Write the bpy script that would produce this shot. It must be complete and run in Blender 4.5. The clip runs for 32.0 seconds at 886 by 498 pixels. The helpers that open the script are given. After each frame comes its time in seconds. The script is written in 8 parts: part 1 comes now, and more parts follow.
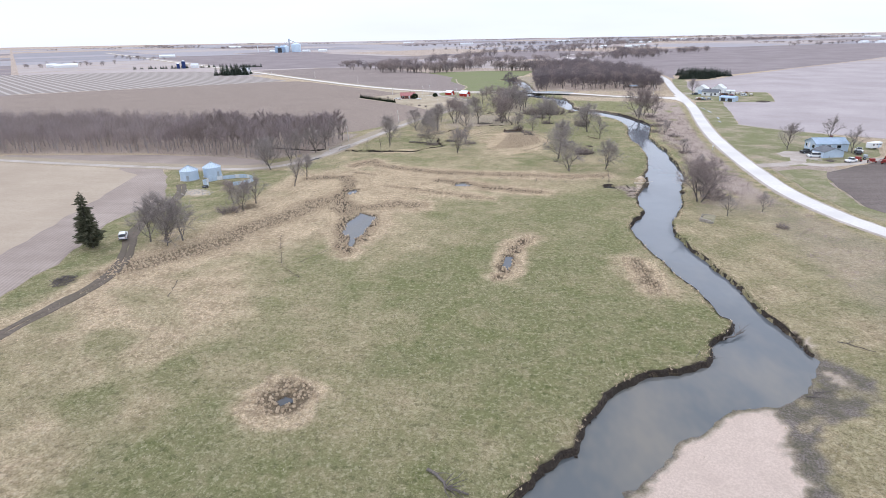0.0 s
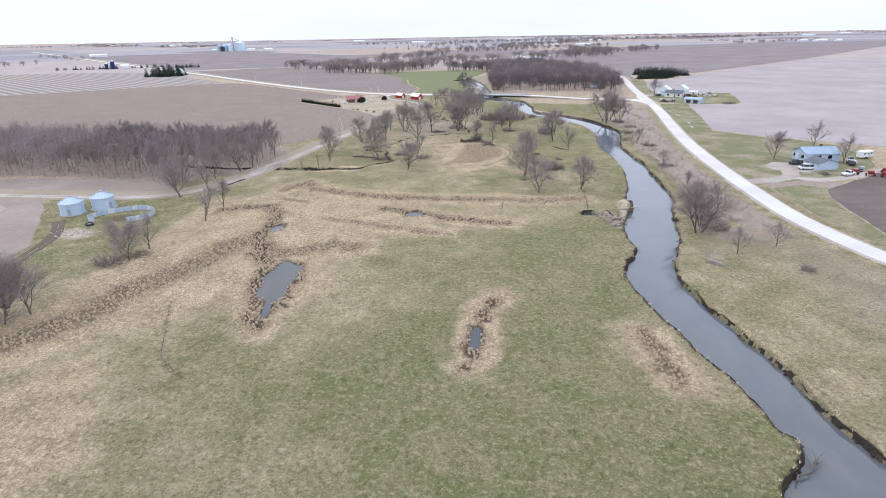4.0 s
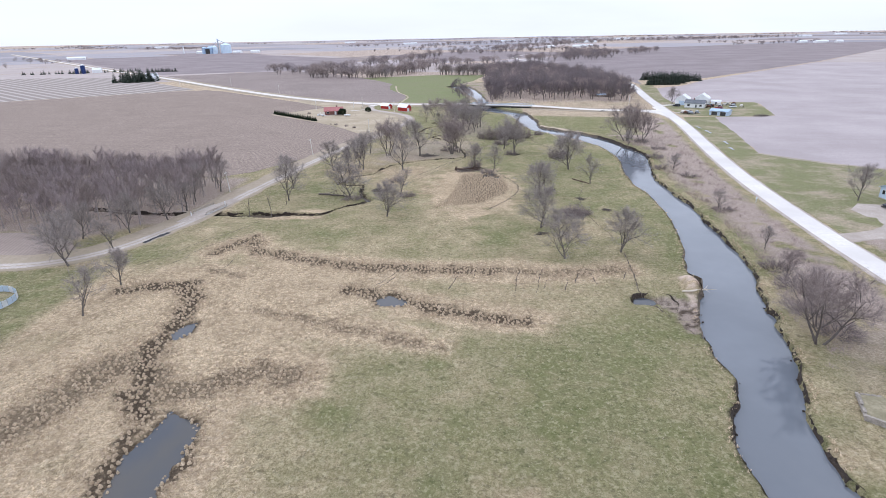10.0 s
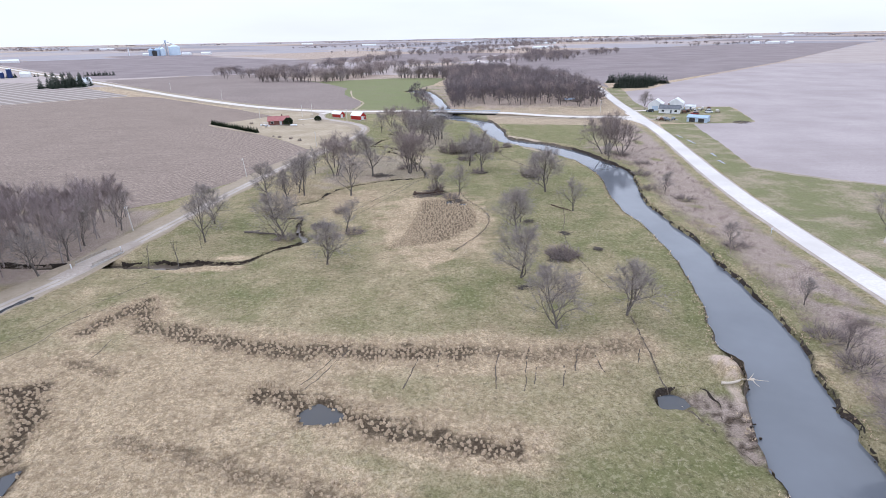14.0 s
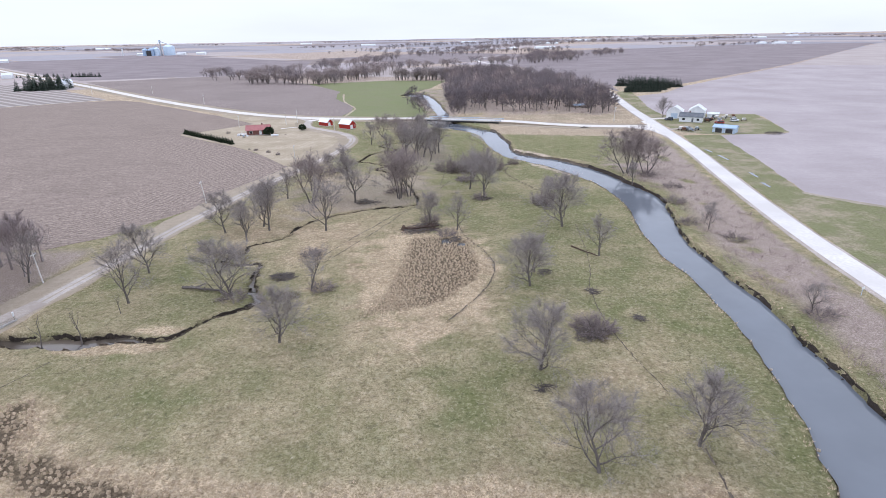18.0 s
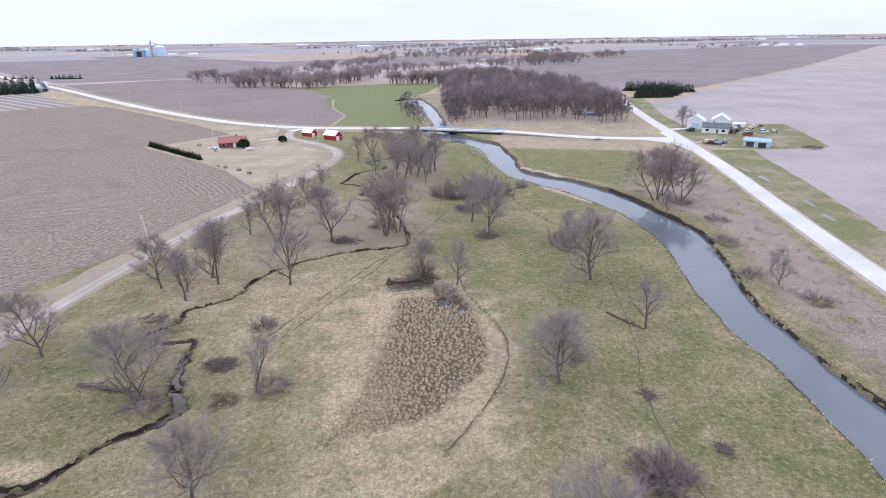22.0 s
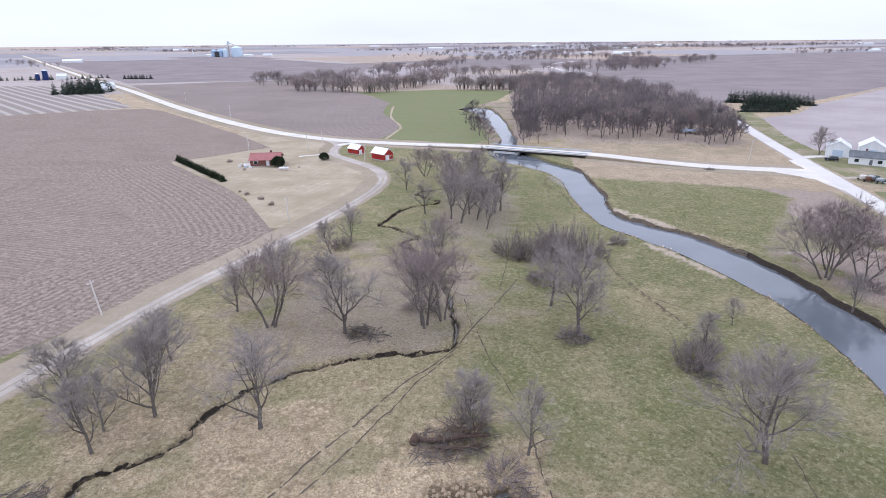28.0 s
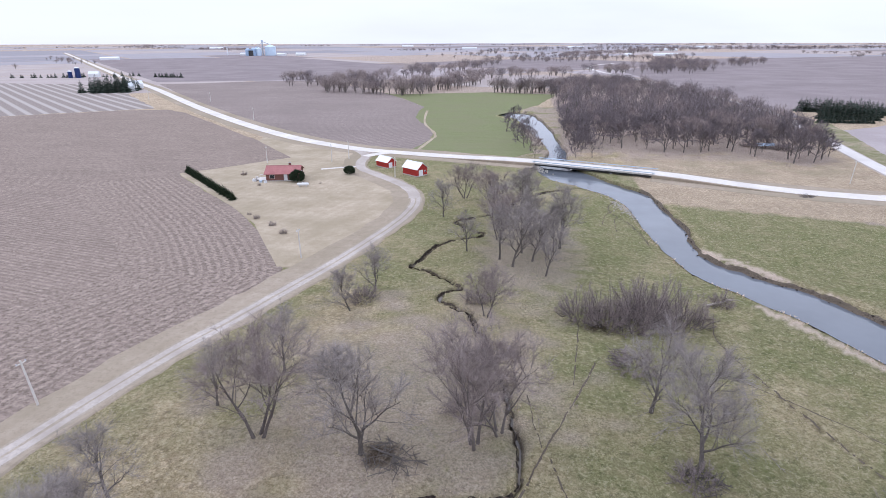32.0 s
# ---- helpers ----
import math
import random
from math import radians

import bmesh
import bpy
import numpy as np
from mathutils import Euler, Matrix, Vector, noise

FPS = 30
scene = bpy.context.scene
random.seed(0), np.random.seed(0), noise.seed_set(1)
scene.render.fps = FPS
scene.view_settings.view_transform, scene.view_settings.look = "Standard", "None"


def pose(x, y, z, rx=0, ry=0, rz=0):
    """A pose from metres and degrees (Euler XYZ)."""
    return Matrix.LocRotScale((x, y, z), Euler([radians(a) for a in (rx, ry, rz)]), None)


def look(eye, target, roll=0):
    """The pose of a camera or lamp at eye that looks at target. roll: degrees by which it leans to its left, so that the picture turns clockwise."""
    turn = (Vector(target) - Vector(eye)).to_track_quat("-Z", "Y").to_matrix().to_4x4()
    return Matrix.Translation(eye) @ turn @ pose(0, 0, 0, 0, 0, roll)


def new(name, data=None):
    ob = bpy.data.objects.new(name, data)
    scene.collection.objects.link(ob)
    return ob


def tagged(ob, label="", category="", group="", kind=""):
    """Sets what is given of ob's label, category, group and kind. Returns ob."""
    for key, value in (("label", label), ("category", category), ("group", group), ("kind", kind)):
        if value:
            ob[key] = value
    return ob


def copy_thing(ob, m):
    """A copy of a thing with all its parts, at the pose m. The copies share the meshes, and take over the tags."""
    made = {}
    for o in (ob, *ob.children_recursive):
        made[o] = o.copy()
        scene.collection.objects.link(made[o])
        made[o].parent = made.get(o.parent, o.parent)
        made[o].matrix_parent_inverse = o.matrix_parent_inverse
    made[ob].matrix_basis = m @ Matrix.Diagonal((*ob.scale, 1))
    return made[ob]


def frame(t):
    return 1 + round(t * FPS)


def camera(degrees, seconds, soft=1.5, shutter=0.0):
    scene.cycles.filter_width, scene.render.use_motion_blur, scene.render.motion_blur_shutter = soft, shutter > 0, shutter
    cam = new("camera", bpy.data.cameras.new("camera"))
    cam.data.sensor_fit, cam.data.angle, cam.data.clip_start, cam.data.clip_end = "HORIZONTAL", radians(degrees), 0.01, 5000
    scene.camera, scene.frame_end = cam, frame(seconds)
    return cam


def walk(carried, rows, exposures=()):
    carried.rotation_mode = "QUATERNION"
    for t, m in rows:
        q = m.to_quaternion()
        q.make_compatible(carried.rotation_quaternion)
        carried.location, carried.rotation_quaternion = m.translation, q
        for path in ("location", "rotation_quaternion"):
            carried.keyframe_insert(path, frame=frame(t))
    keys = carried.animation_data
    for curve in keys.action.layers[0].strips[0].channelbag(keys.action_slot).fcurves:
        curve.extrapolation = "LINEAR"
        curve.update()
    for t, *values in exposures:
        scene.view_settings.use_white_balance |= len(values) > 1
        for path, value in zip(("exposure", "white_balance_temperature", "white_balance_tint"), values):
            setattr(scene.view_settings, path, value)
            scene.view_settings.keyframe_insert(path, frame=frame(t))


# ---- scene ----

# ================= camera and walk =================
cam = camera(77.6, 32.0, soft=0.4)
# seconds, place, heading (degrees left of north), tilt down, lean to the left
PATH = [
    (0, -0.00, -0.00, 49.20, 9.03, 21.36, -1.09),
    (0.5, -0.54, 4.43, 49.14, 7.58, 21.47, -1.04),
    (1, -1.06, 8.90, 49.07, 6.10, 21.54, -1.02),
    (1.5, -1.59, 13.43, 49.02, 5.41, 21.57, -1.01),
    (2, -2.00, 17.82, 48.96, 4.97, 21.60, -1.01),
    (3, -2.49, 26.92, 48.93, 4.55, 21.61, -1.02),
    (3.5, -2.62, 31.42, 48.91, 4.44, 21.61, -1.01),
    (5.5, -3.44, 48.92, 49.09, 4.00, 21.52, -1.17),
    (6, -3.71, 53.30, 49.15, 3.92, 21.51, -1.19),
    (7, -4.23, 62.41, 49.21, 3.83, 21.55, -1.12),
    (8, -4.68, 71.33, 49.34, 3.67, 21.51, -1.13),
    (9, -5.06, 80.03, 49.60, 3.64, 21.48, -1.14),
    (10, -5.30, 88.85, 49.71, 3.64, 21.51, -1.09),
    (10.5, -5.39, 93.28, 49.72, 3.48, 21.53, -1.07),
    (11, -5.42, 97.73, 49.71, 2.75, 21.57, -1.10),
    (11.5, -5.38, 102.12, 49.67, 1.54, 21.61, -1.15),
    (12, -5.36, 106.42, 49.63, 0.79, 21.62, -1.19),
    (13, -5.19, 114.83, 49.50, 0.00, 21.59, -1.18),
    (14, -4.86, 123.23, 49.30, -0.27, 21.46, -1.06),
    (14.5, -4.58, 127.44, 49.27, -0.26, 21.40, -1.01),
    (16.5, -3.37, 144.60, 49.53, -0.22, 21.51, -0.98),
    (17, -3.08, 148.90, 49.49, -0.14, 21.52, -0.97),
    (18, -2.91, 157.79, 49.28, -0.23, 21.47, -1.00),
    (19, -3.14, 166.51, 49.06, -0.53, 21.39, -0.95),
    (20, -3.20, 174.70, 49.09, -0.70, 21.39, -0.84),
    (21, -2.89, 183.21, 49.18, -0.70, 21.38, -0.79),
    (22, -2.38, 191.96, 49.13, -0.56, 21.37, -0.86),
    (23, -1.77, 200.43, 49.07, -0.31, 21.32, -0.93),
    (24, -1.45, 208.50, 49.03, -0.28, 21.22, -0.89),
    (24.5, -1.38, 212.59, 49.01, -0.26, 21.18, -0.87),
    (26.5, -1.88, 229.33, 48.76, 1.63, 21.22, -1.00),
    (27, -2.02, 233.53, 48.69, 4.01, 21.18, -0.84),
    (27.5, -2.26, 237.63, 48.60, 5.55, 21.13, -0.69),
    (28, -2.67, 241.54, 48.50, 6.39, 21.08, -0.60),
    (29, -3.93, 249.42, 48.42, 8.07, 21.04, -0.53),
    (30, -5.89, 257.10, 48.32, 8.93, 21.02, -0.42),
    (31, -8.05, 264.77, 48.09, 9.25, 21.00, -0.36),
    (32, -10.41, 272.45, 47.92, 9.47, 21.04, -0.23),
]


def aim(x, y, z, heading, down, lean):
    h, d = radians(heading), radians(down)
    way = Vector((-math.sin(h) * math.cos(d), math.cos(h) * math.cos(d), -math.sin(d)))
    return look((x, y, z), Vector((x, y, z)) + way * 100, lean)


# the white balance drifts slightly bluer on the way
walk(cam, [(r[0], aim(*r[1:])) for r in PATH], [(0, 0.01, 5870, 15.5), (13, -0.03, 5770, 17), (21, -0.05, 5750, 18), (32, -0.05, 5720, 19.5)])

# ================= sky and sun =================
SUN_AZ, SUN_EL = radians(-62), radians(48)     # azimuth clockwise from north, elevation
world = bpy.data.worlds.new("overcast_sky")
scene.world = world
world.use_nodes = True
wn, wl = world.node_tree.nodes, world.node_tree.links
wn.clear()
sky = wn.new("ShaderNodeTexSky")
sky.sky_type = "NISHITA"
sky.sun_disc = False
sky.sun_elevation, sky.sun_rotation = SUN_EL, SUN_AZ
sky_bg = wn.new("ShaderNodeBackground")
sky_bg.inputs[1].default_value = 0.10
wl.new(sky.outputs[0], sky_bg.inputs[0])
cloud_bg = wn.new("ShaderNodeBackground")
cloud_bg.inputs[0].default_value = (0.94, 0.975, 1.0, 1)
w_co = wn.new("ShaderNodeTexCoord")
w_map = wn.new("ShaderNodeMapping")
w_map.inputs["Scale"].default_value = (1.6, 1.6, 9.0)
w_noise = wn.new("ShaderNodeTexNoise")
w_noise.inputs["Scale"].default_value = 1.4
w_noise.inputs["Detail"].default_value = 5
w_ramp = wn.new("ShaderNodeMapRange")
w_ramp.inputs[1].default_value, w_ramp.inputs[2].default_value = 0.3, 0.62
w_ramp.inputs[3].default_value, w_ramp.inputs[4].default_value = 0.80, 1.0
w_mix = wn.new("ShaderNodeMixShader")
w_out = wn.new("ShaderNodeOutputWorld")
wl.new(w_co.outputs["Generated"], w_map.inputs[0])
wl.new(w_map.outputs[0], w_noise.inputs["Vector"])
wl.new(w_noise.outputs[0], w_ramp.inputs[0])
wl.new(w_ramp.outputs[0], w_mix.inputs[0])
w_xyz = wn.new("ShaderNodeSeparateXYZ")
w_up = wn.new("ShaderNodeMapRange")
w_up.inputs[1].default_value, w_up.inputs[2].default_value = 0.06, 0.36
w_up.inputs[3].default_value, w_up.inputs[4].default_value = 1.1, 1.55
wl.new(w_co.outputs["Generated"], w_xyz.inputs[0])
wl.new(w_xyz.outputs[2], w_up.inputs[0])
wl.new(w_up.outputs[0], cloud_bg.inputs[1])
wl.new(sky_bg.outputs[0], w_mix.inputs[1])
wl.new(cloud_bg.outputs[0], w_mix.inputs[2])
wl.new(w_mix.outputs[0], w_out.inputs[0])

sun = new("sun", bpy.data.lights.new("sun", "SUN"))
sun.data.energy, sun.data.angle, sun.data.color = 0.75, radians(28), (1.0, 0.975, 0.95)
sun_from = Vector((math.sin(SUN_AZ) * math.cos(SUN_EL), math.cos(SUN_AZ) * math.cos(SUN_EL), math.sin(SUN_EL)))
sun.matrix_world = look(sun_from * 300, (0, 0, 0))

# ================= materials =================
class Mat:
    """A node material with a few shorthands."""

    def __init__(self, name, rough=0.9, metal=0.0, spec=0.3):
        self.m = bpy.data.materials.new(name)
        self.m.use_nodes = True
        self.n, self.l = self.m.node_tree.nodes, self.m.node_tree.links
        self.b = self.n["Principled BSDF"]
        self.b.inputs["Roughness"].default_value = rough
        self.b.inputs["Metallic"].default_value = metal
        self.b.inputs["Specular IOR Level"].default_value = spec
        self.co = self.n.new("ShaderNodeTexCoord")

    def noise(self, scale, detail=4, lo=0.35, hi=0.65, rough=0.6, stretch=None, turn=0.0):
        x = self.n.new("ShaderNodeTexNoise")
        x.inputs["Scale"].default_value, x.inputs["Detail"].default_value, x.inputs["Roughness"].default_value = scale, detail, rough
        if stretch:
            mp = self.n.new("ShaderNodeMapping")
            mp.inputs["Scale"].default_value = stretch
            mp.inputs["Rotation"].default_value = (0, 0, turn)
            self.l.new(self.co.outputs["Object"], mp.inputs[0])
            self.l.new(mp.outputs[0], x.inputs["Vector"])
        else:
            self.l.new(self.co.outputs["Object"], x.inputs["Vector"])
        r = self.n.new("ShaderNodeMapRange")
        r.inputs[1].default_value, r.inputs[2].default_value = lo, hi
        self.l.new(x.outputs[0], r.inputs[0])
        return r.outputs[0]

    def waves(self, scale, turn=0.0, distort=2.0, lo=0.0, hi=1.0, dscale=0.6, detail=2):
        x = self.n.new("ShaderNodeTexWave")
        x.wave_type, x.bands_direction = "BANDS", "X"
        x.inputs["Scale"].default_value, x.inputs["Distortion"].default_value = scale, distort
        x.inputs["Detail"].default_value, x.inputs["Detail Scale"].default_value = detail, dscale
        mp = self.n.new("ShaderNodeMapping")
        mp.inputs["Rotation"].default_value = (0, 0, turn)
        self.l.new(self.co.outputs["Object"], mp.inputs[0])
        self.l.new(mp.outputs[0], x.inputs["Vector"])
        r = self.n.new("ShaderNodeMapRange")
        r.inputs[1].default_value, r.inputs[2].default_value = lo, hi
        self.l.new(x.outputs[0], r.inputs[0])
        return r.outputs[0]

    def cells(self, scale, lo, hi):
        """Gaps between rounded cells."""
        x = self.n.new("ShaderNodeTexVoronoi")
        x.inputs["Scale"].default_value = scale
        self.l.new(self.co.outputs["Object"], x.inputs["Vector"])
        r = self.n.new("ShaderNodeMapRange")
        r.inputs[1].default_value, r.inputs[2].default_value = lo, hi
        self.l.new(x.outputs["Distance"], r.inputs[0])
        return r.outputs[0]

    def attr(self, name):
        x = self.n.new("ShaderNodeAttribute")
        x.attribute_name = name
        return x.outputs["Fac"]

    def island(self):
        return self.n.new("ShaderNodeNewGeometry").outputs["Random Per Island"]

    def rand(self):
        return self.n.new("ShaderNodeObjectInfo").outputs["Random"]

    def math(self, op, a, b=0.0):
        x = self.n.new("ShaderNodeMath")
        x.operation, x.use_clamp = op, True
        for k, v in enumerate((a, b)):
            if isinstance(v, (int, float)):
                x.inputs[k].default_value = v
            else:
                self.l.new(v, x.inputs[k])
        return x.outputs[0]

    def mix(self, fac, a, b):
        x = self.n.new("ShaderNodeMix")
        x.data_type = "RGBA"
        for k, v in ((0, fac), (6, a), (7, b)):
            if isinstance(v, (int, float)):
                x.inputs[k].default_value = v
            elif isinstance(v, tuple):
                x.inputs[k].default_value = (*v, 1)
            else:
                self.l.new(v, x.inputs[k])
        return x.outputs[2]

    def color(self, c):
        if isinstance(c, tuple):
            self.b.inputs["Base Color"].default_value = (*c, 1)
        else:
            self.l.new(c, self.b.inputs["Base Color"])
        return self

    def bump(self, h, strength=0.4, dist=0.1):
        x = self.n.new("ShaderNodeBump")
        x.inputs["Strength"].default_value, x.inputs["Distance"].default_value = strength, dist
        self.l.new(h, x.inputs["Height"])
        self.l.new(x.outputs[0], self.b.inputs["Normal"])
        return self


def two_tone(name, a, b, c, fine=3.0, coarse=0.08, rough=0.9, metal=0.0, spec=0.3, bump=0.3, bdist=0.05):
    """Two tones in fine grain, a third in coarse stains."""
    m = Mat(name, rough, metal, spec)
    g = m.noise(fine, 5)
    m.color(m.mix(m.noise(coarse, 4), m.mix(g, a, b), m.mix(0.5, c, a)))
    if bump:
        m.bump(g, bump, bdist)
    return m.m


# --- the land itself: green pasture, dry grass, dark wet soil, leaf litter and sand
def land_material():
    m = Mat("land", 0.95, 0, 0.1)
    fine, mid, big = m.noise(3.4, 6, 0.42, 0.58, 0.85), m.noise(0.33, 5, 0.36, 0.64), m.noise(0.05, 5, 0.40, 0.60, 0.7)
    speck = m.noise(1.25, 5, 0.52, 0.60, 0.8)
    dark = m.noise(0.9, 5, 0.54, 0.62, 0.75)
    mow = m.noise(0.22, 5, 0.42, 0.62, 0.75, (1.0, 0.3, 1.0), 0.5)
    green = m.mix(fine, (0.138, 0.137, 0.056), (0.352, 0.322, 0.176))
    green = m.mix(m.math("MULTIPLY", mid, 0.45), green, (0.243, 0.226, 0.124))
    green = m.mix(m.math("MULTIPLY", mow, 0.34), green, (0.34, 0.305, 0.185))
    green = m.mix(m.math("MULTIPLY", m.noise(0.11, 5, 0.44, 0.60, 0.7), 0.55), green, (0.158, 0.178, 0.062))
    green = m.mix(m.math("MULTIPLY", big, 0.3), green, (0.165, 0.18, 0.07))
    # gaps between grass hummocks: their shade put into the colour
    green = m.mix(m.math("MULTIPLY", m.cells(0.75, 0.40, 0.64), 0.16), green, (0.12, 0.125, 0.052))
    green = m.mix(m.math("MULTIPLY", speck, 0.55), green, (0.47, 0.43, 0.275))
    green = m.mix(m.math("MULTIPLY", dark, 0.6), green, (0.095, 0.10, 0.042))
    straw = m.mix(fine, (0.35, 0.258, 0.152), (0.91, 0.74, 0.51))
    straw = m.mix(m.math("MULTIPLY", big, 0.4), straw, (0.42, 0.325, 0.21))
    straw = m.mix(m.math("MULTIPLY", mow, 0.35), straw, (0.33, 0.25, 0.16))
    straw = m.mix(m.math("MULTIPLY", dark, 0.54), straw, (0.19, 0.148, 0.108))
    straw = m.mix(m.math("MULTIPLY", speck, 0.52), straw, (0.70, 0.575, 0.42))
    # gaps between straw hummocks, bare soil and shade both put into the colour
    hum = m.cells(1.15, 0.34, 0.62)
    straw = m.mix(m.math("MULTIPLY", m.math("MULTIPLY", hum, m.noise(0.16, 4, 0.36, 0.58, 0.7)), 0.45), straw, (0.19, 0.135, 0.082))
    dry_raw = m.math("ADD", m.attr("dry"), m.math("MULTIPLY", m.math("SUBTRACT", mid, 0.5), 0.4))
    base = m.mix(dry_raw, green, straw)
    litter = m.mix(fine, (0.26, 0.205, 0.172), (0.57, 0.465, 0.405))
    litter = m.mix(m.math("MULTIPLY", mid, 0.4), litter, (0.30, 0.245, 0.195))
    base = m.mix(m.math("MULTIPLY", m.attr("litter"), m.math("ADD", m.noise(0.45, 5, 0.30, 0.52, 0.7), 0.35)), base, litter)
    # near black, as it also stands for shade among clumps and thickets
    mud = m.mix(fine, (0.030, 0.022, 0.016), (0.10, 0.073, 0.05))
    base = m.mix(m.math("MULTIPLY", m.attr("mud"), m.math("ADD", m.noise(0.7, 4, 0.34, 0.52), 0.3)), base, mud)
    sand = m.mix(fine, (0.63, 0.50, 0.415), (0.77, 0.635, 0.54))
    sand = m.mix(m.math("MULTIPLY", m.noise(0.25, 5, 0.45, 0.7), 0.45), sand, (0.56, 0.445, 0.37))
    base = m.mix(m.attr("sand"), base, sand)
    silt = m.mix(fine, (0.13, 0.112, 0.10), (0.31, 0.265, 0.235))
    silt = m.mix(m.math("MULTIPLY", m.noise(0.35, 5, 0.42, 0.6, 0.75), 0.6), silt, (0.115, 0.11, 0.062))
    base = m.mix(m.attr("silt"), base, silt)
    soil = m.mix(fine, (0.026, 0.02, 0.017), (0.10, 0.076, 0.058))
    base = m.mix(m.attr("cut"), base, soil)
    m.color(base)
    m.bump(fine, 0.7, 0.16)
    return m.m


def field_material(name, a, b, c, row_turn, row_scale=0.9, rowness=0.35, coarse=0.02, distort=1.5, streaky=0.35, patchy=0.65):
    m = Mat(name, 0.95, 0, 0.1)
    fine = m.noise(1.1, 6, 0.40, 0.60, 0.85)
    row = m.waves(row_scale, row_turn, distort, 0.1, 0.9, 0.15)
    streak = m.noise(0.25, 4, 0.35, 0.65, 0.7, (0.12, 1.0, 1.0), row_turn + 1.5708)
    col = m.mix(fine, a, b)
    col = m.mix(m.math("MULTIPLY", m.noise(0.55, 5, 0.44, 0.58, 0.8), 0.48), col, a)
    col = m.mix(m.math("MULTIPLY", row, rowness), col, c)
    col = m.mix(m.math("MULTIPLY", streak, streaky), col, b)
    col = m.mix(m.math("MULTIPLY", m.noise(coarse, 5, 0.38, 0.62), patchy), col, c)
    m.color(col)
    m.bump(m.math("ADD", m.math("MULTIPLY", fine, 0.5), m.math("MULTIPLY", row, 0.5)), 0.5, 0.15)
    return m.m


def water_material(name, deep, silty, rough=0.06, scale=1.2, strength=0.02, pale=None):
    """Deep clear water, silty shallows, and a paler colour towards the upstream end."""
    m = Mat(name, rough, 0, 0.5)
    m.b.inputs["IOR"].default_value = 1.45
    col = m.mix(m.noise(0.07, 4, 0.42, 0.62, 0.6, (1.0, 0.55, 1.0), 0.9), deep, silty)
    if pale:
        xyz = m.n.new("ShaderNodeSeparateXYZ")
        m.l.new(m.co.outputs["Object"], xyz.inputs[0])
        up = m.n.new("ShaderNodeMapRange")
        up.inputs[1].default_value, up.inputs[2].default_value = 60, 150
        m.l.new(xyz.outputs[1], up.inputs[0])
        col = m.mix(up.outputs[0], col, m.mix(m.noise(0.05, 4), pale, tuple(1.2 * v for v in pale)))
    m.color(col)
    m.bump(m.noise(scale, 3, 0.2, 0.8), strength, 0.03)
    return m.m


def bark_material(name, a, b):
    m = Mat(name, 0.95, 0, 0.1)
    g = m.noise(6, 5, 0.3, 0.7, 0.7, (1, 1, 0.25))
    col = m.mix(g, a, b)
    r = m.math("MULTIPLY", m.rand(), 0.35)
    m.color(m.mix(r, col, tuple(min(1, 1.45 * v) for v in b)))
    m.bump(g, 0.5, 0.04)
    return m.m


def twig_material(name, a, b):
    m = Mat(name, 0.95, 0, 0.05)
    m.color(m.mix(m.island(), a, b))
    return m.m


def mottled_material(name):
    """Uneven spring grass, green and tan in patches with bare spots."""
    m = Mat(name, 0.95, 0, 0.1)
    fine = m.noise(1.6, 6, 0.40, 0.60, 0.85)
    tan = m.mix(fine, (0.28, 0.225, 0.16), (0.44, 0.37, 0.28))
    grass = m.mix(fine, (0.145, 0.15, 0.068), (0.25, 0.245, 0.135))
    col = m.mix(m.noise(0.06, 6, 0.46, 0.64, 0.75), grass, tan)
    m.color(m.mix(m.math("MULTIPLY", m.noise(0.3, 5, 0.55, 0.68, 0.75), 0.6), col, (0.20, 0.16, 0.125)))
    m.bump(fine, 0.5, 0.12)
    return m.m


LAND = land_material()
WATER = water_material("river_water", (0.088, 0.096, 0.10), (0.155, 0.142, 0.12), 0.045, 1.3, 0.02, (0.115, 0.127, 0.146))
CREEK_WATER = water_material("creek_water", (0.075, 0.062, 0.048), (0.13, 0.106, 0.082), 0.14)
POND = water_material("pond_water", (0.05, 0.056, 0.066), (0.07, 0.066, 0.06), 0.05)
F_PLOW = field_material("stubble_plough", (0.15, 0.116, 0.095), (0.51, 0.415, 0.35), (0.115, 0.09, 0.076), 1.75, 0.25, 0.36, 0.05, 1.1, 0.12, 0.15)
F_NORTH = field_material("stubble_north", (0.165, 0.13, 0.115), (0.455, 0.385, 0.355), (0.17, 0.138, 0.124), 0.6, 0.09, 0.5, 0.02, 2.5, 0.15, 0.3)
F_PALE = field_material("pale_stubble", (0.37, 0.30, 0.225), (0.50, 0.425, 0.335), (0.33, 0.265, 0.205), 0.4, 0.4, 0.25)
F_GREY = field_material("grey_soil_field", (0.36, 0.315, 0.312), (0.50, 0.447, 0.442), (0.285, 0.247, 0.243), 1.9, 0.35, 0.2, 0.022, 1.5, 0.25, 0.5)
F_DARK = field_material("dark_soil_field", (0.12, 0.098, 0.088), (0.26, 0.22, 0.20), (0.11, 0.09, 0.08), 0.8, 0.6, 0.4)
# brown and tan with blue raised, a little haze in their colour
F_BROWN = field_material("brown_field", (0.23, 0.192, 0.19), (0.33, 0.285, 0.285), (0.20, 0.168, 0.168), 0.78, 0.3, 0.3)
F_TAN = field_material("tan_field", (0.39, 0.335, 0.31), (0.48, 0.425, 0.40), (0.345, 0.295, 0.275), 0.78, 0.2, 0.3)
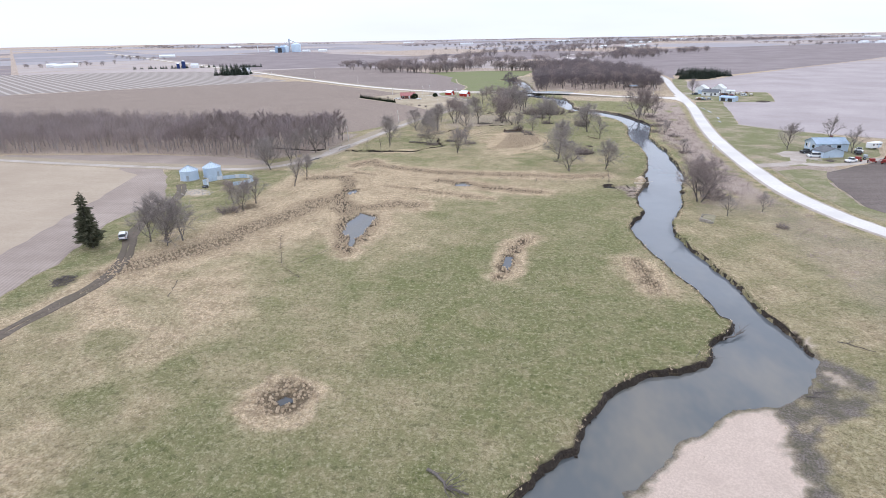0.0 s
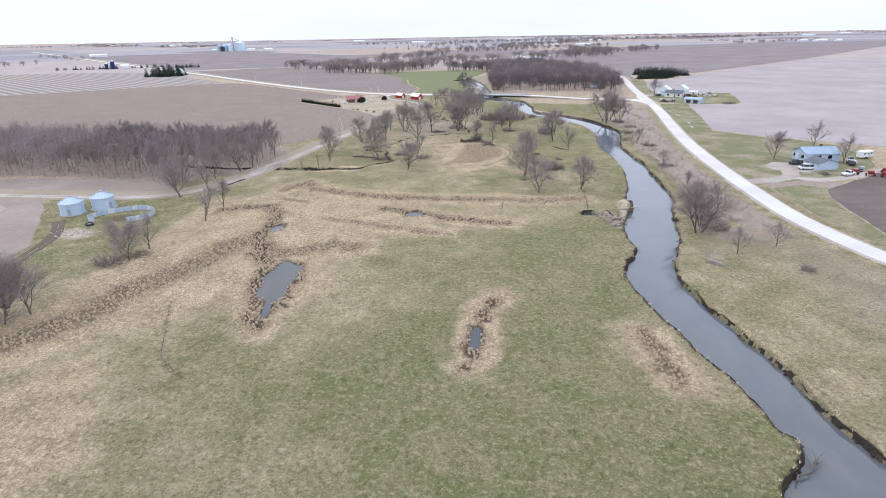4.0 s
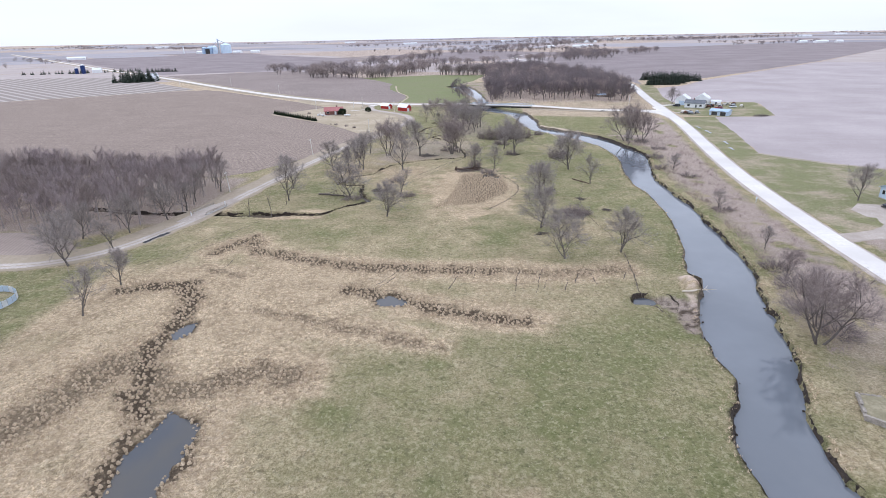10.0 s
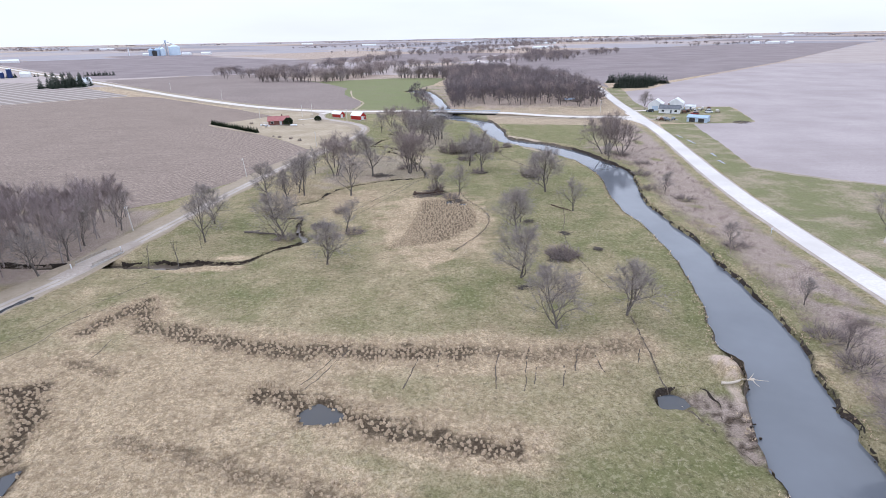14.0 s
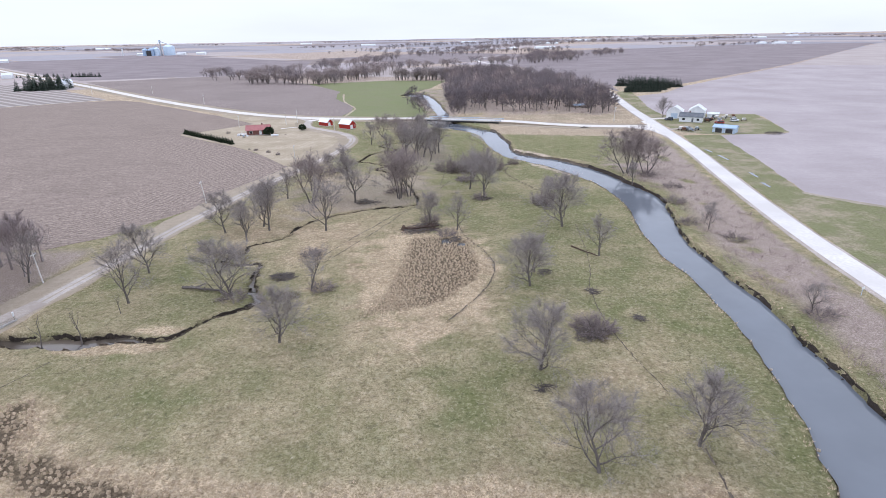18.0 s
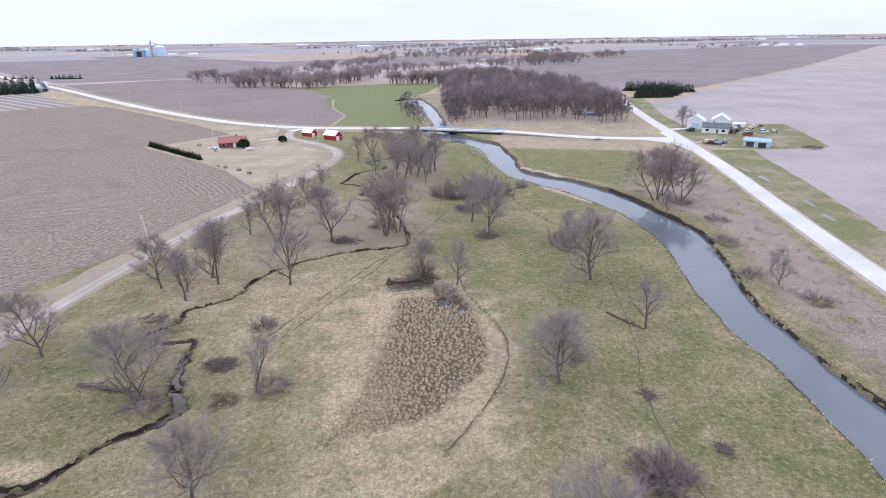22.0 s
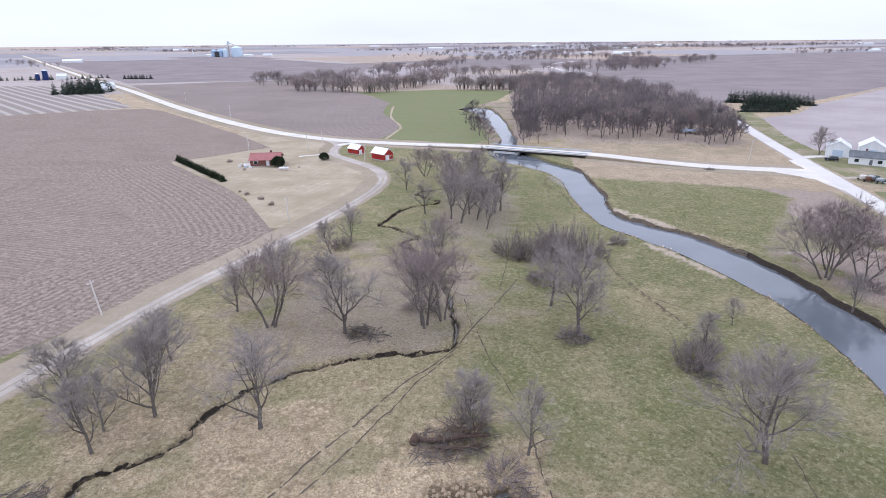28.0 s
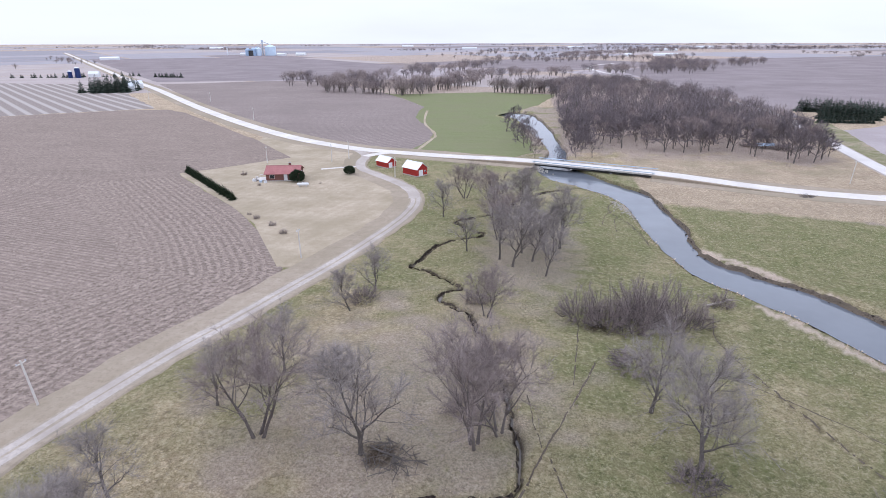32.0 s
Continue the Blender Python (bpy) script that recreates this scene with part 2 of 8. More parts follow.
# farthest fields: paled towards blue-grey, the haze put into their colour
F_FAR_A = field_material("pale_hazed_soil", (0.33, 0.31, 0.32), (0.40, 0.38, 0.395), (0.30, 0.282, 0.295), 0.78, 0.2, 0.3)
F_FAR_B = field_material("grey_hazed_soil", (0.27, 0.255, 0.27), (0.34, 0.325, 0.345), (0.25, 0.235, 0.25), 0.78, 0.2, 0.3)
F_GREEN = field_material("spring_grass", (0.13, 0.155, 0.062), (0.25, 0.262, 0.135), (0.20, 0.198, 0.112), 0.5, 0.15, 0.25, 0.05)
F_LAWN = field_material("dormant_lawn", (0.35, 0.285, 0.205), (0.54, 0.46, 0.355), (0.285, 0.24, 0.16), 0.3, 0.1, 0.2, 0.07)
F_YARD = mottled_material("yard_grass")
F_STRIP = field_material("tilled_strip", (0.30, 0.245, 0.21), (0.47, 0.395, 0.345), (0.235, 0.19, 0.165), -0.30, 0.34, 0.6, 0.03, 2.0)
F_VERGE = field_material("verge_grass", (0.28, 0.228, 0.172), (0.46, 0.39, 0.31), (0.265, 0.225, 0.155), 0.2, 0.1, 0.2)


def striped_material():
    m = Mat("striped_stubble", 0.95, 0, 0.1)
    fine = m.noise(0.8, 5)
    s = m.waves(0.034, -0.913, 0.6, 0.5, 0.9, 0.02)
    col = m.mix(fine, (0.22, 0.185, 0.165), (0.30, 0.26, 0.235))
    m.color(m.mix(m.math("MULTIPLY", s, 0.5), col, (0.54, 0.50, 0.46)))
    return m.m


def headland_material():
    """Stubble whose rows follow the field's edge."""
    m = Mat("headland_rows", 0.95, 0, 0.1)
    fine = m.noise(1.1, 6, 0.40, 0.60, 0.85)
    x = m.n.new("ShaderNodeMath")
    x.operation = "SINE"
    y = m.n.new("ShaderNodeMath")
    y.operation = "MULTIPLY"
    y.inputs[1].default_value = 2 * math.pi / 1.9
    m.l.new(m.attr("edge"), y.inputs[0])
    m.l.new(y.outputs[0], x.inputs[0])
    r = m.n.new("ShaderNodeMapRange")
    r.inputs[1].default_value, r.inputs[2].default_value = -0.7, 0.7
    m.l.new(x.outputs[0], r.inputs[0])
    fade = m.n.new("ShaderNodeMapRange")
    fade.inputs[1].default_value, fade.inputs[2].default_value, fade.inputs[3].default_value, fade.inputs[4].default_value = 20, 33, 0.95, 0.0
    m.l.new(m.attr("edge"), fade.inputs[0])
    calm = m.math("MULTIPLY", m.math("SUBTRACT", 1.0, fade.outputs[0]), 0.4)
    row = m.math("ADD", m.math("MULTIPLY", m.math("MULTIPLY", r.outputs[0], fade.outputs[0]), m.math("ADD", m.noise(0.25, 4, 0.3, 0.7), 0.5)), calm)
    col = m.mix(fine, (0.15, 0.116, 0.095), (0.51, 0.415, 0.35))
    col = m.mix(m.math("MULTIPLY", m.noise(0.55, 5, 0.44, 0.58, 0.8), 0.35), col, (0.15, 0.116, 0.095))
    m.color(m.mix(m.math("MULTIPLY", m.math("MULTIPLY", row, m.math("ADD", m.noise(0.5, 5, 0.40, 0.60, 0.8), 0.2)), 0.5), col, (0.115, 0.09, 0.076)))
    m.bump(m.math("ADD", m.math("MULTIPLY", fine, 0.5), m.math("MULTIPLY", row, 0.5)), 0.6, 0.18)
    return m.m


F_HEAD = headland_material()
F_STRIPE = striped_material()
CONCRETE_ROAD = two_tone("pale_concrete_road", (0.60, 0.57, 0.54), (0.70, 0.675, 0.645), (0.52, 0.49, 0.46), 1.2, 0.06, 0.85, bump=0.1)
SHOULDER = two_tone("gravel_shoulder", (0.36, 0.31, 0.27), (0.52, 0.46, 0.41), (0.30, 0.255, 0.215), 2.5, 0.15, 0.95)
GRAVEL = two_tone("limestone_gravel", (0.62, 0.585, 0.54), (0.74, 0.705, 0.665), (0.54, 0.50, 0.45), 2.0, 0.12, 0.95)
RUT = two_tone("packed_gravel_rut", (0.40, 0.352, 0.312), (0.54, 0.485, 0.438), (0.31, 0.265, 0.228), 1.6, 0.1, 0.95)
LANE_MID = two_tone("thin_lane_grass", (0.30, 0.255, 0.20), (0.46, 0.40, 0.33), (0.27, 0.23, 0.17), 1.8, 0.1, 0.95)
MUDTRACK = two_tone("muddy_track", (0.085, 0.065, 0.05), (0.17, 0.135, 0.105), (0.12, 0.10, 0.065), 1.4, 0.15, 0.8)
BARK = bark_material("grey_bark", (0.07, 0.06, 0.053), (0.18, 0.158, 0.143))
BARK_D = bark_material("dark_bark", (0.07, 0.058, 0.052), (0.17, 0.148, 0.136))
TWIG = twig_material("grey_twigs", (0.20, 0.176, 0.164), (0.435, 0.386, 0.364))
TWIG_R = twig_material("reddish_twigs", (0.20, 0.164, 0.152), (0.415, 0.348, 0.328))
TWIG_D = twig_material("dark_twigs", (0.125, 0.105, 0.108), (0.275, 0.236, 0.242))
TWIG_W = twig_material("wood_twigs", (0.23, 0.19, 0.188), (0.45, 0.38, 0.372))
BARK_W = bark_material("pale_bark", (0.19, 0.165, 0.155), (0.38, 0.335, 0.32))
STUMP = bark_material("rotten_wood", (0.045, 0.03, 0.024), (0.13, 0.09, 0.072))
BANK = two_tone("eroded_bank_soil", (0.018, 0.014, 0.012), (0.085, 0.064, 0.05), (0.05, 0.04, 0.03), 3.2, 0.12, 0.95, bump=0.6, bdist=0.12)
BANK_E = two_tone("grassy_bank_soil", (0.05, 0.04, 0.032), (0.20, 0.16, 0.12), (0.22, 0.18, 0.13), 3.2, 0.15, 0.95, bump=0.6, bdist=0.12)
TWIG_B = twig_material("brush_twigs", (0.27, 0.21, 0.195), (0.50, 0.405, 0.375))
NEEDLE = twig_material("dark_needles", (0.018, 0.03, 0.018), (0.06, 0.08, 0.045))
# far evergreens: needles greyed and lightened, haze put into the colour
NEEDLE_F = twig_material("hazed_needles", (0.045, 0.065, 0.052), (0.13, 0.155, 0.125))
ELEVATOR = two_tone("pale_blue_steel", (0.58, 0.70, 0.82), (0.68, 0.79, 0.89), (0.52, 0.64, 0.76), 0.4, 0.1, 0.5, 0.05, bump=0.0)
NEEDLE_L = twig_material("olive_needles", (0.045, 0.052, 0.034), (0.17, 0.165, 0.11))
TUSSOCK = twig_material("sedge_blades", (0.34, 0.262, 0.175), (0.80, 0.655, 0.475))
CLUMP = two_tone("sedge_clump", (0.34, 0.26, 0.175), (0.76, 0.61, 0.435), (0.52, 0.405, 0.28), 5.0, 0.6, 0.95, bump=0.9, bdist=0.12)
STRAWB = twig_material("straw_blades", (0.20, 0.18, 0.105), (0.60, 0.525, 0.40))
DEADWOOD = bark_material("bleached_wood", (0.20, 0.17, 0.14), (0.45, 0.41, 0.36))
BLEACHED = bark_material("sun_bleached_wood", (0.38, 0.33, 0.27), (0.58, 0.52, 0.44))
GALV = two_tone("galvanised_steel", (0.46, 0.56, 0.68), (0.54, 0.64, 0.76), (0.42, 0.52, 0.63), 1.5, 0.3, 0.5, 0.15, 0.5, bump=0.05)
GALV_D = two_tone("weathered_steel", (0.34, 0.38, 0.42), (0.45, 0.50, 0.55), (0.30, 0.33, 0.36), 1.2, 0.4, 0.5, 0.4, 0.5, bump=0.05)
RED = two_tone("red_barn_paint", (0.34, 0.026, 0.019), (0.43, 0.042, 0.03), (0.28, 0.024, 0.018), 3, 0.5, 0.8, bump=0.1)
REDROOF = two_tone("faded_red_shingle", (0.35, 0.145, 0.14), (0.47, 0.215, 0.205), (0.31, 0.13, 0.125), 3, 0.4, 0.9, bump=0.2)
BRICK = two_tone("red_brick_wall", (0.16, 0.075, 0.06), (0.23, 0.11, 0.09), (0.14, 0.065, 0.052), 5, 0.6, 0.9, bump=0.2)
WHITE = two_tone("white_paint", (0.74, 0.75, 0.76), (0.82, 0.83, 0.84), (0.66, 0.67, 0.68), 2, 0.4, 0.6, bump=0.05)
TINROOF = two_tone("pale_tin_roof", (0.66, 0.69, 0.72), (0.76, 0.79, 0.82), (0.58, 0.60, 0.63), 1.5, 0.4, 0.45, 0.2, 0.5, bump=0.05)
GREYROOF = two_tone("grey_shingle", (0.13, 0.14, 0.155), (0.21, 0.22, 0.24), (0.11, 0.12, 0.13), 4, 0.5, 0.9, bump=0.2)
BLUEROOF = two_tone("pale_blue_roof", (0.33, 0.42, 0.52), (0.42, 0.51, 0.62), (0.29, 0.37, 0.47), 2, 0.4, 0.7, bump=0.1)
BLUEWALL = two_tone("pale_blue_siding", (0.46, 0.56, 0.68), (0.54, 0.64, 0.76), (0.42, 0.51, 0.62), 2, 0.4, 0.7, bump=0.1)
STEELBLUE = two_tone("blue_steel_roof", (0.36, 0.48, 0.64), (0.44, 0.56, 0.72), (0.32, 0.43, 0.57), 2, 0.4, 0.45, 0.2, bump=0.05)
NAVY = two_tone("navy_enamel", (0.012, 0.03, 0.12), (0.02, 0.045, 0.16), (0.01, 0.025, 0.10), 1, 0.3, 0.35, bump=0.0)
GLASS = two_tone("dark_window_glass", (0.02, 0.025, 0.03), (0.03, 0.035, 0.04), (0.015, 0.02, 0.025), 1, 0.3, 0.08, 0, 0.6, bump=0.0)
CONCRETE = two_tone("grey_concrete", (0.42, 0.405, 0.385), (0.54, 0.52, 0.495), (0.34, 0.325, 0.305), 2.5, 0.4, 0.9, bump=0.15)
DARKSTEEL = two_tone("dark_bridge_steel", (0.05, 0.05, 0.052), (0.10, 0.10, 0.10), (0.045, 0.04, 0.038), 3, 0.5, 0.6, 0.3, bump=0.1)
POLEWOOD = two_tone("grey_pole_wood", (0.62, 0.59, 0.55), (0.74, 0.71, 0.67), (0.54, 0.51, 0.47), 6, 0.8, 0.9, bump=0.2)
RUBBER = two_tone("tyre_rubber", (0.015, 0.015, 0.016), (0.03, 0.03, 0.03), (0.02, 0.02, 0.02), 8, 1, 0.85, bump=0.1)
CARPAINT = two_tone("white_car_paint", (0.76, 0.77, 0.78), (0.79, 0.80, 0.81), (0.72, 0.73, 0.74), 1, 0.4, 0.25, 0, 0.5, bump=0.0)
DARKPAINT = two_tone("dark_car_paint", (0.02, 0.022, 0.028), (0.03, 0.032, 0.04), (0.018, 0.02, 0.024), 1, 0.4, 0.25, 0, 0.5, bump=0.0)
REDPAINT = two_tone("red_machine_paint", (0.24, 0.03, 0.025), (0.30, 0.045, 0.038), (0.18, 0.03, 0.025), 1, 0.4, 0.45, bump=0.0)
RUST = two_tone("rusty_iron", (0.16, 0.085, 0.055), (0.24, 0.13, 0.085), (0.12, 0.075, 0.055), 4, 0.8, 0.9, 0.2, bump=0.2)
LAMP = two_tone("lamp_lens", (0.6, 0.55, 0.5), (0.7, 0.66, 0.6), (0.5, 0.45, 0.4), 3, 1, 0.2, bump=0.0)
OLD_STONE = two_tone("weathered_foundation_stone", (0.27, 0.24, 0.205), (0.45, 0.41, 0.36), (0.18, 0.16, 0.135), 2.5, 0.5, 0.95, bump=0.4)
EARTH_GRASS = two_tone("thin_grass_on_earth", (0.22, 0.195, 0.125), (0.38, 0.335, 0.235), (0.18, 0.165, 0.10), 1.5, 0.3, 0.95, bump=0.4)
STONE = two_tone("broken_limestone", (0.40, 0.37, 0.33), (0.55, 0.52, 0.47), (0.30, 0.28, 0.25), 3, 0.5, 0.95, bump=0.3)


# ================= mesh helpers =================
def mesh_from(name, verts, faces, mat):
    me = bpy.data.meshes.new(name)
    me.from_pydata([tuple(map(float, v)) for v in verts], [], faces)
    me.materials.append(mat)
    return me


def link_mesh(name, me, parent=None, label=""):
    ob = new(name, me)
    if parent is not None:
        ob.parent = parent
    return tagged(ob, label)


def part(name, bm, material, parent, label=""):
    me = bpy.data.meshes.new(name)
    bm.to_mesh(me)
    bm.free()
    me.materials.append(material)
    return link_mesh(name, me, parent, label)


def thing(name, x, y, z=0.0, turn=0.0, label="", category="", group="", kind=""):
    ob = new(name)
    ob.matrix_basis = pose(x, y, z, 0, 0, turn)
    return tagged(ob, label, category, group, kind)


def add_box(bm, cx, cy, cz, sx, sy, sz, bevel=0.0, m=None):
    """A box with its centre and sizes, edges eased where bevel is given."""
    r = bmesh.ops.create_cube(bm, size=1.0)
    vs = r["verts"]
    for v in vs:
        v.co = Vector((v.co.x * sx + cx, v.co.y * sy + cy, v.co.z * sz + cz))
    if bevel:
        es = list({e for v in vs for e in v.link_edges})
        r2 = bmesh.ops.bevel(bm, geom=es, offset=bevel, segments=1, affect="EDGES")
        vs = list({v for f in r2["faces"] for v in f.verts} | {v for v in vs if v.is_valid})
    if m is not None:
        bmesh.ops.transform(bm, matrix=m, verts=[v for v in vs if v.is_valid])
    return vs


def box(cx, cy, cz, sx, sy, sz, bevel=0.0):
    bm = bmesh.new()
    add_box(bm, cx, cy, cz, sx, sy, sz, bevel)
    return bm


def tube(points, radii, sides=6, cap=True, bm=None):
    """A tapered tube along points."""
    bm = bm or bmesh.new()
    rings = []
    for k, p in enumerate(points):
        p = Vector(p)
        a = Vector(points[max(k - 1, 0)])
        b = Vector(points[min(k + 1, len(points) - 1)])
        t = (b - a).normalized()
        u = t.cross(Vector((0.31, 0.17, 0.93))).normalized()
        w = t.cross(u)
        rings.append([bm.verts.new(p + (u * math.cos(2 * math.pi * j / sides) + w * math.sin(2 * math.pi * j / sides)) * radii[k]) for j in range(sides)])
    for r0, r1 in zip(rings, rings[1:]):
        for j in range(sides):
            bm.faces.new((r0[j], r0[(j + 1) % sides], r1[(j + 1) % sides], r1[j]))
    if cap:
        bm.faces.new(rings[0][::-1])
        bm.faces.new(rings[-1])
    return bm


def offset_line(pts, d):
    """A line moved sideways to its left by d."""
    out = []
    for k, p in enumerate(pts):
        a, b = pts[max(k - 1, 0)], pts[min(k + 1, len(pts) - 1)]
        tx, ty = b[0] - a[0], b[1] - a[1]
        n = math.hypot(tx, ty) or 1
        out.append((p[0] - ty / n * d, p[1] + tx / n * d))
    return out


def smooth_line(pts, n=4):
    """Catmull-Rom through the points."""
    out = []
    for k in range(len(pts) - 1):
        p0, p1, p2, p3 = (np.array(pts[min(max(k + j, 0), len(pts) - 1)], float) for j in (-1, 0, 1, 2))
        for i in range(n):
            t = i / n
            out.append(tuple(0.5 * (2 * p1 + (p2 - p0) * t + (2 * p0 - 5 * p1 + 4 * p2 - p3) * t * t + (3 * p1 - p0 - 3 * p2 + p3) * t ** 3)))
    out.append(tuple(map(float, pts[-1])))
    return out


def rise(x, y):
    """How far the road climbs towards the bridge."""
    d = math.hypot(x - 12.25, y - 488.15)
    t = min(max((70 - d) / 46, 0), 1)
    return 1.05 * t * t * (3 - 2 * t)


def strip(name, pts, left, right, z, mat, label="", category="", parent=None, kind="structure", thick=0.0, ragged=0.0, climb=0.0):
    """A ribbon of ground along a line; with thick, a slab that has edges; climb lets it rise to the bridge."""
    rng = random.Random(len(pts) * 7 + int(z * 1000))
    a = offset_line(pts, left)
    b = offset_line(pts, -right)
    if ragged:
        a = offset_line([(x, y) for x, y in a], 0)
        a = [(x + rng.uniform(-ragged, ragged), y + rng.uniform(-ragged, ragged)) for x, y in a]
        b = [(x + rng.uniform(-ragged, ragged), y + rng.uniform(-ragged, ragged)) for x, y in b]
    verts, faces = [], []
    for p, q in zip(a, b):
        verts += [(p[0], p[1], z + climb * rise(*p)), (q[0], q[1], z + climb * rise(*q))]
    n = len(a)
    faces = [(2 * k, 2 * k + 1, 2 * k + 3, 2 * k + 2) for k in range(n - 1)]
    if not thick and left > 0.3:
        m = len(verts)
        for p, q in zip(a, b):
            e = math.hypot(p[0] - q[0], p[1] - q[1]) or 1
            ux, uy = (p[0] - q[0]) / e * 0.35, (p[1] - q[1]) / e * 0.35
            verts += [(p[0] + ux, p[1] + uy, z - 0.2), (q[0] - ux, q[1] - uy, z - 0.2)]
        faces += [(m + 2 * k, 2 * k, 2 * k + 2, m + 2 * k + 2) for k in range(n - 1)]
        faces += [(2 * k + 1, m + 2 * k + 1, m + 2 * k + 3, 2 * k + 3) for k in range(n - 1)]
    if thick:
        m = len(verts)
        verts += [(x, y, z - thick) for x, y, z in verts]
        faces += [(2 * k, 2 * k + 2, m + 2 * k + 2, m + 2 * k) for k in range(n - 1)]
        faces += [(2 * k + 1, m + 2 * k + 1, m + 2 * k + 3, 2 * k + 3) for k in range(n - 1)]
    ob = link_mesh(name, mesh_from(name, verts, faces, mat), parent)
    return tagged(ob, label, category, "", kind) if label else ob


def patch(name, pts, z, mat, label, category="field", ragged=0.0, seed=1, step=6.0):
    """A flat piece of ground with an outline, its edge slightly uneven."""
    rng = random.Random(seed)
    out = []
    n = len(pts)
    for k in range(n):
        a, b = pts[k], pts[(k + 1) % n]
        m = max(1, int(math.hypot(b[0] - a[0], b[1] - a[1]) / step)) if ragged else 1
        for i in range(min(m, 40)):
            t = i / min(m, 40)
            out.append((a[0] + (b[0] - a[0]) * t + rng.uniform(-ragged, ragged), a[1] + (b[1] - a[1]) * t + rng.uniform(-ragged, ragged), z))
    n = len(out)
    area = sum(out[k][0] * out[(k + 1) % n][1] - out[(k + 1) % n][0] * out[k][1] for k in range(n))
    faces, ring = [tuple(range(n))], []
    for k in range(n):
        a, b = out[k - 1], out[(k + 1) % n]
        e = math.copysign(math.hypot(b[0] - a[0], b[1] - a[1]) or 1, area)
        ring.append((out[k][0] + (b[1] - a[1]) / e * 0.5, out[k][1] - (b[0] - a[0]) / e * 0.5, z - 0.22))
        faces.append((k, n + k, n + (k + 1) % n, (k + 1) % n))
    ob = link_mesh(name, mesh_from(name, out + ring, faces, mat))
    return tagged(ob, label, category, "", "structure")


def seg_dist(P, pts):
    """Distance of each place to a line, and the nearest place on it."""
    best = np.full(len(P), 1e9)
    near = np.zeros_like(P)
    for a, b in zip(pts, pts[1:]):
        a, b = np.array(a, float), np.array(b, float)
        d = b - a
        t = np.clip(((P - a) @ d) / max(d @ d, 1e-9), 0, 1)
        q = a + t[:, None] * d
        e = np.hypot(*(P - q).T)
        m = e < best
        best[m], near[m] = e[m], q[m]
    return best, near


def inside(P, poly):
    x, y = P[:, 0], P[:, 1]
    r = np.zeros(len(P), bool)
    n = len(poly)
    for k in range(n):
        (x0, y0), (x1, y1) = poly[k], poly[(k + 1) % n]
        if y0 == y1:
            continue
        r ^= ((y0 > y) != (y1 > y)) & (x < (x1 - x0) * (y - y0) / (y1 - y0) + x0)
    return r


def step01(v, a, b):
    t = np.clip((v - a) / (b - a), 0, 1)
    return t * t * (3 - 2 * t)


def wobble(P, size, seed=0):
    """Smooth random values in -1..1, from a few waves."""
    rng = np.random.RandomState(seed)
    s = np.zeros(len(P))
    for k in range(9):
        a, f, ph = rng.uniform(0, 6.28), rng.uniform(0.6, 1.8) / size, rng.uniform(0, 6.28)
        s += np.sin((P[:, 0] * math.cos(a) + P[:, 1] * math.sin(a)) * f * 6.28 + ph + 1.3 * np.sin(P[:, 1] * f * 3.1 + ph))
    return np.clip(s / 4.5, -1, 1)

# ================= the plan =================
LEFT_BANK = [(-92, -90), (-70, -55), (-48, -26), (-34, -8), (-24, 8), (-14, 30), (-6, 42), (0, 49), (3, 54), (7, 58), (8.5, 62), (13, 71), (18, 75), (24, 78), (29, 81), (32, 87), (37, 93), (36, 98),
             (35, 105), (33, 114), (31, 123), (29, 133), (28, 144), (29.5, 152), (33, 158), (34, 163), (34, 170), (35, 178), (38, 187), (41.5, 195), (41, 202),
             (43, 211), (46, 221), (48.5, 234), (50, 247), (50, 263), (48.5, 281), (51, 301), (53, 318), (53, 329), (51.5, 341), (46, 355), (40, 368),
             (32, 379), (25, 389), (22, 402), (20, 415), (19, 428), (16, 446), (8, 458)]
LEFT_NORTH = [(1, 465), (-5, 472), (-9, 484), (-9, 496), (-6, 510), (-4, 522), (-6, 540), (-10, 560), (-17, 600), (-22, 622), (-32, 640), (-60, 652)]
RIGHT_BANK = [(-76, -92), (-54, -60), (-32, -32), (-18, -10), (-7.3, 7.8), (2.7, 33.8), (8.5, 46), (11.6, 50.6), (13.7, 53.9), (18.7, 59.6), (25, 65.8), (29.8, 69.6), (36.2, 71.6), (41.2, 75.8), (44.8, 80.6), (47.2, 85.2), (47.3, 89), (46.3, 95.5),
              (45, 105.8), (44, 114.8), (42, 122.8), (40, 135.8), (39, 144.8), (41, 153.8), (44, 161.8), (48, 171.8), (50, 181.8), (53, 193.8), (56, 204.8), (57.5, 213.8),
              (58, 223.8), (59.5, 239.8), (60, 254.8), (59, 269.8), (59.5, 284.8), (62, 299.8), (65.5, 314.8), (67.5, 327.8), (64, 340.8), (60.8, 352.8), (57.8, 362.8), (53.8, 372.8),
              (46.8, 383.8), (38.8, 390.8), (31.8, 399.8), (29.8, 410.8), (30.8, 424.8), (28.8, 442.8), (26.8, 457.8)]
RIGHT_NORTH = [(20, 467), (13, 479), (7, 490), (4, 500), (4, 520), (2, 545), (0, 567), (-3, 600), (-8, 630), (-14, 655), (-30, 665), (-60, 664)]


def ragged_line(pts, amount, seed):
    """A shoreline with small bites and points."""
    r = random.Random(seed)
    fine = smooth_line(pts, 6)
    a, b, off, out = fine, offset_line(fine, 1.0), 0.0, []
    for p, q in zip(a, b):
        off = 0.6 * off + r.gauss(0, amount)
        out.append((p[0] + (q[0] - p[0]) * off, p[1] + (q[1] - p[1]) * off))
    return out


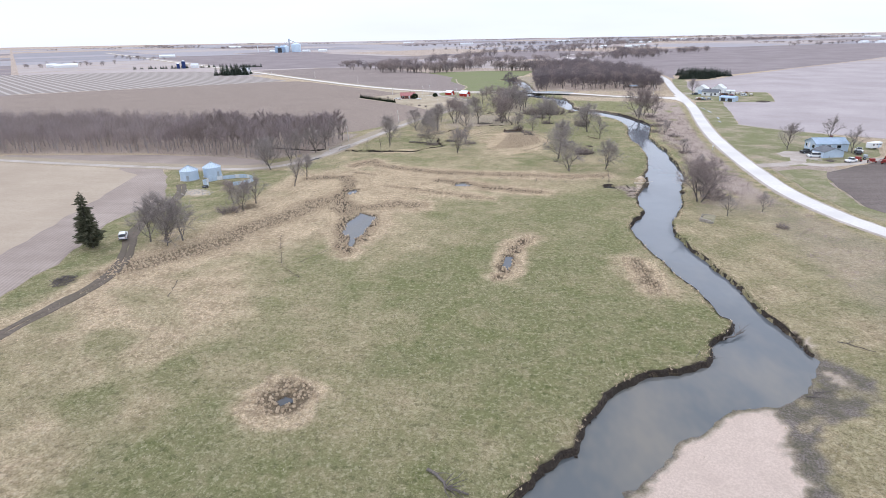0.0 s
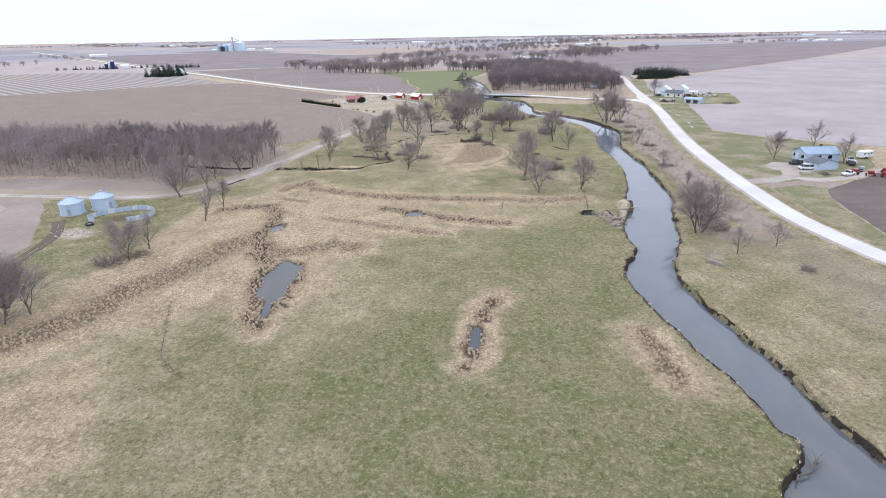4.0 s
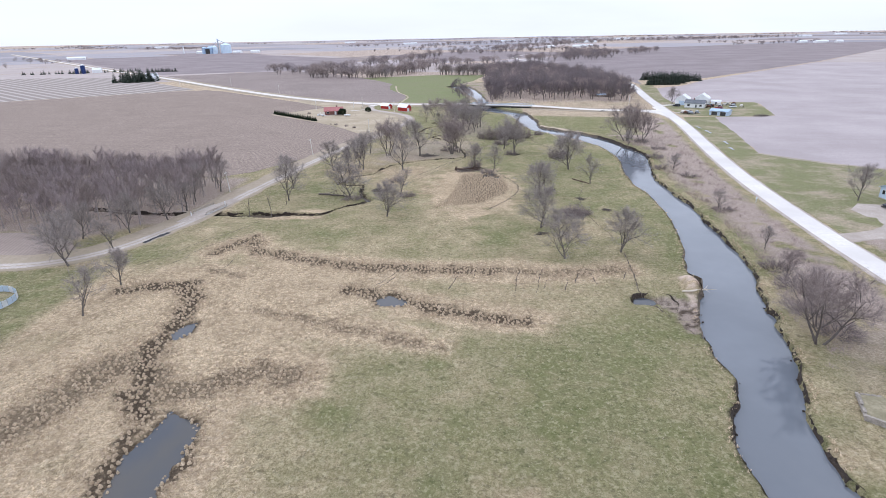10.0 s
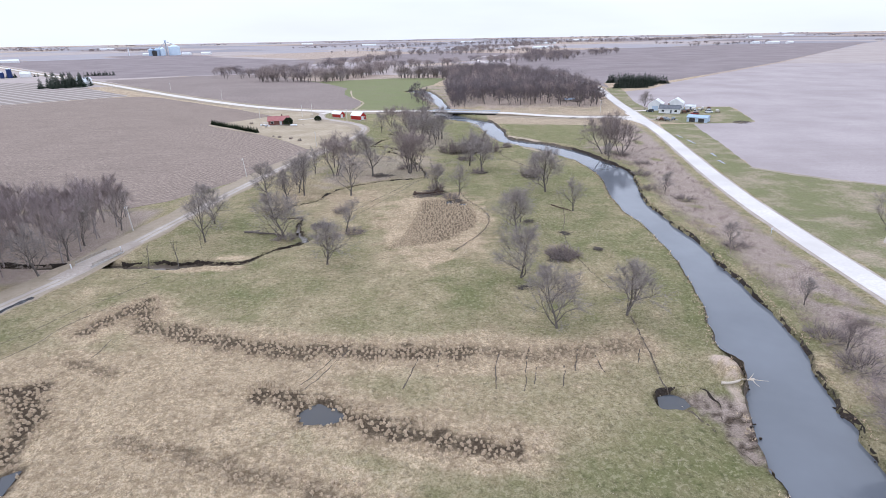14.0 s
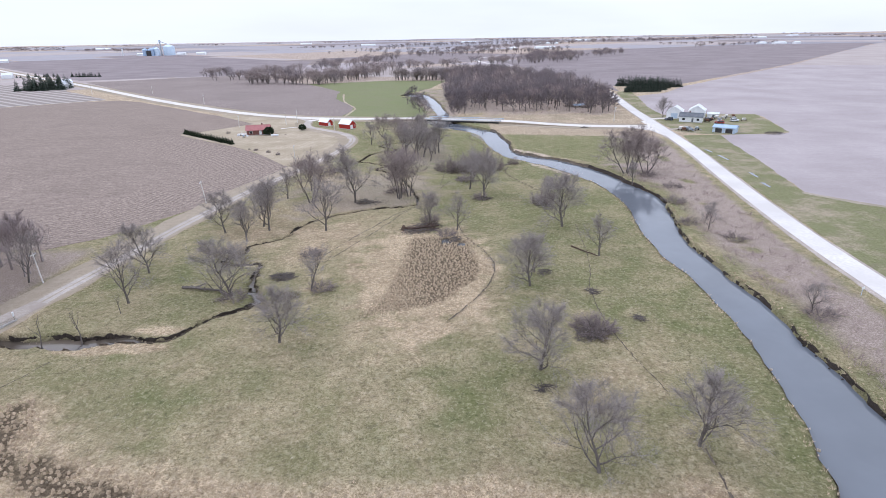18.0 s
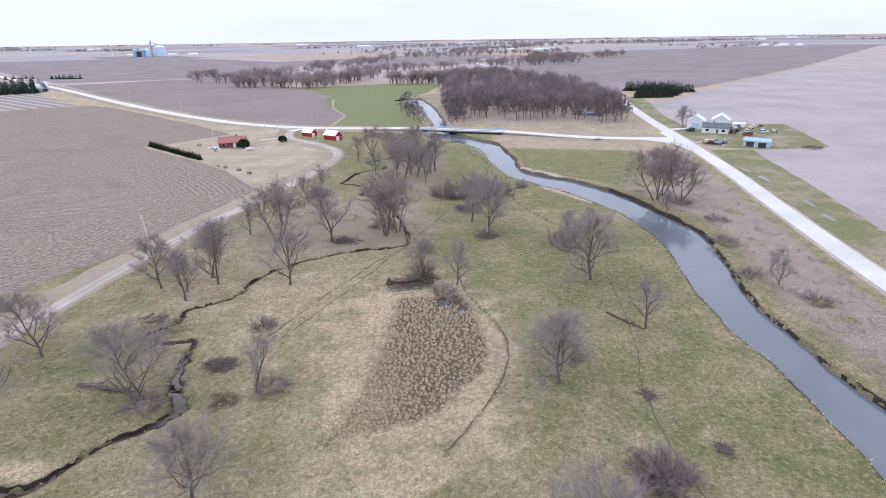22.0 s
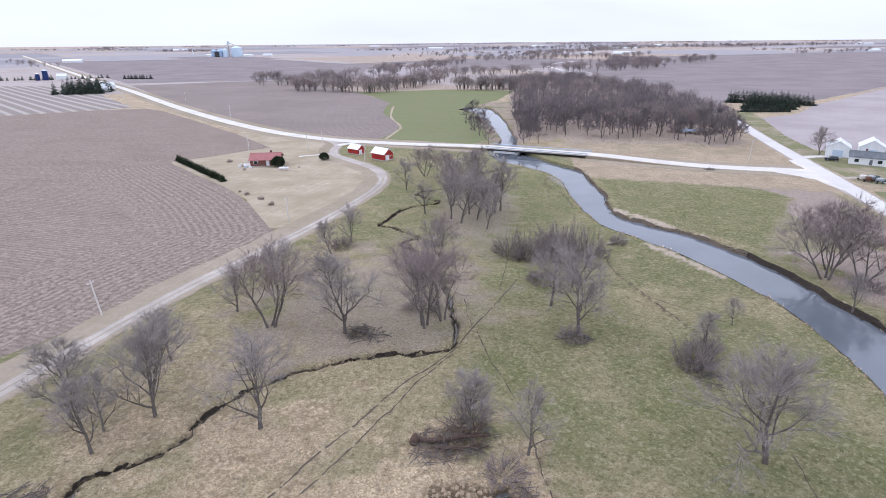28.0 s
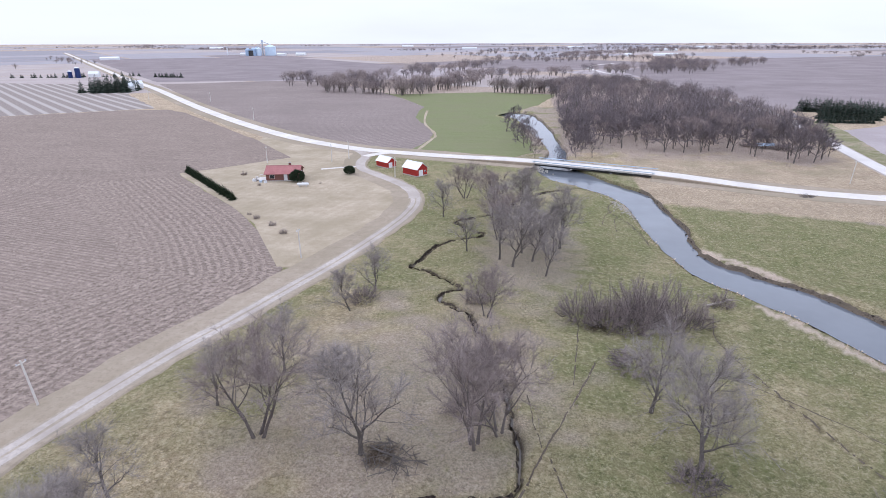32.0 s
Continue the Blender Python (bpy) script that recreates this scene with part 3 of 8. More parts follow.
LEFT = ragged_line(LEFT_BANK + LEFT_NORTH, 0.22, 1)
RIGHT = ragged_line(RIGHT_BANK + RIGHT_NORTH, 0.28, 2)
CREEK = ragged_line([(-140, 252), (-118, 246), (-100, 243), (-84, 243.6), (-76, 243), (-68, 243), (-63, 243.3), (-57, 242.8), (-52, 243), (-49, 247), (-46, 251), (-42, 253.5),
                     (-39.6, 257.6), (-41.6, 260.8), (-43.6, 264), (-44.1, 269.5), (-44.4, 273.2), (-45.4, 276), (-48.6, 275.8), (-53.2, 277), (-54.6, 279.2), (-52.4, 281.6), (-51.1, 284), (-51.2, 287.4), (-48.6, 290), (-45.6, 291.6), (-43.3, 295.3), (-42.6, 300), (-40.5, 305), (-35.5, 310.6),
                     (-28, 315.5), (-19, 318.5), (-12, 320.5), (-10, 325), (-11, 333), (-13, 343), (-16, 352), (-19, 359), (-21.4, 364.4), (-24.5, 365.9),
                     (-27.2, 368.7), (-26.6, 372), (-23.4, 374), (-27.8, 378.8), (-32.4, 382.2), (-36.6, 384), (-35.1, 389), (-33, 398.1), (-28.1, 403.3), (-23.4, 406), (-23, 409),
                     (-27, 412.4), (-30.4, 417.6), (-24.9, 422.7), (-18, 429.7), (-16.2, 437), (-12, 446), (-2, 455), (8, 461)], 0.24, 3)
PONDS = [
    [(-48.4, 151), (-43.3, 148.2), (-43, 143.5), (-43.1, 137.2), (-42.5, 133), (-44, 130.7), (-43.1, 126.8), (-43.1, 124.2), (-44, 124.6), (-44.6, 128.1), (-45.7, 131.9), (-48.2, 132.3), (-48.7, 137.1), (-50.3, 142.2), (-49.1, 145.7)],
    [(-35.2, 62.2), (-34, 63.2), (-32.9, 62.9), (-32.7, 62.2), (-34, 61.4)],
    [(-4.2, 122), (-2.9, 121.5), (-2.9, 117), (-3.6, 114), (-4.7, 115.5), (-4.5, 118.5)],
    [(-25.2, 187), (-23, 189), (-19.5, 187.5), (-19, 186), (-21, 184.8), (-24, 185)],
    [(-3, 289.6), (-1.4, 290.6), (0, 289.4), (-0.6, 287.8), (-2.4, 287.8)],
    [(1, 287.6), (3, 287.2), (2.8, 285.4), (1.3, 285.4)],
    [(-59, 176), (-57.5, 177), (-57, 173), (-58.5, 171), (-60, 173)],
]
# sedge sloughs: line, half width, how much dark ground shows
SLOUGHS = [
    ([(-92, 104), (-78.1, 121.4), (-76.6, 131.8), (-72.3, 141), (-67.2, 152), (-65.3, 160.5), (-61, 165)], 4.4, 0.5),
    ([(-79.7, 189.9), (-74.4, 192.2), (-67.1, 193.7), (-62.3, 185.6), (-60.6, 173.8), (-60.4, 166.9), (-57.7, 157.7), (-52, 150)], 2.3, 0.9),
    ([(-64, 163), (-57, 161), (-52, 155), (-45.4, 157.4), (-39.7, 161.5), (-34.4, 160)], 3.0, 0.5),
    ([(-52, 151), (-51, 143), (-50, 136), (-47, 129.5), (-45, 124), (-42.5, 119)], 1.3, 0.85),
    ([(-44, 151), (-42, 143), (-41.6, 135), (-41.8, 127)], 1.1, 0.85),
    ([(-69, 212), (-66, 219), (-64, 222), (-59, 213), (-47, 208), (-35, 204.5), (-24, 203), (-10, 202), (0, 202)], 2.2, 0.75),
    ([(0, 202), (8, 200.5), (17, 201), (27, 203)], 2.0, 0.4),
    ([(-32, 192), (-26, 190), (-18, 186), (-13, 184), (-4, 180), (4, 179)], 1.9, 0.85),
    ([(-47, 182), (-36, 178), (-28, 175), (-12, 170)], 1.2, 0.35),
    ([(-66, 201), (-58, 198)], 1.0, 0.4),
    ([(1, 134), (-2, 128), (-3.4, 122), (-4, 113), (-5, 109)], 1.2, 0.8),
    ([(-35, 66), (-31, 64), (-33, 60), (-37, 61), (-35, 66)], 1.3, 0.6),
    ([(25, 121), (26, 114), (27, 107)], 1.8, 0.55),
]
OVAL = [(-10.5, 291), (-7.1, 291.8), (-0.9, 290.3), (3.9, 285.6), (5.8, 274.6), (4.8, 266), (-0.8, 257.6), (-5.5, 253.4), (-12.9, 250.6), (-18.5, 248.9), (-16.8, 252.4), (-14.6, 259.4), (-13.2, 266.7), (-12, 275.3)]
HIGHWAY = smooth_line([(420, -330), (300, -170), (205, -40), (150, 40), (118, 92), (100, 126), (91, 147), (86, 162), (82.5, 185), (83, 212), (84, 232), (86, 257), (89, 286), (94, 320), (100, 355),
                       (107, 394), (112, 430), (118, 477), (125, 533), (135, 598), (142, 655), (142.5, 705), (138, 765), (126, 850), (110, 960), (95, 1045),
                       (82, 1115), (72, 1190), (68, 1235), (74, 1290), (92, 1345), (130, 1420)], 4)
COUNTY = smooth_line([(-1700, 2130), (-1146, 1562), (-575, 977), (-402, 806), (-259, 657), (-182, 582), (-132, 540), (-101, 521), (-82, 513), (-55, 507),
                      (-21, 498.5), (13, 488.5), (35, 480.5), (58, 471), (81, 463.5), (105, 459), (114, 457.5)], 4)
LANE = smooth_line([(-260, 214), (-190, 206), (-150, 203), (-120, 202), (-106, 205), (-96, 214), (-91, 226), (-86.9, 239), (-84.8, 251), (-81.8, 268), (-78.8, 284),
                    (-75.8, 302), (-71.3, 324), (-67.3, 341), (-62.8, 354), (-58.8, 367), (-52.8, 387), (-48.4, 406), (-46, 420), (-46, 434), (-50, 447), (-57, 457),
                    (-68, 468), (-76.5, 477), (-80.5, 488), (-82, 500), (-82, 512)], 4)
TRACK = smooth_line([(-104, -90), (-96, -40), (-92, 5), (-92, 40), (-93, 60), (-93, 74), (-92, 86), (-91.5, 97), (-95, 109), (-101, 119), (-107, 130), (-112, 146), (-116, 165), (-124, 178)], 4)
WEST_WOOD = [(-93, 247), (-91, 262), (-98, 282), (-125, 284), (-180, 288), (-260, 292), (-340, 290), (-345, 236), (-250, 224), (-190, 230), (-140, 227), (-112, 222), (-100, 232)]
NORTH_WOOD = [(0, 508), (16, 537), (31, 534), (47, 519), (72, 533), (84, 520), (96, 506), (112, 520), (122, 575), (133, 640), (134, 700), (122, 780), (100, 880), (70, 930), (30, 900), (0, 800), (2, 700), (5, 600)]
NORTH_BANK = [(-12, 522), (-15, 530), (-19, 548), (-10, 507), (-21, 560), (-14, 540), (7, 511), (10, 520), (14, 512), (9, 530), (6, 540), (10, 550), (5, 560), (-14, 570), (-26, 575), (-22, 600)]
COWPATHS = [
    smooth_line([(-33, 276), (-27, 289), (-20.1, 303.6), (-17.1, 309.8), (-10.3, 319.4), (-7.2, 328), (-2.2, 341.5), (1, 350)], 4),
    smooth_line([(-2, 247), (5, 258), (9, 270), (8, 280), (4, 291), (2, 301)], 4),
    smooth_line([(30, 224), (27, 240), (27, 255), (31, 274), (34, 300)], 4),
    smooth_line([(32, 330), (26, 345), (22, 360), (24, 370)], 4),
    smooth_line([(30, 213), (29, 200), (28, 191), (31, 181), (36, 170)], 4),
    smooth_line([(-64, 130), (-60, 120), (-55, 110), (-48, 104)], 4),
    smooth_line([(16, 446), (12, 435), (17, 420), (19, 405)], 4),
]

# ================= the land: one sheet to the horizon =================
def axis(pieces):
    out = []
    for a, b, s in pieces:
        out += list(np.arange(a, b - 1e-6, s))
    return out


def spread(start, end, first):
    """Places from start to end at growing steps."""
    out, s, p = [], first, start
    sign = 1 if end > start else -1
    while abs(p - start) < abs(end - start):
        p += sign * s
        s *= 1.22
        out.append(p)
    out[-1] = end
    return out


xs = sorted(spread(-130, -4700, 1.5)) + axis([(-130, -76, 1.1), (-76, 10, 0.68), (10, 70, 0.8), (70, 100, 1.2)]) + [100.0] + spread(100, 4700, 1.5)
ys = sorted(spread(-94, -4600, 1.8)) + axis([(-94, 28, 1.5), (28, 236, 0.85), (236, 345, 0.68), (345, 520, 1.1), (520, 680, 2.5)]) + [680.0] + spread(680, 4800, 3)
NX, NY = len(xs), len(ys)
GX, GY = np.meshgrid(np.array(xs), np.array(ys))
P = np.stack([GX.ravel(), GY.ravel()], 1)
near = (P[:, 0] > -145) & (P[:, 0] < 115) & (P[:, 1] > -100) & (P[:, 1] < 690)
Z = np.zeros(len(P))
cover = {k: np.zeros(len(P)) for k in ("dry", "mud", "litter", "sand", "silt", "cut")}
cover["dry"][:] = 0.9
cover["litter"][:] = np.where((np.abs(P[:, 0]) > 420) | (P[:, 1] > 760), 0.9, 0.3)
Q = P[near]
river_poly = LEFT + RIGHT[::-1]
dl, nl = seg_dist(Q, LEFT)
dr, nr = seg_dist(Q, RIGHT)
shore = np.where((dl < dr)[:, None], nl, nr)
ds = np.minimum(dl, dr)
wet = inside(Q, river_poly)
sd = np.where(wet, ds, -ds)
# pull the sheet's points near the shore onto it
pull = (ds < np.where(Q[:, 1] > 340, 0.58, np.where(Q[:, 1] < 28, 0.75, 0.42))) & (Q[:, 1] > -86)
Q2 = Q.copy()
Q2[pull] = shore[pull]
z = 0.05 * wobble(Q, 9, 1) + 0.03 * wobble(Q, 2.6, 2) - 0.09
bankside = step01(ds, 0.0, 6.0)
# the sand bar and the low shelf on the inside of the bends
SANDBAR = [(-3, 18), (4, 33), (10, 45), (13.4, 51), (15.5, 54.1), (17.1, 57.6), (18.6, 59.8), (21.2, 63.7), (24.7, 66.2), (29.2, 68.8), (34.1, 71.1), (35.4, 68.7), (36.2, 67), (34, 62.3), (34.1, 59.3), (33.2, 57.8), (34.2, 56.1), (33, 53.6), (29.5, 44.5), (20, 35), (9, 27), (0, 17)]
MUDFLAT = [(-6, 13), (2.5, 31), (8, 42), (13.5, 53.5), (18.5, 59.4), (25, 65.6), (30, 69.4), (36.2, 71.3), (41.2, 75.6), (47.2, 85), (50.5, 83), (52.5, 78), (51.4, 73.5), (46, 69.5), (39.9, 66.9), (37.5, 62), (36.5, 55), (32, 43), (22, 33), (10, 24), (0, 13)]
BAR2 = [(21, 446), (16.5, 440), (19.5, 428), (20.5, 415), (23, 418), (22.5, 432), (23, 446)]
d_sand = np.where(inside(Q, SANDBAR), 1, -1) * seg_dist(Q, SANDBAR + SANDBAR[:1])[0]
d_mud = np.where(inside(Q, MUDFLAT), 1, -1) * seg_dist(Q, MUDFLAT + MUDFLAT[:1])[0]
low = np.maximum(step01(d_sand, -4.5, 0.5), step01(d_mud, -3, 0.2))
low = low * (Q[:, 1] < 95) * (dr < 40)
z = np.where(wet, np.minimum(-2.2 * step01(sd, 0.0, 0.6) - 0.3, -0.25 - low * (0.92 + 0.4 * np.maximum(sd, 0))), z)
z = np.where(~wet, z * (1 - low) + low * (-1.12 + 0.22 * step01(ds, 0.0, 1.6) + 0.55 * step01(ds, 1.5, 10.0) + 0.02 * wobble(Q, 3, 8)), z)
# creek
dc, ncx = seg_dist(Q, CREEK)
def creek_half(q):
    """Half the creek's width at each place."""
    h = np.interp(q[:, 1], [238, 243, 247, 252, 258, 264, 276, 300, 330, 370, 440], [0.6, 0.5, 0.24, 0.3, 1.0, 0.6, 0.3, 0.24, 0.3, 0.28, 0.38]) + 0.16 * wobble(q, 4, 5) + 0.12 * wobble(q, 1.6, 56)
    return np.where((q[:, 0] < -56) & (q[:, 1] < 250), np.interp(q[:, 0], [-95, -80, -66, -60, -54], [1.4, 1.8, 2.2, 1.5, 0.6]) + 0.25 * wobble(q, 4, 5), h)


def creek_low(px):
    """How much lower the creek lies towards the lane bridge."""
    return 0.55 * (1 - step01(np.asarray(px, float), -66, -54))


half = creek_half(Q)
creek_cut = (1 - step01(dc, half, half + 0.42)) * (~wet)
z = z * (1 - creek_cut) - (0.85 + creek_low(Q[:, 0])) * creek_cut
# pools
pool_in = np.full(len(Q), -9.0)
for poly in PONDS:
    d = seg_dist(Q, poly + poly[:1])[0]
    pool_in = np.maximum(pool_in, np.where(inside(Q, poly), d, -d))
pool_in += 0.4 * wobble(Q, 2.2, 6)
z -= 0.55 * step01(pool_in, -0.9, 0.5)
# cow paths and ditches are shallow trenches
path_m = np.zeros(len(Q))
for c in COWPATHS[1:2] + COWPATHS[3:]:
    path_m = np.maximum(path_m, 1 - step01(seg_dist(Q, c)[0] + 0.12 * wobble(Q, 3, 7), 0.08, 0.42))
z -= 0.12 * path_m
# bare slump beside the pool by the river
SLUMP = [(25.6, 189.2), (29, 189.6), (33.9, 189.8), (37.8, 187.4), (37.5, 180), (35.5, 175.6), (31.8, 175.6), (32.4, 182.5), (30.4, 187), (26, 187)]
d_sl = np.where(inside(Q, SLUMP), 1, -1) * seg_dist(Q, SLUMP + SLUMP[:1])[0] + 0.5 * wobble(Q, 2, 9)
slump = step01(d_sl, -0.6, 0.6)
z -= 0.45 * slump * (~wet)
# a black hole at its end, a grassy mound by the water
under = step01(4.2 - np.abs(Q[:, 1] - 246.3 + 0.27 * (Q[:, 0] + 86.6)), 0.0, 0.8) * step01(3.4 - np.abs(Q[:, 0] + 86.6), 0.0, 0.8)
z -= 1.35 * under * (1 - creek_cut)
hole = 1 - step01(np.hypot((Q[:, 0] - 28.0) / 2.9, (Q[:, 1] - 188.6) / 2.4) + 0.15 * wobble(Q, 2, 33), 0.6, 1.1)
z -= 1.1 * hole
mound = 1 - step01(np.hypot((Q[:, 0] - 39.1) / 2.7, (Q[:, 1] - 195.2) / 5.0), 0.2, 1.0)
z += 1.7 * mound * (~wet)
z = np.where(pull & (low < 0.3), np.where((dr < dl) & (Q[:, 1] > 86) & (Q[:, 1] < 460), -0.22 - 0.93 * step01(Q[:, 1], 315, 340), -0.13 + 0.75 * mound), z)
Z[near] = z
P[near] = Q2
# what covers it
x, y = Q[:, 0], Q[:, 1]
dry = 0.10 + 0.24 * wobble(Q, 42, 11) + 0.16 * wobble(Q, 13, 12)
west = step01(x, -48, -66) * step01(y, 60, 85) * (1 - step01(y, 120, 190))
dry += 0.55 * west
dry += 0.42 * step01(-x, 30, 62) * (1 - step01(y, 96, 118)) * step01(wobble(Q, 17, 51) + 0.55, 0.0, 0.7)
dry += (0.08 + 0.16 * (1 - step01(x, -22, 4)) + 0.15 * wobble(Q, 12, 52)) * step01(y, 206, 216) * (1 - step01(y, 290, 320))
dry += 0.95 * mound
# dark wet soil, which also paints the shaded gaps between the sedge clumps
mud = np.zeros(len(Q))
for line, w, dark in SLOUGHS:
    d = seg_dist(Q, line)[0] + 1.2 * wobble(Q, 5, 14)
    dry += 0.75 * (1 - step01(d, w, w * 2.2 + 3.5))
    mud = np.maximum(mud, (0.25 + 0.75 * dark) * (1 - step01(d, w * 0.6, w * 1.15)))
band = step01(y, 108, 150) * (1 - step01(y, 196, 214)) * (1 - step01(x, -42, -10))
dry += 0.62 * band
dry += 0.5 * step01(y, 165, 185) * (1 - step01(y, 200, 212)) * (1 - step01(x, 10, 32))
for cx, cy, rx, ry, amt in ((-34, 62, 6, 7, 0.95), (-3, 120, 4.5, 14, 0.8), (26, 113, 4, 9, 0.75), (-6, 272, 17, 33, 0.85), (-25, 240, 26, 22, 0.18),
                            (-48, 330, 26, 45, 0.35), (-60, 239.6, 12, 2.0, 0.9), (-54, 245.6, 5, 1.6, 0.8), (-30, 285, 12, 22, 0.35), (28, 236, 12, 20, 0.18), (-60, 228, 20, 10, -0.15), (28, 280, 18, 50, -0.18), (8, 420, 14, 40, -0.35), (-62, 380, 10, 60, -0.1),
                            (2, 380, 12, 50, -0.2), (0, 95, 30, 35, -0.15), (15, 145, 15, 25, -0.15)):
    r = np.hypot((x - cx) / rx, (y - cy) / ry) + 0.2 * wobble(Q, 8, 15)
    dry += amt * (1 - step01(r, 0.65, 1.1))
d_oval = np.where(inside(Q, OVAL), 1, -1) * seg_dist(Q, OVAL + OVAL[:1])[0] + 0.9 * wobble(Q, 3, 16)
mud = np.maximum(mud, 0.7 * step01(d_oval, -0.5, 1.2) * (0.45 + 0.55 * step01(x + 0.15 * (y - 270), -17, -6)))
mud = np.maximum(mud, step01(pool_in, -1.6, 0.0))
# understory shade of thickets and heaps, painted as dark soil; some spots are muddy
for cx, cy, r in ((23.4, 242, 3.8), (-8, 298.8, 4.5), (0.5, 288.5, 3.2), (28, 319.5, 2.8), (-34, 258.8, 3.0), (-38, 268, 3.0), (-27, 324.5, 3.0), (2.4, 361.5, 2.6), (12, 366, 4.0)):
    mud = np.maximum(mud, 0.85 * (1 - step01(np.hypot(x - cx, y - cy) / r + 0.3 * wobble(Q, 3, 55), 0.4, 1.0)))
mud = np.maximum(mud, 0.5 * path_m)
mud = np.maximum(mud, 0.55 * (1 - step01(np.hypot((x + 53) / 6.5, (y - 280) / 4.5) + 0.4 * wobble(Q, 3, 60), 0.4, 1.1)))
lit = 0.6 * (1 - step01(np.hypot((x + 27) / 26, (y - 335) / 34) + 0.4 * wobble(Q, 13, 17), 0.5, 1.15))
beyond = step01(y - np.interp(x, [-60, -44, -40, -35.5, -30, -25, -19, -12, -8], [296, 305, 309, 312.7, 315.8, 318, 319, 321, 330]), -0.8, 0.8)
lit *= beyond
dry += 0.08 * (1 - beyond) * step01(y, 288, 300) * (1 - step01(x, -12, -2)) * step01(x, -60, -45)
lit = np.maximum(lit, 0.6 * (1 - step01(np.hypot((x + 10) / 14, (y - 400) / 38) + 0.2 * wobble(Q, 9, 18), 0.5, 1.1)))
# the strip between river and highway is brown brush and dead weeds
east = (~wet) & (dr <= dl) & (x > 20)
road_d = seg_dist(Q, HIGHWAY)[0]
rip = east * step01(y, 150, 190) * (1 - step01(y, 470, 500)) * step01(ds, 2, 9) * (1 - 0.75 * (y > 372) * (x < 80))
lit = np.maximum(lit, 1.0 * rip * step01(wobble(Q, 14, 19) + 1.1, 0.1, 0.6))
east_s = east * (1 - step01(y, 150, 190)) * step01(x, 50, 58)
dry = np.where(east & (y < 200), 0.38 + 0.3 * wobble(Q, 16, 20), dry)
lit = np.maximum(lit, 0.35 * east_s * step01(x, 58, 72))
GREEN_E = [(32, 442), (84, 431), (88, 420), (60, 373), (48, 386), (33, 402)]
dge = np.where(inside(Q, GREEN_E), 1, -1) * seg_dist(Q, GREEN_E + GREEN_E[:1])[0] + 0.8 * wobble(Q, 4, 21)
lit *= 1 - step01(dge, -0.8, 0.8)
dry = dry * (1 - step01(dge, -0.8, 0.8)) - 0.05 * step01(dge, -0.8, 0.8)
road_g = (1 - step01(road_d + 0.8 * wobble(Q, 5, 57), 6.0, 8.5)) * (y < 440)
lit *= 1 - road_g
dry = dry * (1 - road_g) + (0.35 + 0.3 * wobble(Q, 8, 58)) * road_g
tan_e = (x > 26) * step01(y + 0.21 * x + 1.5 * wobble(Q, 7, 30), 449, 451.5)
dry = dry * (1 - tan_e) + 0.85 * tan_e
lit = lit * (1 - tan_e) + 0.35 * tan_e
tan_n = (x > 0) * step01(y, 486, 492) * (1 - step01(y, 522, 545))
dry = dry * (1 - tan_n) + tan_n * (0.7 + 0.3 * wobble(Q, 15, 31))
north = step01(y, 500, 520) * (x > -20)
lit = np.maximum(lit, north * 0.75 * step01(wobble(Q, 18, 22) + 0.7, 0, 0.7))
woodside = step01(-x, 88, 92) * step01(y, 228, 236) * (1 - step01(y, 284, 290))
lit = np.maximum(lit, 0.9 * woodside)
yard = np.maximum(step01(-x, 86, 92) * step01(y, 128, 150), step01(-x, 95, 99) * step01(y, 70, 90)) * (1 - step01(y, 200, 204))
dry = dry * (1 - yard) + yard * (0.10 + 0.25 * wobble(Q, 9, 53))
mud = np.maximum(mud, 0.8 * (1 - step01(np.hypot((x + 86) / 4.5, (y - 153.5) / 4.5), 0.4, 1.0)))
mud = np.maximum(mud, 0.6 * (1 - step01(np.hypot((x + 107) / 7, (y - 181) / 5), 0.4, 1.0)))
cut = (~wet) * (1 - step01(ds, 0.0, 0.25 + 0.45 * np.maximum(wobble(Q, 6, 23), 0))) * (1 - low)
cut = np.maximum(cut, wet * (1 - step01(sd, 0.5, 2.5)))
cut *= 1 - (dr < dl) * (y > 96) * (1 - step01(y, 325, 345)) * (0.35 + 0.4 * (1 - step01(y, 182, 190) + step01(y, 200, 206)).clip(0, 1))
cut *= 1 - 0.7 * (dl <= dr) * (y > 172)
cut *= 1 - 0.5 * (dr < dl) * step01(y, 366, 374)
cut = np.maximum(cut, 0.9 * hole)
cut = np.maximum(cut, step01(creek_cut, 0.5, 0.95) * 0.85)
sand = step01(d_sand + 0.8 * wobble(Q, 4, 24), -0.8, 0.8) * (~wet)
d_b2 = np.where(inside(Q, BAR2), 1, -1) * seg_dist(Q, BAR2 + BAR2[:1])[0] + 0.6 * wobble(Q, 3, 25)
sand = np.maximum(sand, 0.6 * step01(d_b2, -0.8, 0.6))
# pale deposits on the outer bank and the slump
for line, w in (([(30, 405), (33.6, 399.5), (38.5, 395), (42, 389)], 1.9), ([(43, 387.5), (49.5, 381.5)], 1.0), ([(33.5, 374.6), (37.6, 368.4), (41.8, 361), (44.6, 356)], 1.5), ([(38.6, 199), (40.4, 196.6), (40.8, 194.5)], 1.1), ([(37.6, 190), (38.2, 186.5), (37.4, 183)], 1.5), ([(-113.5, 169), (-110.5, 167)], 4.5), ([(47.2, 80.2), (48.2, 78.2)], 1.5), ([(46, 92), (47.4, 88)], 0.9)):
    d = seg_dist(Q, line)[0] + 1.0 * wobble(Q, 3, 26)
    sand = np.maximum(sand, 0.7 * (~wet) * (1 - step01(d, w * 0.4, w)))
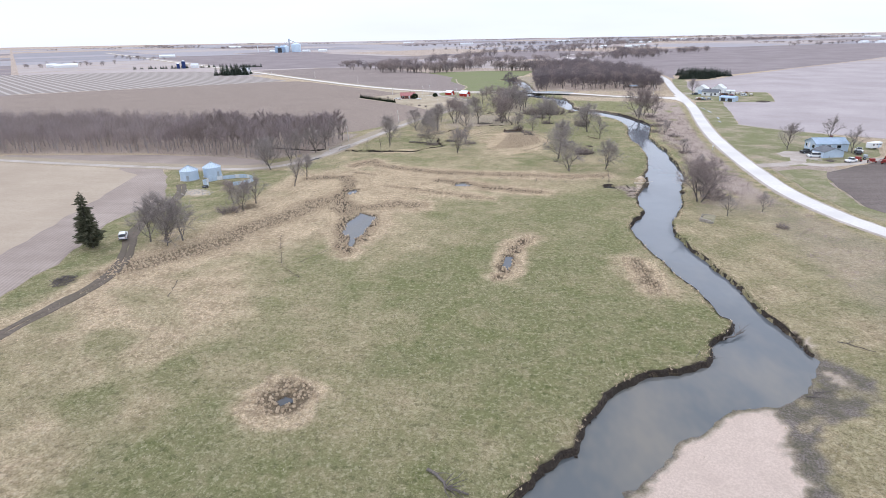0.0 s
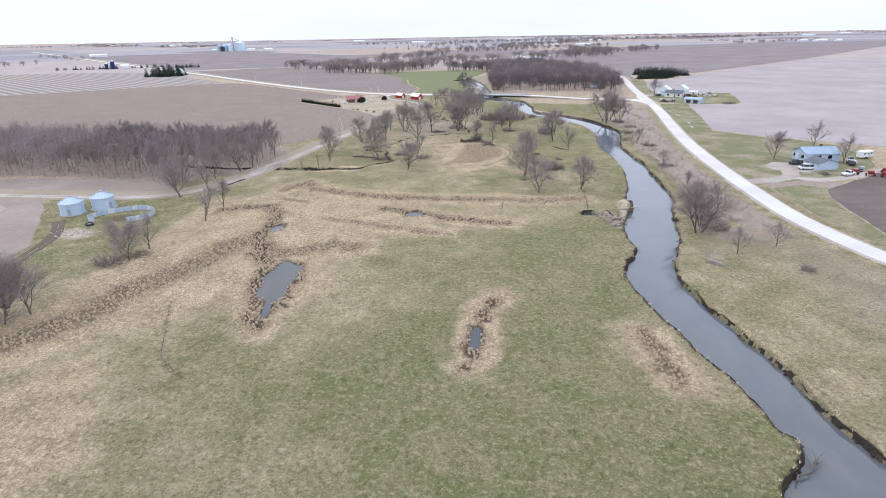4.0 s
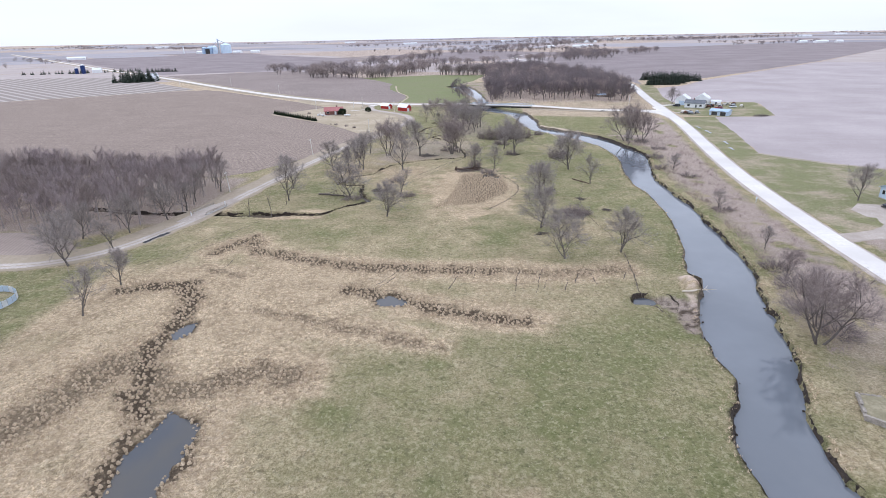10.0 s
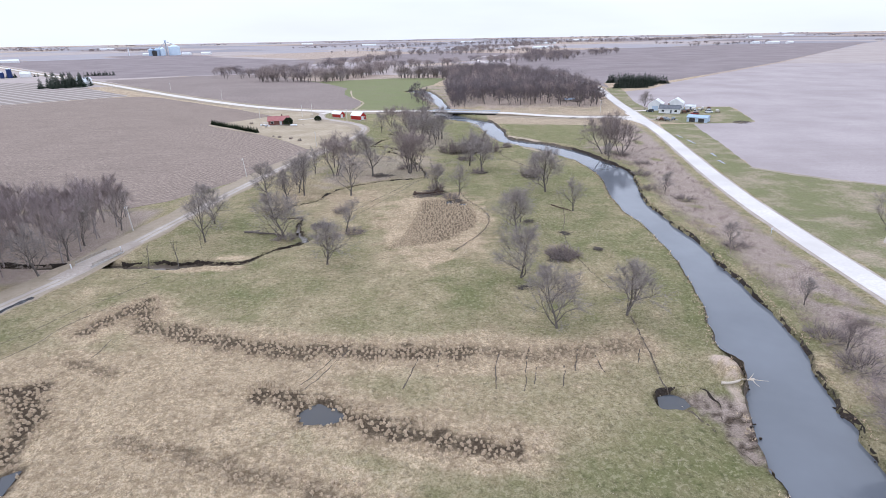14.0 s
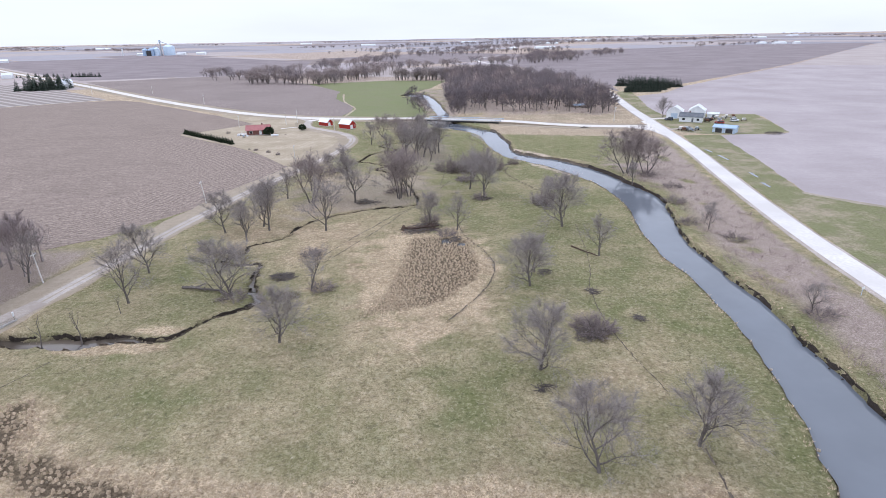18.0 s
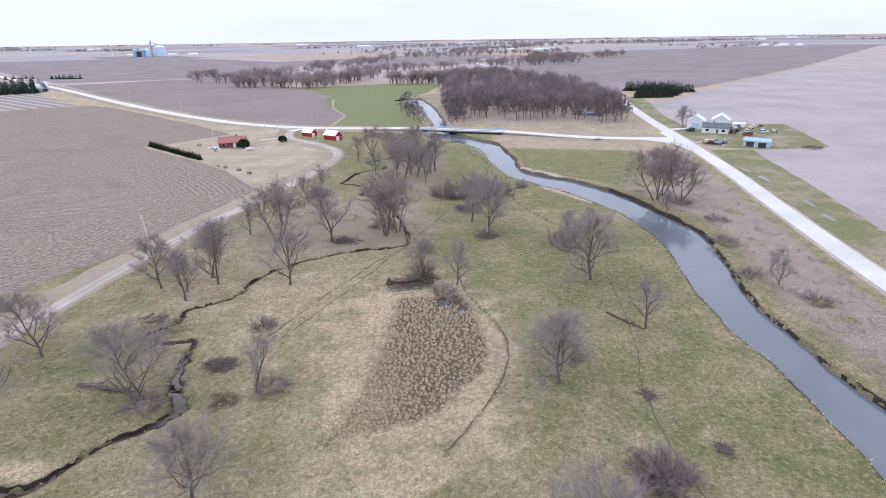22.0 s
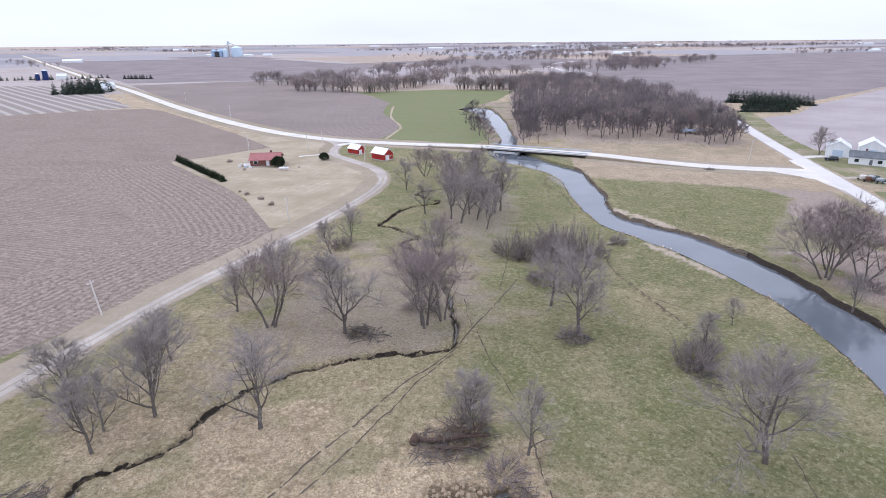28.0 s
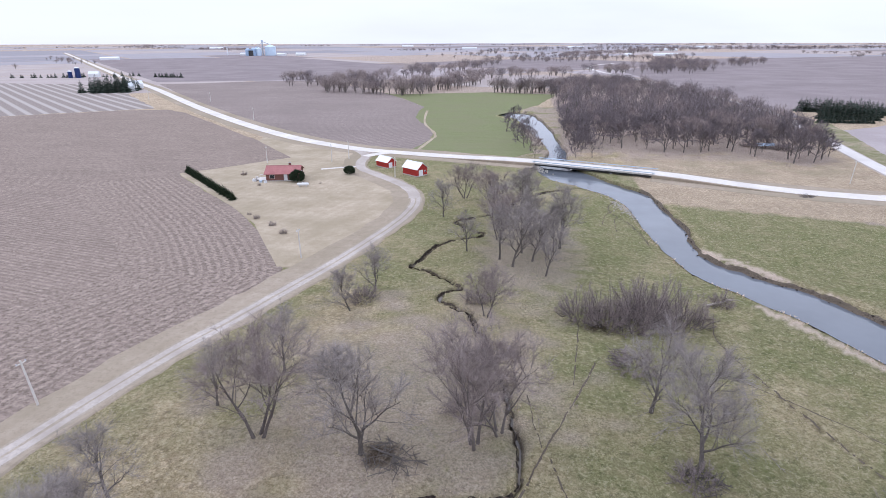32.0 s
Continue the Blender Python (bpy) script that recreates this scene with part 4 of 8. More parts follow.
silt = step01(d_mud + 0.7 * wobble(Q, 5, 27), -0.7, 0.7) * (~wet) * (1 - 0.55 * step01(wobble(Q, 7, 28), 0.2, 0.6) * (x > 37)) * (1 - sand)
silt = np.maximum(silt, low * (1 - step01(ds, 0.5, 1.4)) * (~wet))
sand *= 1 - low * (1 - step01(ds, 0.5, 1.5))
sand = np.maximum(sand, 0.85 * (~wet) * step01(mound, 0.25, 0.6) * step01(wobble(Q, 2.2, 59) + 0.25 * (y - 195), -0.1, 0.35))
lit = np.maximum(lit, 0.95 * slump)
mud = np.maximum(mud, 0.9 * slump * step01(wobble(Q, 2.5, 29), -0.2, 0.4))
for k, v in (("dry", dry), ("mud", mud), ("litter", lit), ("sand", sand), ("silt", silt), ("cut", cut)):
    cover[k][near] = np.clip(v, 0, 1)

for poly, amt in ((WEST_WOOD, 0.95), (NORTH_WOOD, 0.9)):
    dwd = np.where(inside(P, poly), 1, -1) * seg_dist(P, poly + poly[:1])[0] + 1.5 * wobble(P, 9, 54)
    cover["litter"] = np.maximum(cover["litter"], amt * step01(dwd, -3, 2))

land_mesh = bpy.data.meshes.new("ground")
idx = np.arange(NX * NY).reshape(NY, NX)
quads = np.stack([idx[:-1, :-1], idx[:-1, 1:], idx[1:, 1:], idx[1:, :-1]], -1).reshape(-1, 4)
land_mesh.vertices.add(len(P))
land_mesh.vertices.foreach_set("co", np.column_stack([P, Z]).astype(np.float32).ravel())
land_mesh.loops.add(quads.size)
land_mesh.loops.foreach_set("vertex_index", quads.ravel().astype(np.int32))
land_mesh.polygons.add(len(quads))
land_mesh.polygons.foreach_set("loop_start", np.arange(0, quads.size, 4, dtype=np.int32))
land_mesh.update(calc_edges=True)
land_mesh.polygons.foreach_set("use_smooth", np.ones(len(quads), bool))
land_mesh.materials.append(LAND)
for k, v in cover.items():
    a = land_mesh.attributes.new(k, "FLOAT", "POINT")
    a.data.foreach_set("value", v.astype(np.float32))
tagged(new("ground", land_mesh), "rolling cattle pasture of green and dry grass with sedge sloughs", "pasture", "", "structure")

from mathutils import kdtree
near_idx = np.nonzero((P[:, 0] > -130) & (P[:, 0] < 100) & (P[:, 1] > -92) & (P[:, 1] < 520))[0]
tree_of_land = kdtree.KDTree(len(near_idx))
for k in near_idx:
    tree_of_land.insert((P[k, 0], P[k, 1], 0.0), int(k))
tree_of_land.balance()


def ground_z(px, py):
    """The height of the sheet at a place near the walk."""
    if not (-130 < px < 100 and -92 < py < 520):
        return 0.0
    return float(Z[tree_of_land.find((px, py, 0.0))[1]])


# ---------------- water ----------------
def water_ribbon(name, a, b, z, mat, label):
    verts = []
    for p, q in zip(a, b):
        low_z = z - float(creek_low((p[0] + q[0]) / 2)) * (name == "creek")
        verts += [(*p, low_z), (*q, low_z)]
    faces = [(2 * k, 2 * k + 1, 2 * k + 3, 2 * k + 2) for k in range(len(a) - 1)]
    return tagged(link_mesh(name, mesh_from(name, verts, faces, mat)), label, "water", "", "structure")


def resample(pts, n):
    p = np.array(pts)
    s = np.concatenate([[0], np.cumsum(np.hypot(*np.diff(p, axis=0).T))])
    t = np.linspace(0, s[-1], n)
    return [(float(np.interp(v, s, p[:, 0])), float(np.interp(v, s, p[:, 1]))) for v in t]


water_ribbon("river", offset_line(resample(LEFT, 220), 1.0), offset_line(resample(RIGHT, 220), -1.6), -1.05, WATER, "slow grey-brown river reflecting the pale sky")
def creek_edge(sgn):
    """The line just inside the creek's bank."""
    mid = resample(CREEK, 700)
    return [(p[0] + (e[0] - p[0]) * k, p[1] + (e[1] - p[1]) * k) for p, e, k in zip(mid, offset_line(mid, sgn), creek_half(np.array(mid)) + 0.4)]


water_ribbon("creek", creek_edge(1), creek_edge(-1), -0.70, CREEK_WATER, "narrow dark creek winding through the pasture")
for poly in PONDS:
    cx, cy = np.mean(poly, axis=0)
    ring = [(cx + (px - cx) * 1.25, cy + (py - cy) * 1.25, -0.33) for px, py in poly]
    tagged(link_mesh("pond", mesh_from("pond", ring, [tuple(range(len(ring)))], POND)), "still shallow pond among sedge tussocks", "pond", "ponds in the pasture", "structure")

puddle = [(25.8, 187.4), (26.1, 189.8), (28.4, 190.5), (30, 189.6), (30.3, 187.6), (29.2, 186.4), (27.2, 186.4)]
tagged(link_mesh("pond", mesh_from("pond", [(px, py, -0.82) for px, py in puddle], [tuple(range(len(puddle)))], POND)), "murky puddle in the slump hole", "pond", "ponds in the pasture", "structure")

# ---------------- eroded banks ----------------
def scarp(name, line, out, top, foot, z_foot, mat, label, seed, ok, broken=0.0):
    """A bare earth face below the turf: top and foot are offsets from the line, positive away from the water; out is the side of the land."""
    r = np.random.RandomState(seed)
    q = np.array(line)
    n = len(q)
    side = np.array(offset_line(line, out)) - q
    smooth = lambda s, k: np.convolve(r.normal(0, s, n + k - 1), np.ones(k) / k ** 0.5, "valid")
    t0, f0 = top + smooth(0.07, 4), foot + smooth(0.09, 5)
    lip = np.array([ground_z(*p) for p in q + side * 1.6])
    lip = np.convolve(np.pad(lip, 4, "edge"), np.ones(9) / 9, "valid")
    rows = []
    if broken:
        lip = lip - broken * np.clip(0.5 + smooth(1.0, 9), 0, 1)
    for k in range(4):
        u = k / 3
        off = t0 + (f0 - t0) * (u ** 1.3) + (smooth(0.05, 2) if 0 < k < 3 else 0)
        zz = lip + 0.03 + (z_foot - (creek_low(q[:, 0]) if name == "creek_bank" else 0) - lip) * (0.0, 0.12, 0.6, 1.0)[k]
        rows.append(np.column_stack([q + side * off[:, None], zz]))
    verts = np.concatenate(rows).tolist()
    faces = [(k * n + i, k * n + i + 1, (k + 1) * n + i + 1, (k + 1) * n + i) for k in range(3) for i in range(n - 1) if ok(*q[i])]
    used = sorted({v for f in faces for v in f})
    at_new = {v: k for k, v in enumerate(used)}
    me = mesh_from(name, [verts[v] for v in used], [tuple(at_new[v] for v in f) for f in faces], mat)
    return tagged(link_mesh(name, me), label, "river bank", "", "structure")


scarp("left_bank", resample(LEFT, 1500), 1, 0.06, -0.6, -1.3, BANK, "steep eroded bank of dark earth below the pasture turf", 61, lambda px, py: -84 < py < 174)
scarp("left_bank", resample(LEFT, 1500), 1, 0.04, -0.6, -1.3, BANK_E, "low worn bank of brown earth below the pasture turf", 60, lambda px, py: 172 < py < 462)
scarp("right_bank", [p for p in resample(RIGHT, 1500) if p[1] > 84], -1, 0.04, -0.34, -1.3, BANK, "low crumbling bank of dark earth and roots", 62, lambda px, py: 85 < py < 338, 0.3)
scarp("right_bank", [p for p in resample(RIGHT, 1500) if p[1] > 84], -1, 0.7, -0.5, -1.3, BANK, "undercut bank of dark earth on the outer bend", 63, lambda px, py: 336 < py < 372)
scarp("right_bank", [p for p in resample(RIGHT, 1500) if p[1] > 84], -1, 0.45, -0.5, -1.3, BANK_E, "worn bank of grey-brown earth beyond the outer bend", 67, lambda px, py: 370 < py < 462, 0.4)
scarp("slump_face", resample([(25.7, 188.8), (26.2, 190.3), (27.6, 190.9), (29.5, 191.2), (31.7, 191.3), (33.5, 190.3), (34.2, 187.6), (33, 184.2), (32.5, 181)], 70), 1, 0.1, -0.45, -0.95, BANK, "raw dark face of a slump in the turf", 66, lambda px, py: True)
creek_line = resample(CREEK, 1150)
for sgn in (1, -1):
    w = creek_half(np.array(creek_line))
    edge_line = [(p[0] + (e[0] - p[0]) * k, p[1] + (e[1] - p[1]) * k) for p, e, k in zip(creek_line, offset_line(creek_line, sgn), w)]
    scarp("creek_bank", edge_line, sgn, 0.16 if sgn > 0 else 0.05, -0.08, -0.76, BANK if sgn > 0 else BANK_E, "ragged dark earth bank of the creek", 64 + sgn, lambda px, py: px > -128 and py < 456 and abs(py - 245) + abs(px + 86) > 5, 0.45 if sgn > 0 else 0.7)

# ---------------- fields ----------------
patch("field_west", [(-78.5, 322), (-75.5, 338), (-67.5, 358), (-63.6, 369), (-64.5, 378), (-69, 385), (-85, 405), (-101, 421), (-142, 457), (-136, 464), (-112, 493), (-145, 528), (-187, 568),
                     (-248, 625), (-272, 640), (-300, 632), (-359, 590), (-600, 425), (-760, 300), (-430, 296), (-300, 298), (-180, 293), (-126, 288), (-103, 288), (-93, 296), (-85, 310)],
      0.03, F_PLOW, "ploughed brown corn stubble field with faint rows", "field", 0.5, 3)
patch("field_striped", [(-285, 645), (-359, 592), (-610, 430), (-1050, 610), (-830, 790), (-612, 842), (-520, 842), (-440, 800)], 0.035, F_STRIPE, "grey stubble field with pale wind-blown stripes", "field", 1, 4)
patch("field_north", [(-425, 850), (-335, 905), (-272, 925), (-200, 850), (-150, 782), (-118, 730), (-92, 680), (-91, 655), (-86, 620), (-74, 592), (-65, 567), (-62, 545), (-66, 518), (-104, 530),
                      (-135, 550), (-186, 596), (-262, 670), (-330, 745)], 0.04, F_NORTH, "brown stubble field with long mown rows", "field", 0.7, 5)
patch("meadow_north", [(-150, 782), (-118, 730), (-92, 680), (-91, 655), (-86, 620), (-74, 592), (-65, 567), (-62, 545), (-66, 516), (-55, 513), (-20, 506), (-11, 520), (-12, 545), (-18, 580), (-25, 618),
                       (-38, 638), (-10, 700), (6, 786), (-57, 800), (-138, 770)], 0.035, F_GREEN, "bright green spring meadow beside the wood", "meadow", 0.6, 6)
patch("yard_red_house", [(-61, 380), (-66, 379), (-71, 386), (-85, 406.5), (-101, 422), (-143, 459), (-135, 466), (-113, 493), (-146, 529), (-150, 545), (-130, 535), (-100, 514), (-84, 500), (-78, 480), (-66, 462), (-52, 445), (-49, 430), (-50, 415), (-57, 390)],
      0.045, F_LAWN, "pale dormant lawn round the red house", "lawn", 0.3, 7)
patch("field_east", [(153, 603), (139, 540), (134.5, 500), (150, 500), (160, 501), (190, 497), (184, 470), (172, 432), (150, 429), (136, 430), (131, 414), (123.5, 374), (112.6, 326), (126, 310), (150, 293), (240, 240), (420, 180), (900, 330), (1000, 700),
                     (563, 925), (480, 946), (218, 674), (185, 625)], 0.03, F_GREY, "wide bare grey soil field", "field", 1, 8)
patch("yard_east_farm", [(119, 440), (134, 431), (150, 430), (172, 433), (183, 470), (189, 496), (160, 500), (146, 500), (134, 500), (139, 540), (153, 600), (160, 640), (148, 640), (138, 590), (126, 520)], 0.04, F_YARD,
      "rough green farmyard grass", "yard", 0.4, 9, 3.0)
patch("verge_east", [(90, 264), (96, 302), (103, 345), (108, 380), (113, 410), (118, 430), (136, 429.5), (131.5, 413), (124, 373), (113, 326), (126.5, 309.5), (141, 299), (150, 285), (148, 262), (141, 245), (124, 232), (100, 224), (89, 226)], 0.045, F_YARD,
      "patchy green and tan roadside lawn", "lawn", 0.35, 10, 3.0)
patch("field_dark_east", [(101, 193), (105, 212), (117, 221), (138, 237), (190, 240), (260, 190), (150, 110), (112, 140), (98, 170)], 0.05, F_DARK, "dark tilled garden field", "field", 0.5, 11)
patch("verge_southeast", [(90, 190), (91, 215), (100, 219), (108, 216), (101, 200), (97, 172), (108, 142), (150, 95), (143, 92), (104, 140), (92, 165)], 0.052, F_YARD, "mown green roadside verge", "verge", 0.3, 12)
patch("field_pale_west", [(-125, 100), (-131, 150), (-150, 190), (-165, 199), (-230, 207), (-480, 214), (-620, 40), (-300, 0), (-150, 30), (-115, 62)], 0.035, F_PALE, "pale tan harvested stubble field", "field", 0.5, 13)
patch("field_tilled_strip", [(-103, 60), (-106, 80), (-110, 105), (-119, 135), (-118, 158), (-133, 183), (-146, 200), (-165, 202), (-165, 199), (-150, 190), (-139, 150), (-126, 100), (-114, 60)], 0.04, F_STRIP,
      "narrow strip of freshly tilled brown soil in furrows", "field", 0.8, 14)
patch("field_brown_northeast", [(150, 640), (160, 690), (185, 682), (222, 693), (487, 962), (770, 1282), (1304, 1892), (900, 1900), (301, 1640), (110, 1150), (125, 900), (145, 770), (150, 700)], 0.03, F_BROWN, "reddish brown tilled field beyond the highway", "field", 1, 15)
patch("field_tan_east", [(486, 950), (566, 928), (1000, 705), (1600, 1000), (2400, 1900), (1310, 1880), (760, 1270)], 0.032, F_TAN, "pale tan stubble rising to the skyline", "field", 1, 16)
patch("field_west_road", [(-450, 880), (-580, 1010), (-1100, 1540), (-700, 1750), (-250, 1300), (-200, 1000), (-260, 940), (-340, 915)], 0.03, F_BROWN, "brown field behind the creek trees", "field", 1, 17)
patch("field_pale_north", [(-100, 870), (-40, 850), (30, 860), (40, 980), (0, 1060), (-90, 1040), (-130, 960)], 0.036, F_TAN, "pale field behind the trees", "field", 1, 18)

patch("field_tilled_small", [(-104, 209), (-112, 219), (-130, 225), (-165, 226.5), (-240, 221), (-240, 213), (-150, 208), (-120, 206.5)], 0.05, F_STRIP, "small tilled plot below the wood", "field", 0.4, 20)

# headland of the west field, where the rows follow the edge
EDGE = smooth_line([(-110, 283), (-98, 291), (-88, 303), (-78.5, 322), (-75.5, 338), (-67.5, 358), (-63.8, 367), (-63.8, 375), (-69, 385), (-85, 405), (-101, 421), (-141, 456)], 4)
WEST_FIELD = [(-79.5, 322), (-76.3, 338), (-68.3, 358), (-64.2, 368), (-64.3, 375.6), (-69.8, 384.4), (-85.8, 404.4), (-101.6, 420.4), (-141, 455.5), (-210, 420), (-215, 300), (-126, 290), (-104, 290), (-94, 298), (-86, 311)]
hx, hy = np.meshgrid(np.arange(-215, -62, 1.6), np.arange(288, 460, 1.6))
hp = np.stack([hx.ravel(), hy.ravel()], 1)
h_in = inside(hp, WEST_FIELD) & (seg_dist(hp, WEST_FIELD + WEST_FIELD[:1])[0] > 0.3)
h_d = seg_dist(hp, EDGE)[0]
h_ok = (h_in & (h_d < 34)).reshape(hx.shape)
h_id = np.arange(hx.size).reshape(hx.shape)
h_f = [(int(h_id[j, i]), int(h_id[j, i + 1]), int(h_id[j + 1, i + 1]), int(h_id[j + 1, i])) for j in range(hx.shape[0] - 1) for i in range(hx.shape[1] - 1)
       if h_ok[j, i] and h_ok[j, i + 1] and h_ok[j + 1, i] and h_ok[j + 1, i + 1]]
used = sorted({v for f in h_f for v in f})
remap = {v: k for k, v in enumerate(used)}
me = mesh_from("field_headland", [(hp[v, 0], hp[v, 1], 0.045) for v in used], [tuple(remap[v] for v in f) for f in h_f], F_HEAD)
at = me.attributes.new("edge", "FLOAT", "POINT")
at.data.foreach_set("value", np.array([h_d[v] for v in used], np.float32))
tagged(link_mesh("field_headland", me), "ploughed headland with furrows curving along the field edge", "field", "", "structure")

# the plain beyond, quarter sections on a grid turned to the county road
rng = random.Random(5)
plain_mats = [F_BROWN, F_TAN, F_GREY, F_NORTH, F_PALE, F_BROWN, F_TAN, F_GREY]
cs, sn = math.cos(radians(45)), math.sin(radians(45))
for i in range(-16, 17):
    for j in range(-16, 17):
        u, v = i * 400.0, j * 400.0
        cx, cy = (u + 200) * cs - (v + 200) * sn, (u + 200) * sn + (v + 200) * cs
        if cy < -900 or math.hypot(cx, cy) > 4900:
            continue
        if -560 < cx < 470 and -400 < cy < 1080:
            continue
        if rng.random() < 0.12:
            continue
        w, h = (390, 390) if rng.random() < 0.5 else ((390, 190) if rng.random() < 0.5 else (190, 390))
        for a in range(1 if w > 300 else 2):
            for b in range(1 if h > 300 else 2):
                q = [(u + 200 * a, v + 200 * b), (u + 200 * a + w, v + 200 * b), (u + 200 * a + w, v + 200 * b + h), (u + 200 * a, v + 200 * b + h)]
                verts = [(p[0] * cs - p[1] * sn, p[0] * sn + p[1] * cs, 0.012) for p in q]
                # beyond 1700 m mostly the soils with haze in their colour
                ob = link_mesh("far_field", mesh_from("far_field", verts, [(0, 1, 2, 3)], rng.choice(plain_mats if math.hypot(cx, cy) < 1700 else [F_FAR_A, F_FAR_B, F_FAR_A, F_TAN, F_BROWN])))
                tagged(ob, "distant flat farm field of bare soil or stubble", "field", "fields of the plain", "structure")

# ---------------- roads ----------------
strip("highway_shoulder", HIGHWAY, 3.7, 3.7, 0.075, SHOULDER, "gravel shoulders of the paved highway", "road", ragged=0.25)
strip("highway", HIGHWAY, 2.95, 2.95, 0.12, CONCRETE_ROAD, "pale concrete two-lane highway", "road", thick=0.05)
VERGE_W, VERGE_E = [p for p in COUNTY if p[0] <= -9] + [(-9, 495.2)], [(33.5, 481.1)] + [p for p in COUNTY if p[0] >= 34]
for line in (VERGE_W, VERGE_E):
    strip("verge_county", line, 9.5, 9.5, 0.055, F_VERGE, "dry grass verges of the gravel road", "verge", ragged=0.5)
    strip("road_bank", line, 4.6, 4.6, 0.075, F_VERGE, "grassy embankment carrying the gravel road", "verge", thick=1.4, climb=1.0)
ROAD_W = [p for p in COUNTY if p[0] <= -9]
ROAD_E = [p for p in COUNTY if p[0] >= 32]
strip("county_road", ROAD_W + [(-9, 495.2)], 3.5, 3.5, 0.13, GRAVEL, "white limestone gravel county road", "road", thick=0.07, ragged=0.12, climb=1.0)
strip("county_road", [(33.5, 481.1)] + ROAD_E, 3.5, 3.5, 0.13, GRAVEL, "white limestone gravel county road meeting the highway", "road", thick=0.07, ragged=0.12, climb=1.0)
patch("road_junction", [(100, 464), (112, 461.5), (113.5, 478), (116.5, 478), (112, 440), (108.5, 430), (108, 446), (98, 456)], 0.11, GRAVEL, "flared gravel mouth of the county road", "road", 0.2, 19)
strip("lane_verge", LANE, 7.2, 2.8, 0.058, F_VERGE, "dry grass edges of the farm lane", "verge", ragged=0.5)
strip("lane_bed", LANE, 1.9, 1.9, 0.075, LANE_MID, "worn grassy bed of the farm lane", "lane", ragged=0.2)
for off in (0.85, -0.85):
    strip("lane_rut", offset_line(LANE, off), 0.58, 0.58, 0.09, RUT, "pale gravel wheel rut of the farm lane", "lane", ragged=0.12)
strip("lane_fork", smooth_line([(-82, 500), (-79, 505), (-72, 510)], 3), 1.9, 1.9, 0.1, GRAVEL, "gravel fork onto the county road", "lane")
strip("lane_fork", smooth_line([(-47, 438), (-50, 447), (-57, 457), (-68, 468), (-76.5, 477), (-80.5, 488), (-82, 500), (-86, 508), (-94, 517)], 3), 1.9, 1.9, 0.094, RUT, "pale gravel drive past the red barns", "lane", ragged=0.15)
for off in (0.85, -0.85):
    strip("mud_track", offset_line(TRACK, off), 0.6, 0.6, 0.03, MUDTRACK, "muddy wheel track across the grass", "track", ragged=0.2)
strip("house_walk", [(-92, 473.5), (-85, 477.5), (-79.5, 480)], 0.9, 0.9, 0.075, CONCRETE_ROAD, "pale drive up to the red house", "drive", thick=0.03)
DRIVE = smooth_line([(84.5, 223), (89, 224), (96, 226), (104, 231), (107, 238), (109, 246)], 4)
strip("driveway", DRIVE, 2.6, 2.6, 0.09, SHOULDER, "pale gravel driveway of the blue house", "drive", ragged=0.3)
patch("driveway", [(103, 240), (112, 236), (119, 240), (119, 250), (108, 253), (103, 247)], 0.095, SHOULDER, "gravel parking apron of the blue house", "drive", 0.4, 21)
strip("driveway", smooth_line([(103, 229), (113, 226), (125, 231), (140, 240)], 4), 1.8, 1.8, 0.085, RUT, "worn dirt loop beside the blue house", "drive", ragged=0.4)
strip("farm_drive", smooth_line([(119, 483), (125, 486), (132, 487), (140, 486)], 4), 1.8, 1.8, 0.085, GRAVEL, "gravel drive of the white farm", "drive", ragged=0.3)
strip("farm_drive", smooth_line([(115, 447), (122, 449), (134, 447)], 4), 1.5, 1.5, 0.085, SHOULDER, "faint gravel drive of the white farm", "drive", ragged=0.3)
strip("field_track", smooth_line([(112.5, 326), (126, 309.8), (150, 292.5), (190, 268)], 4), 1.0, 1.0, 0.07, LANE_MID, "dry track at the field corner", "track", ragged=0.6)

strip("field_edge", smooth_line([(-85.5, 659), (-76.4, 603), (-62.5, 561.4), (-61.6, 543.4), (-63, 518)], 5), 0.7, 0.7, 0.075, F_LAWN, "pale grass path between stubble and meadow", "verge", ragged=0.25)

strip("lane_puddle", smooth_line([(-91.6, 218), (-90.2, 222.4), (-88.9, 226)], 5), 0.55, 0.55, 0.1, POND, "long muddy puddle beside the lane ruts", "puddle", ragged=0.25)

# ---------------- trodden cow paths ----------------
def trodden(line, width, seed):
    r = random.Random(seed)
    pts = resample(line, int(sum(math.hypot(b[0] - a[0], b[1] - a[1]) for a, b in zip(line, line[1:])) / 0.7) + 2)
    verts, faces = [], []
    off = 0.0
    for k, (q, w) in enumerate(zip(pts, offset_line(pts, 1.0))):
        nx, ny = w[0] - q[0], w[1] - q[1]
        off = 0.85 * off + r.gauss(0, 0.07)
        half = width * r.uniform(0.25, 0.75)
        for sgn in (1, -1):
            x2, y2 = q[0] + nx * (off + sgn * half), q[1] + ny * (off + sgn * half)
            verts.append((x2, y2, ground_z(x2, y2) + 0.03))
    faces = [(2 * k, 2 * k + 1, 2 * k + 3, 2 * k + 2) for k in range(len(pts) - 1) if r.random() > 0.06]
    ob = link_mesh("cow_path", mesh_from("cow_path", verts, faces, MUDTRACK))
    return tagged(ob, "narrow trodden cattle path of bare dark soil", "path", "cattle paths", "structure")


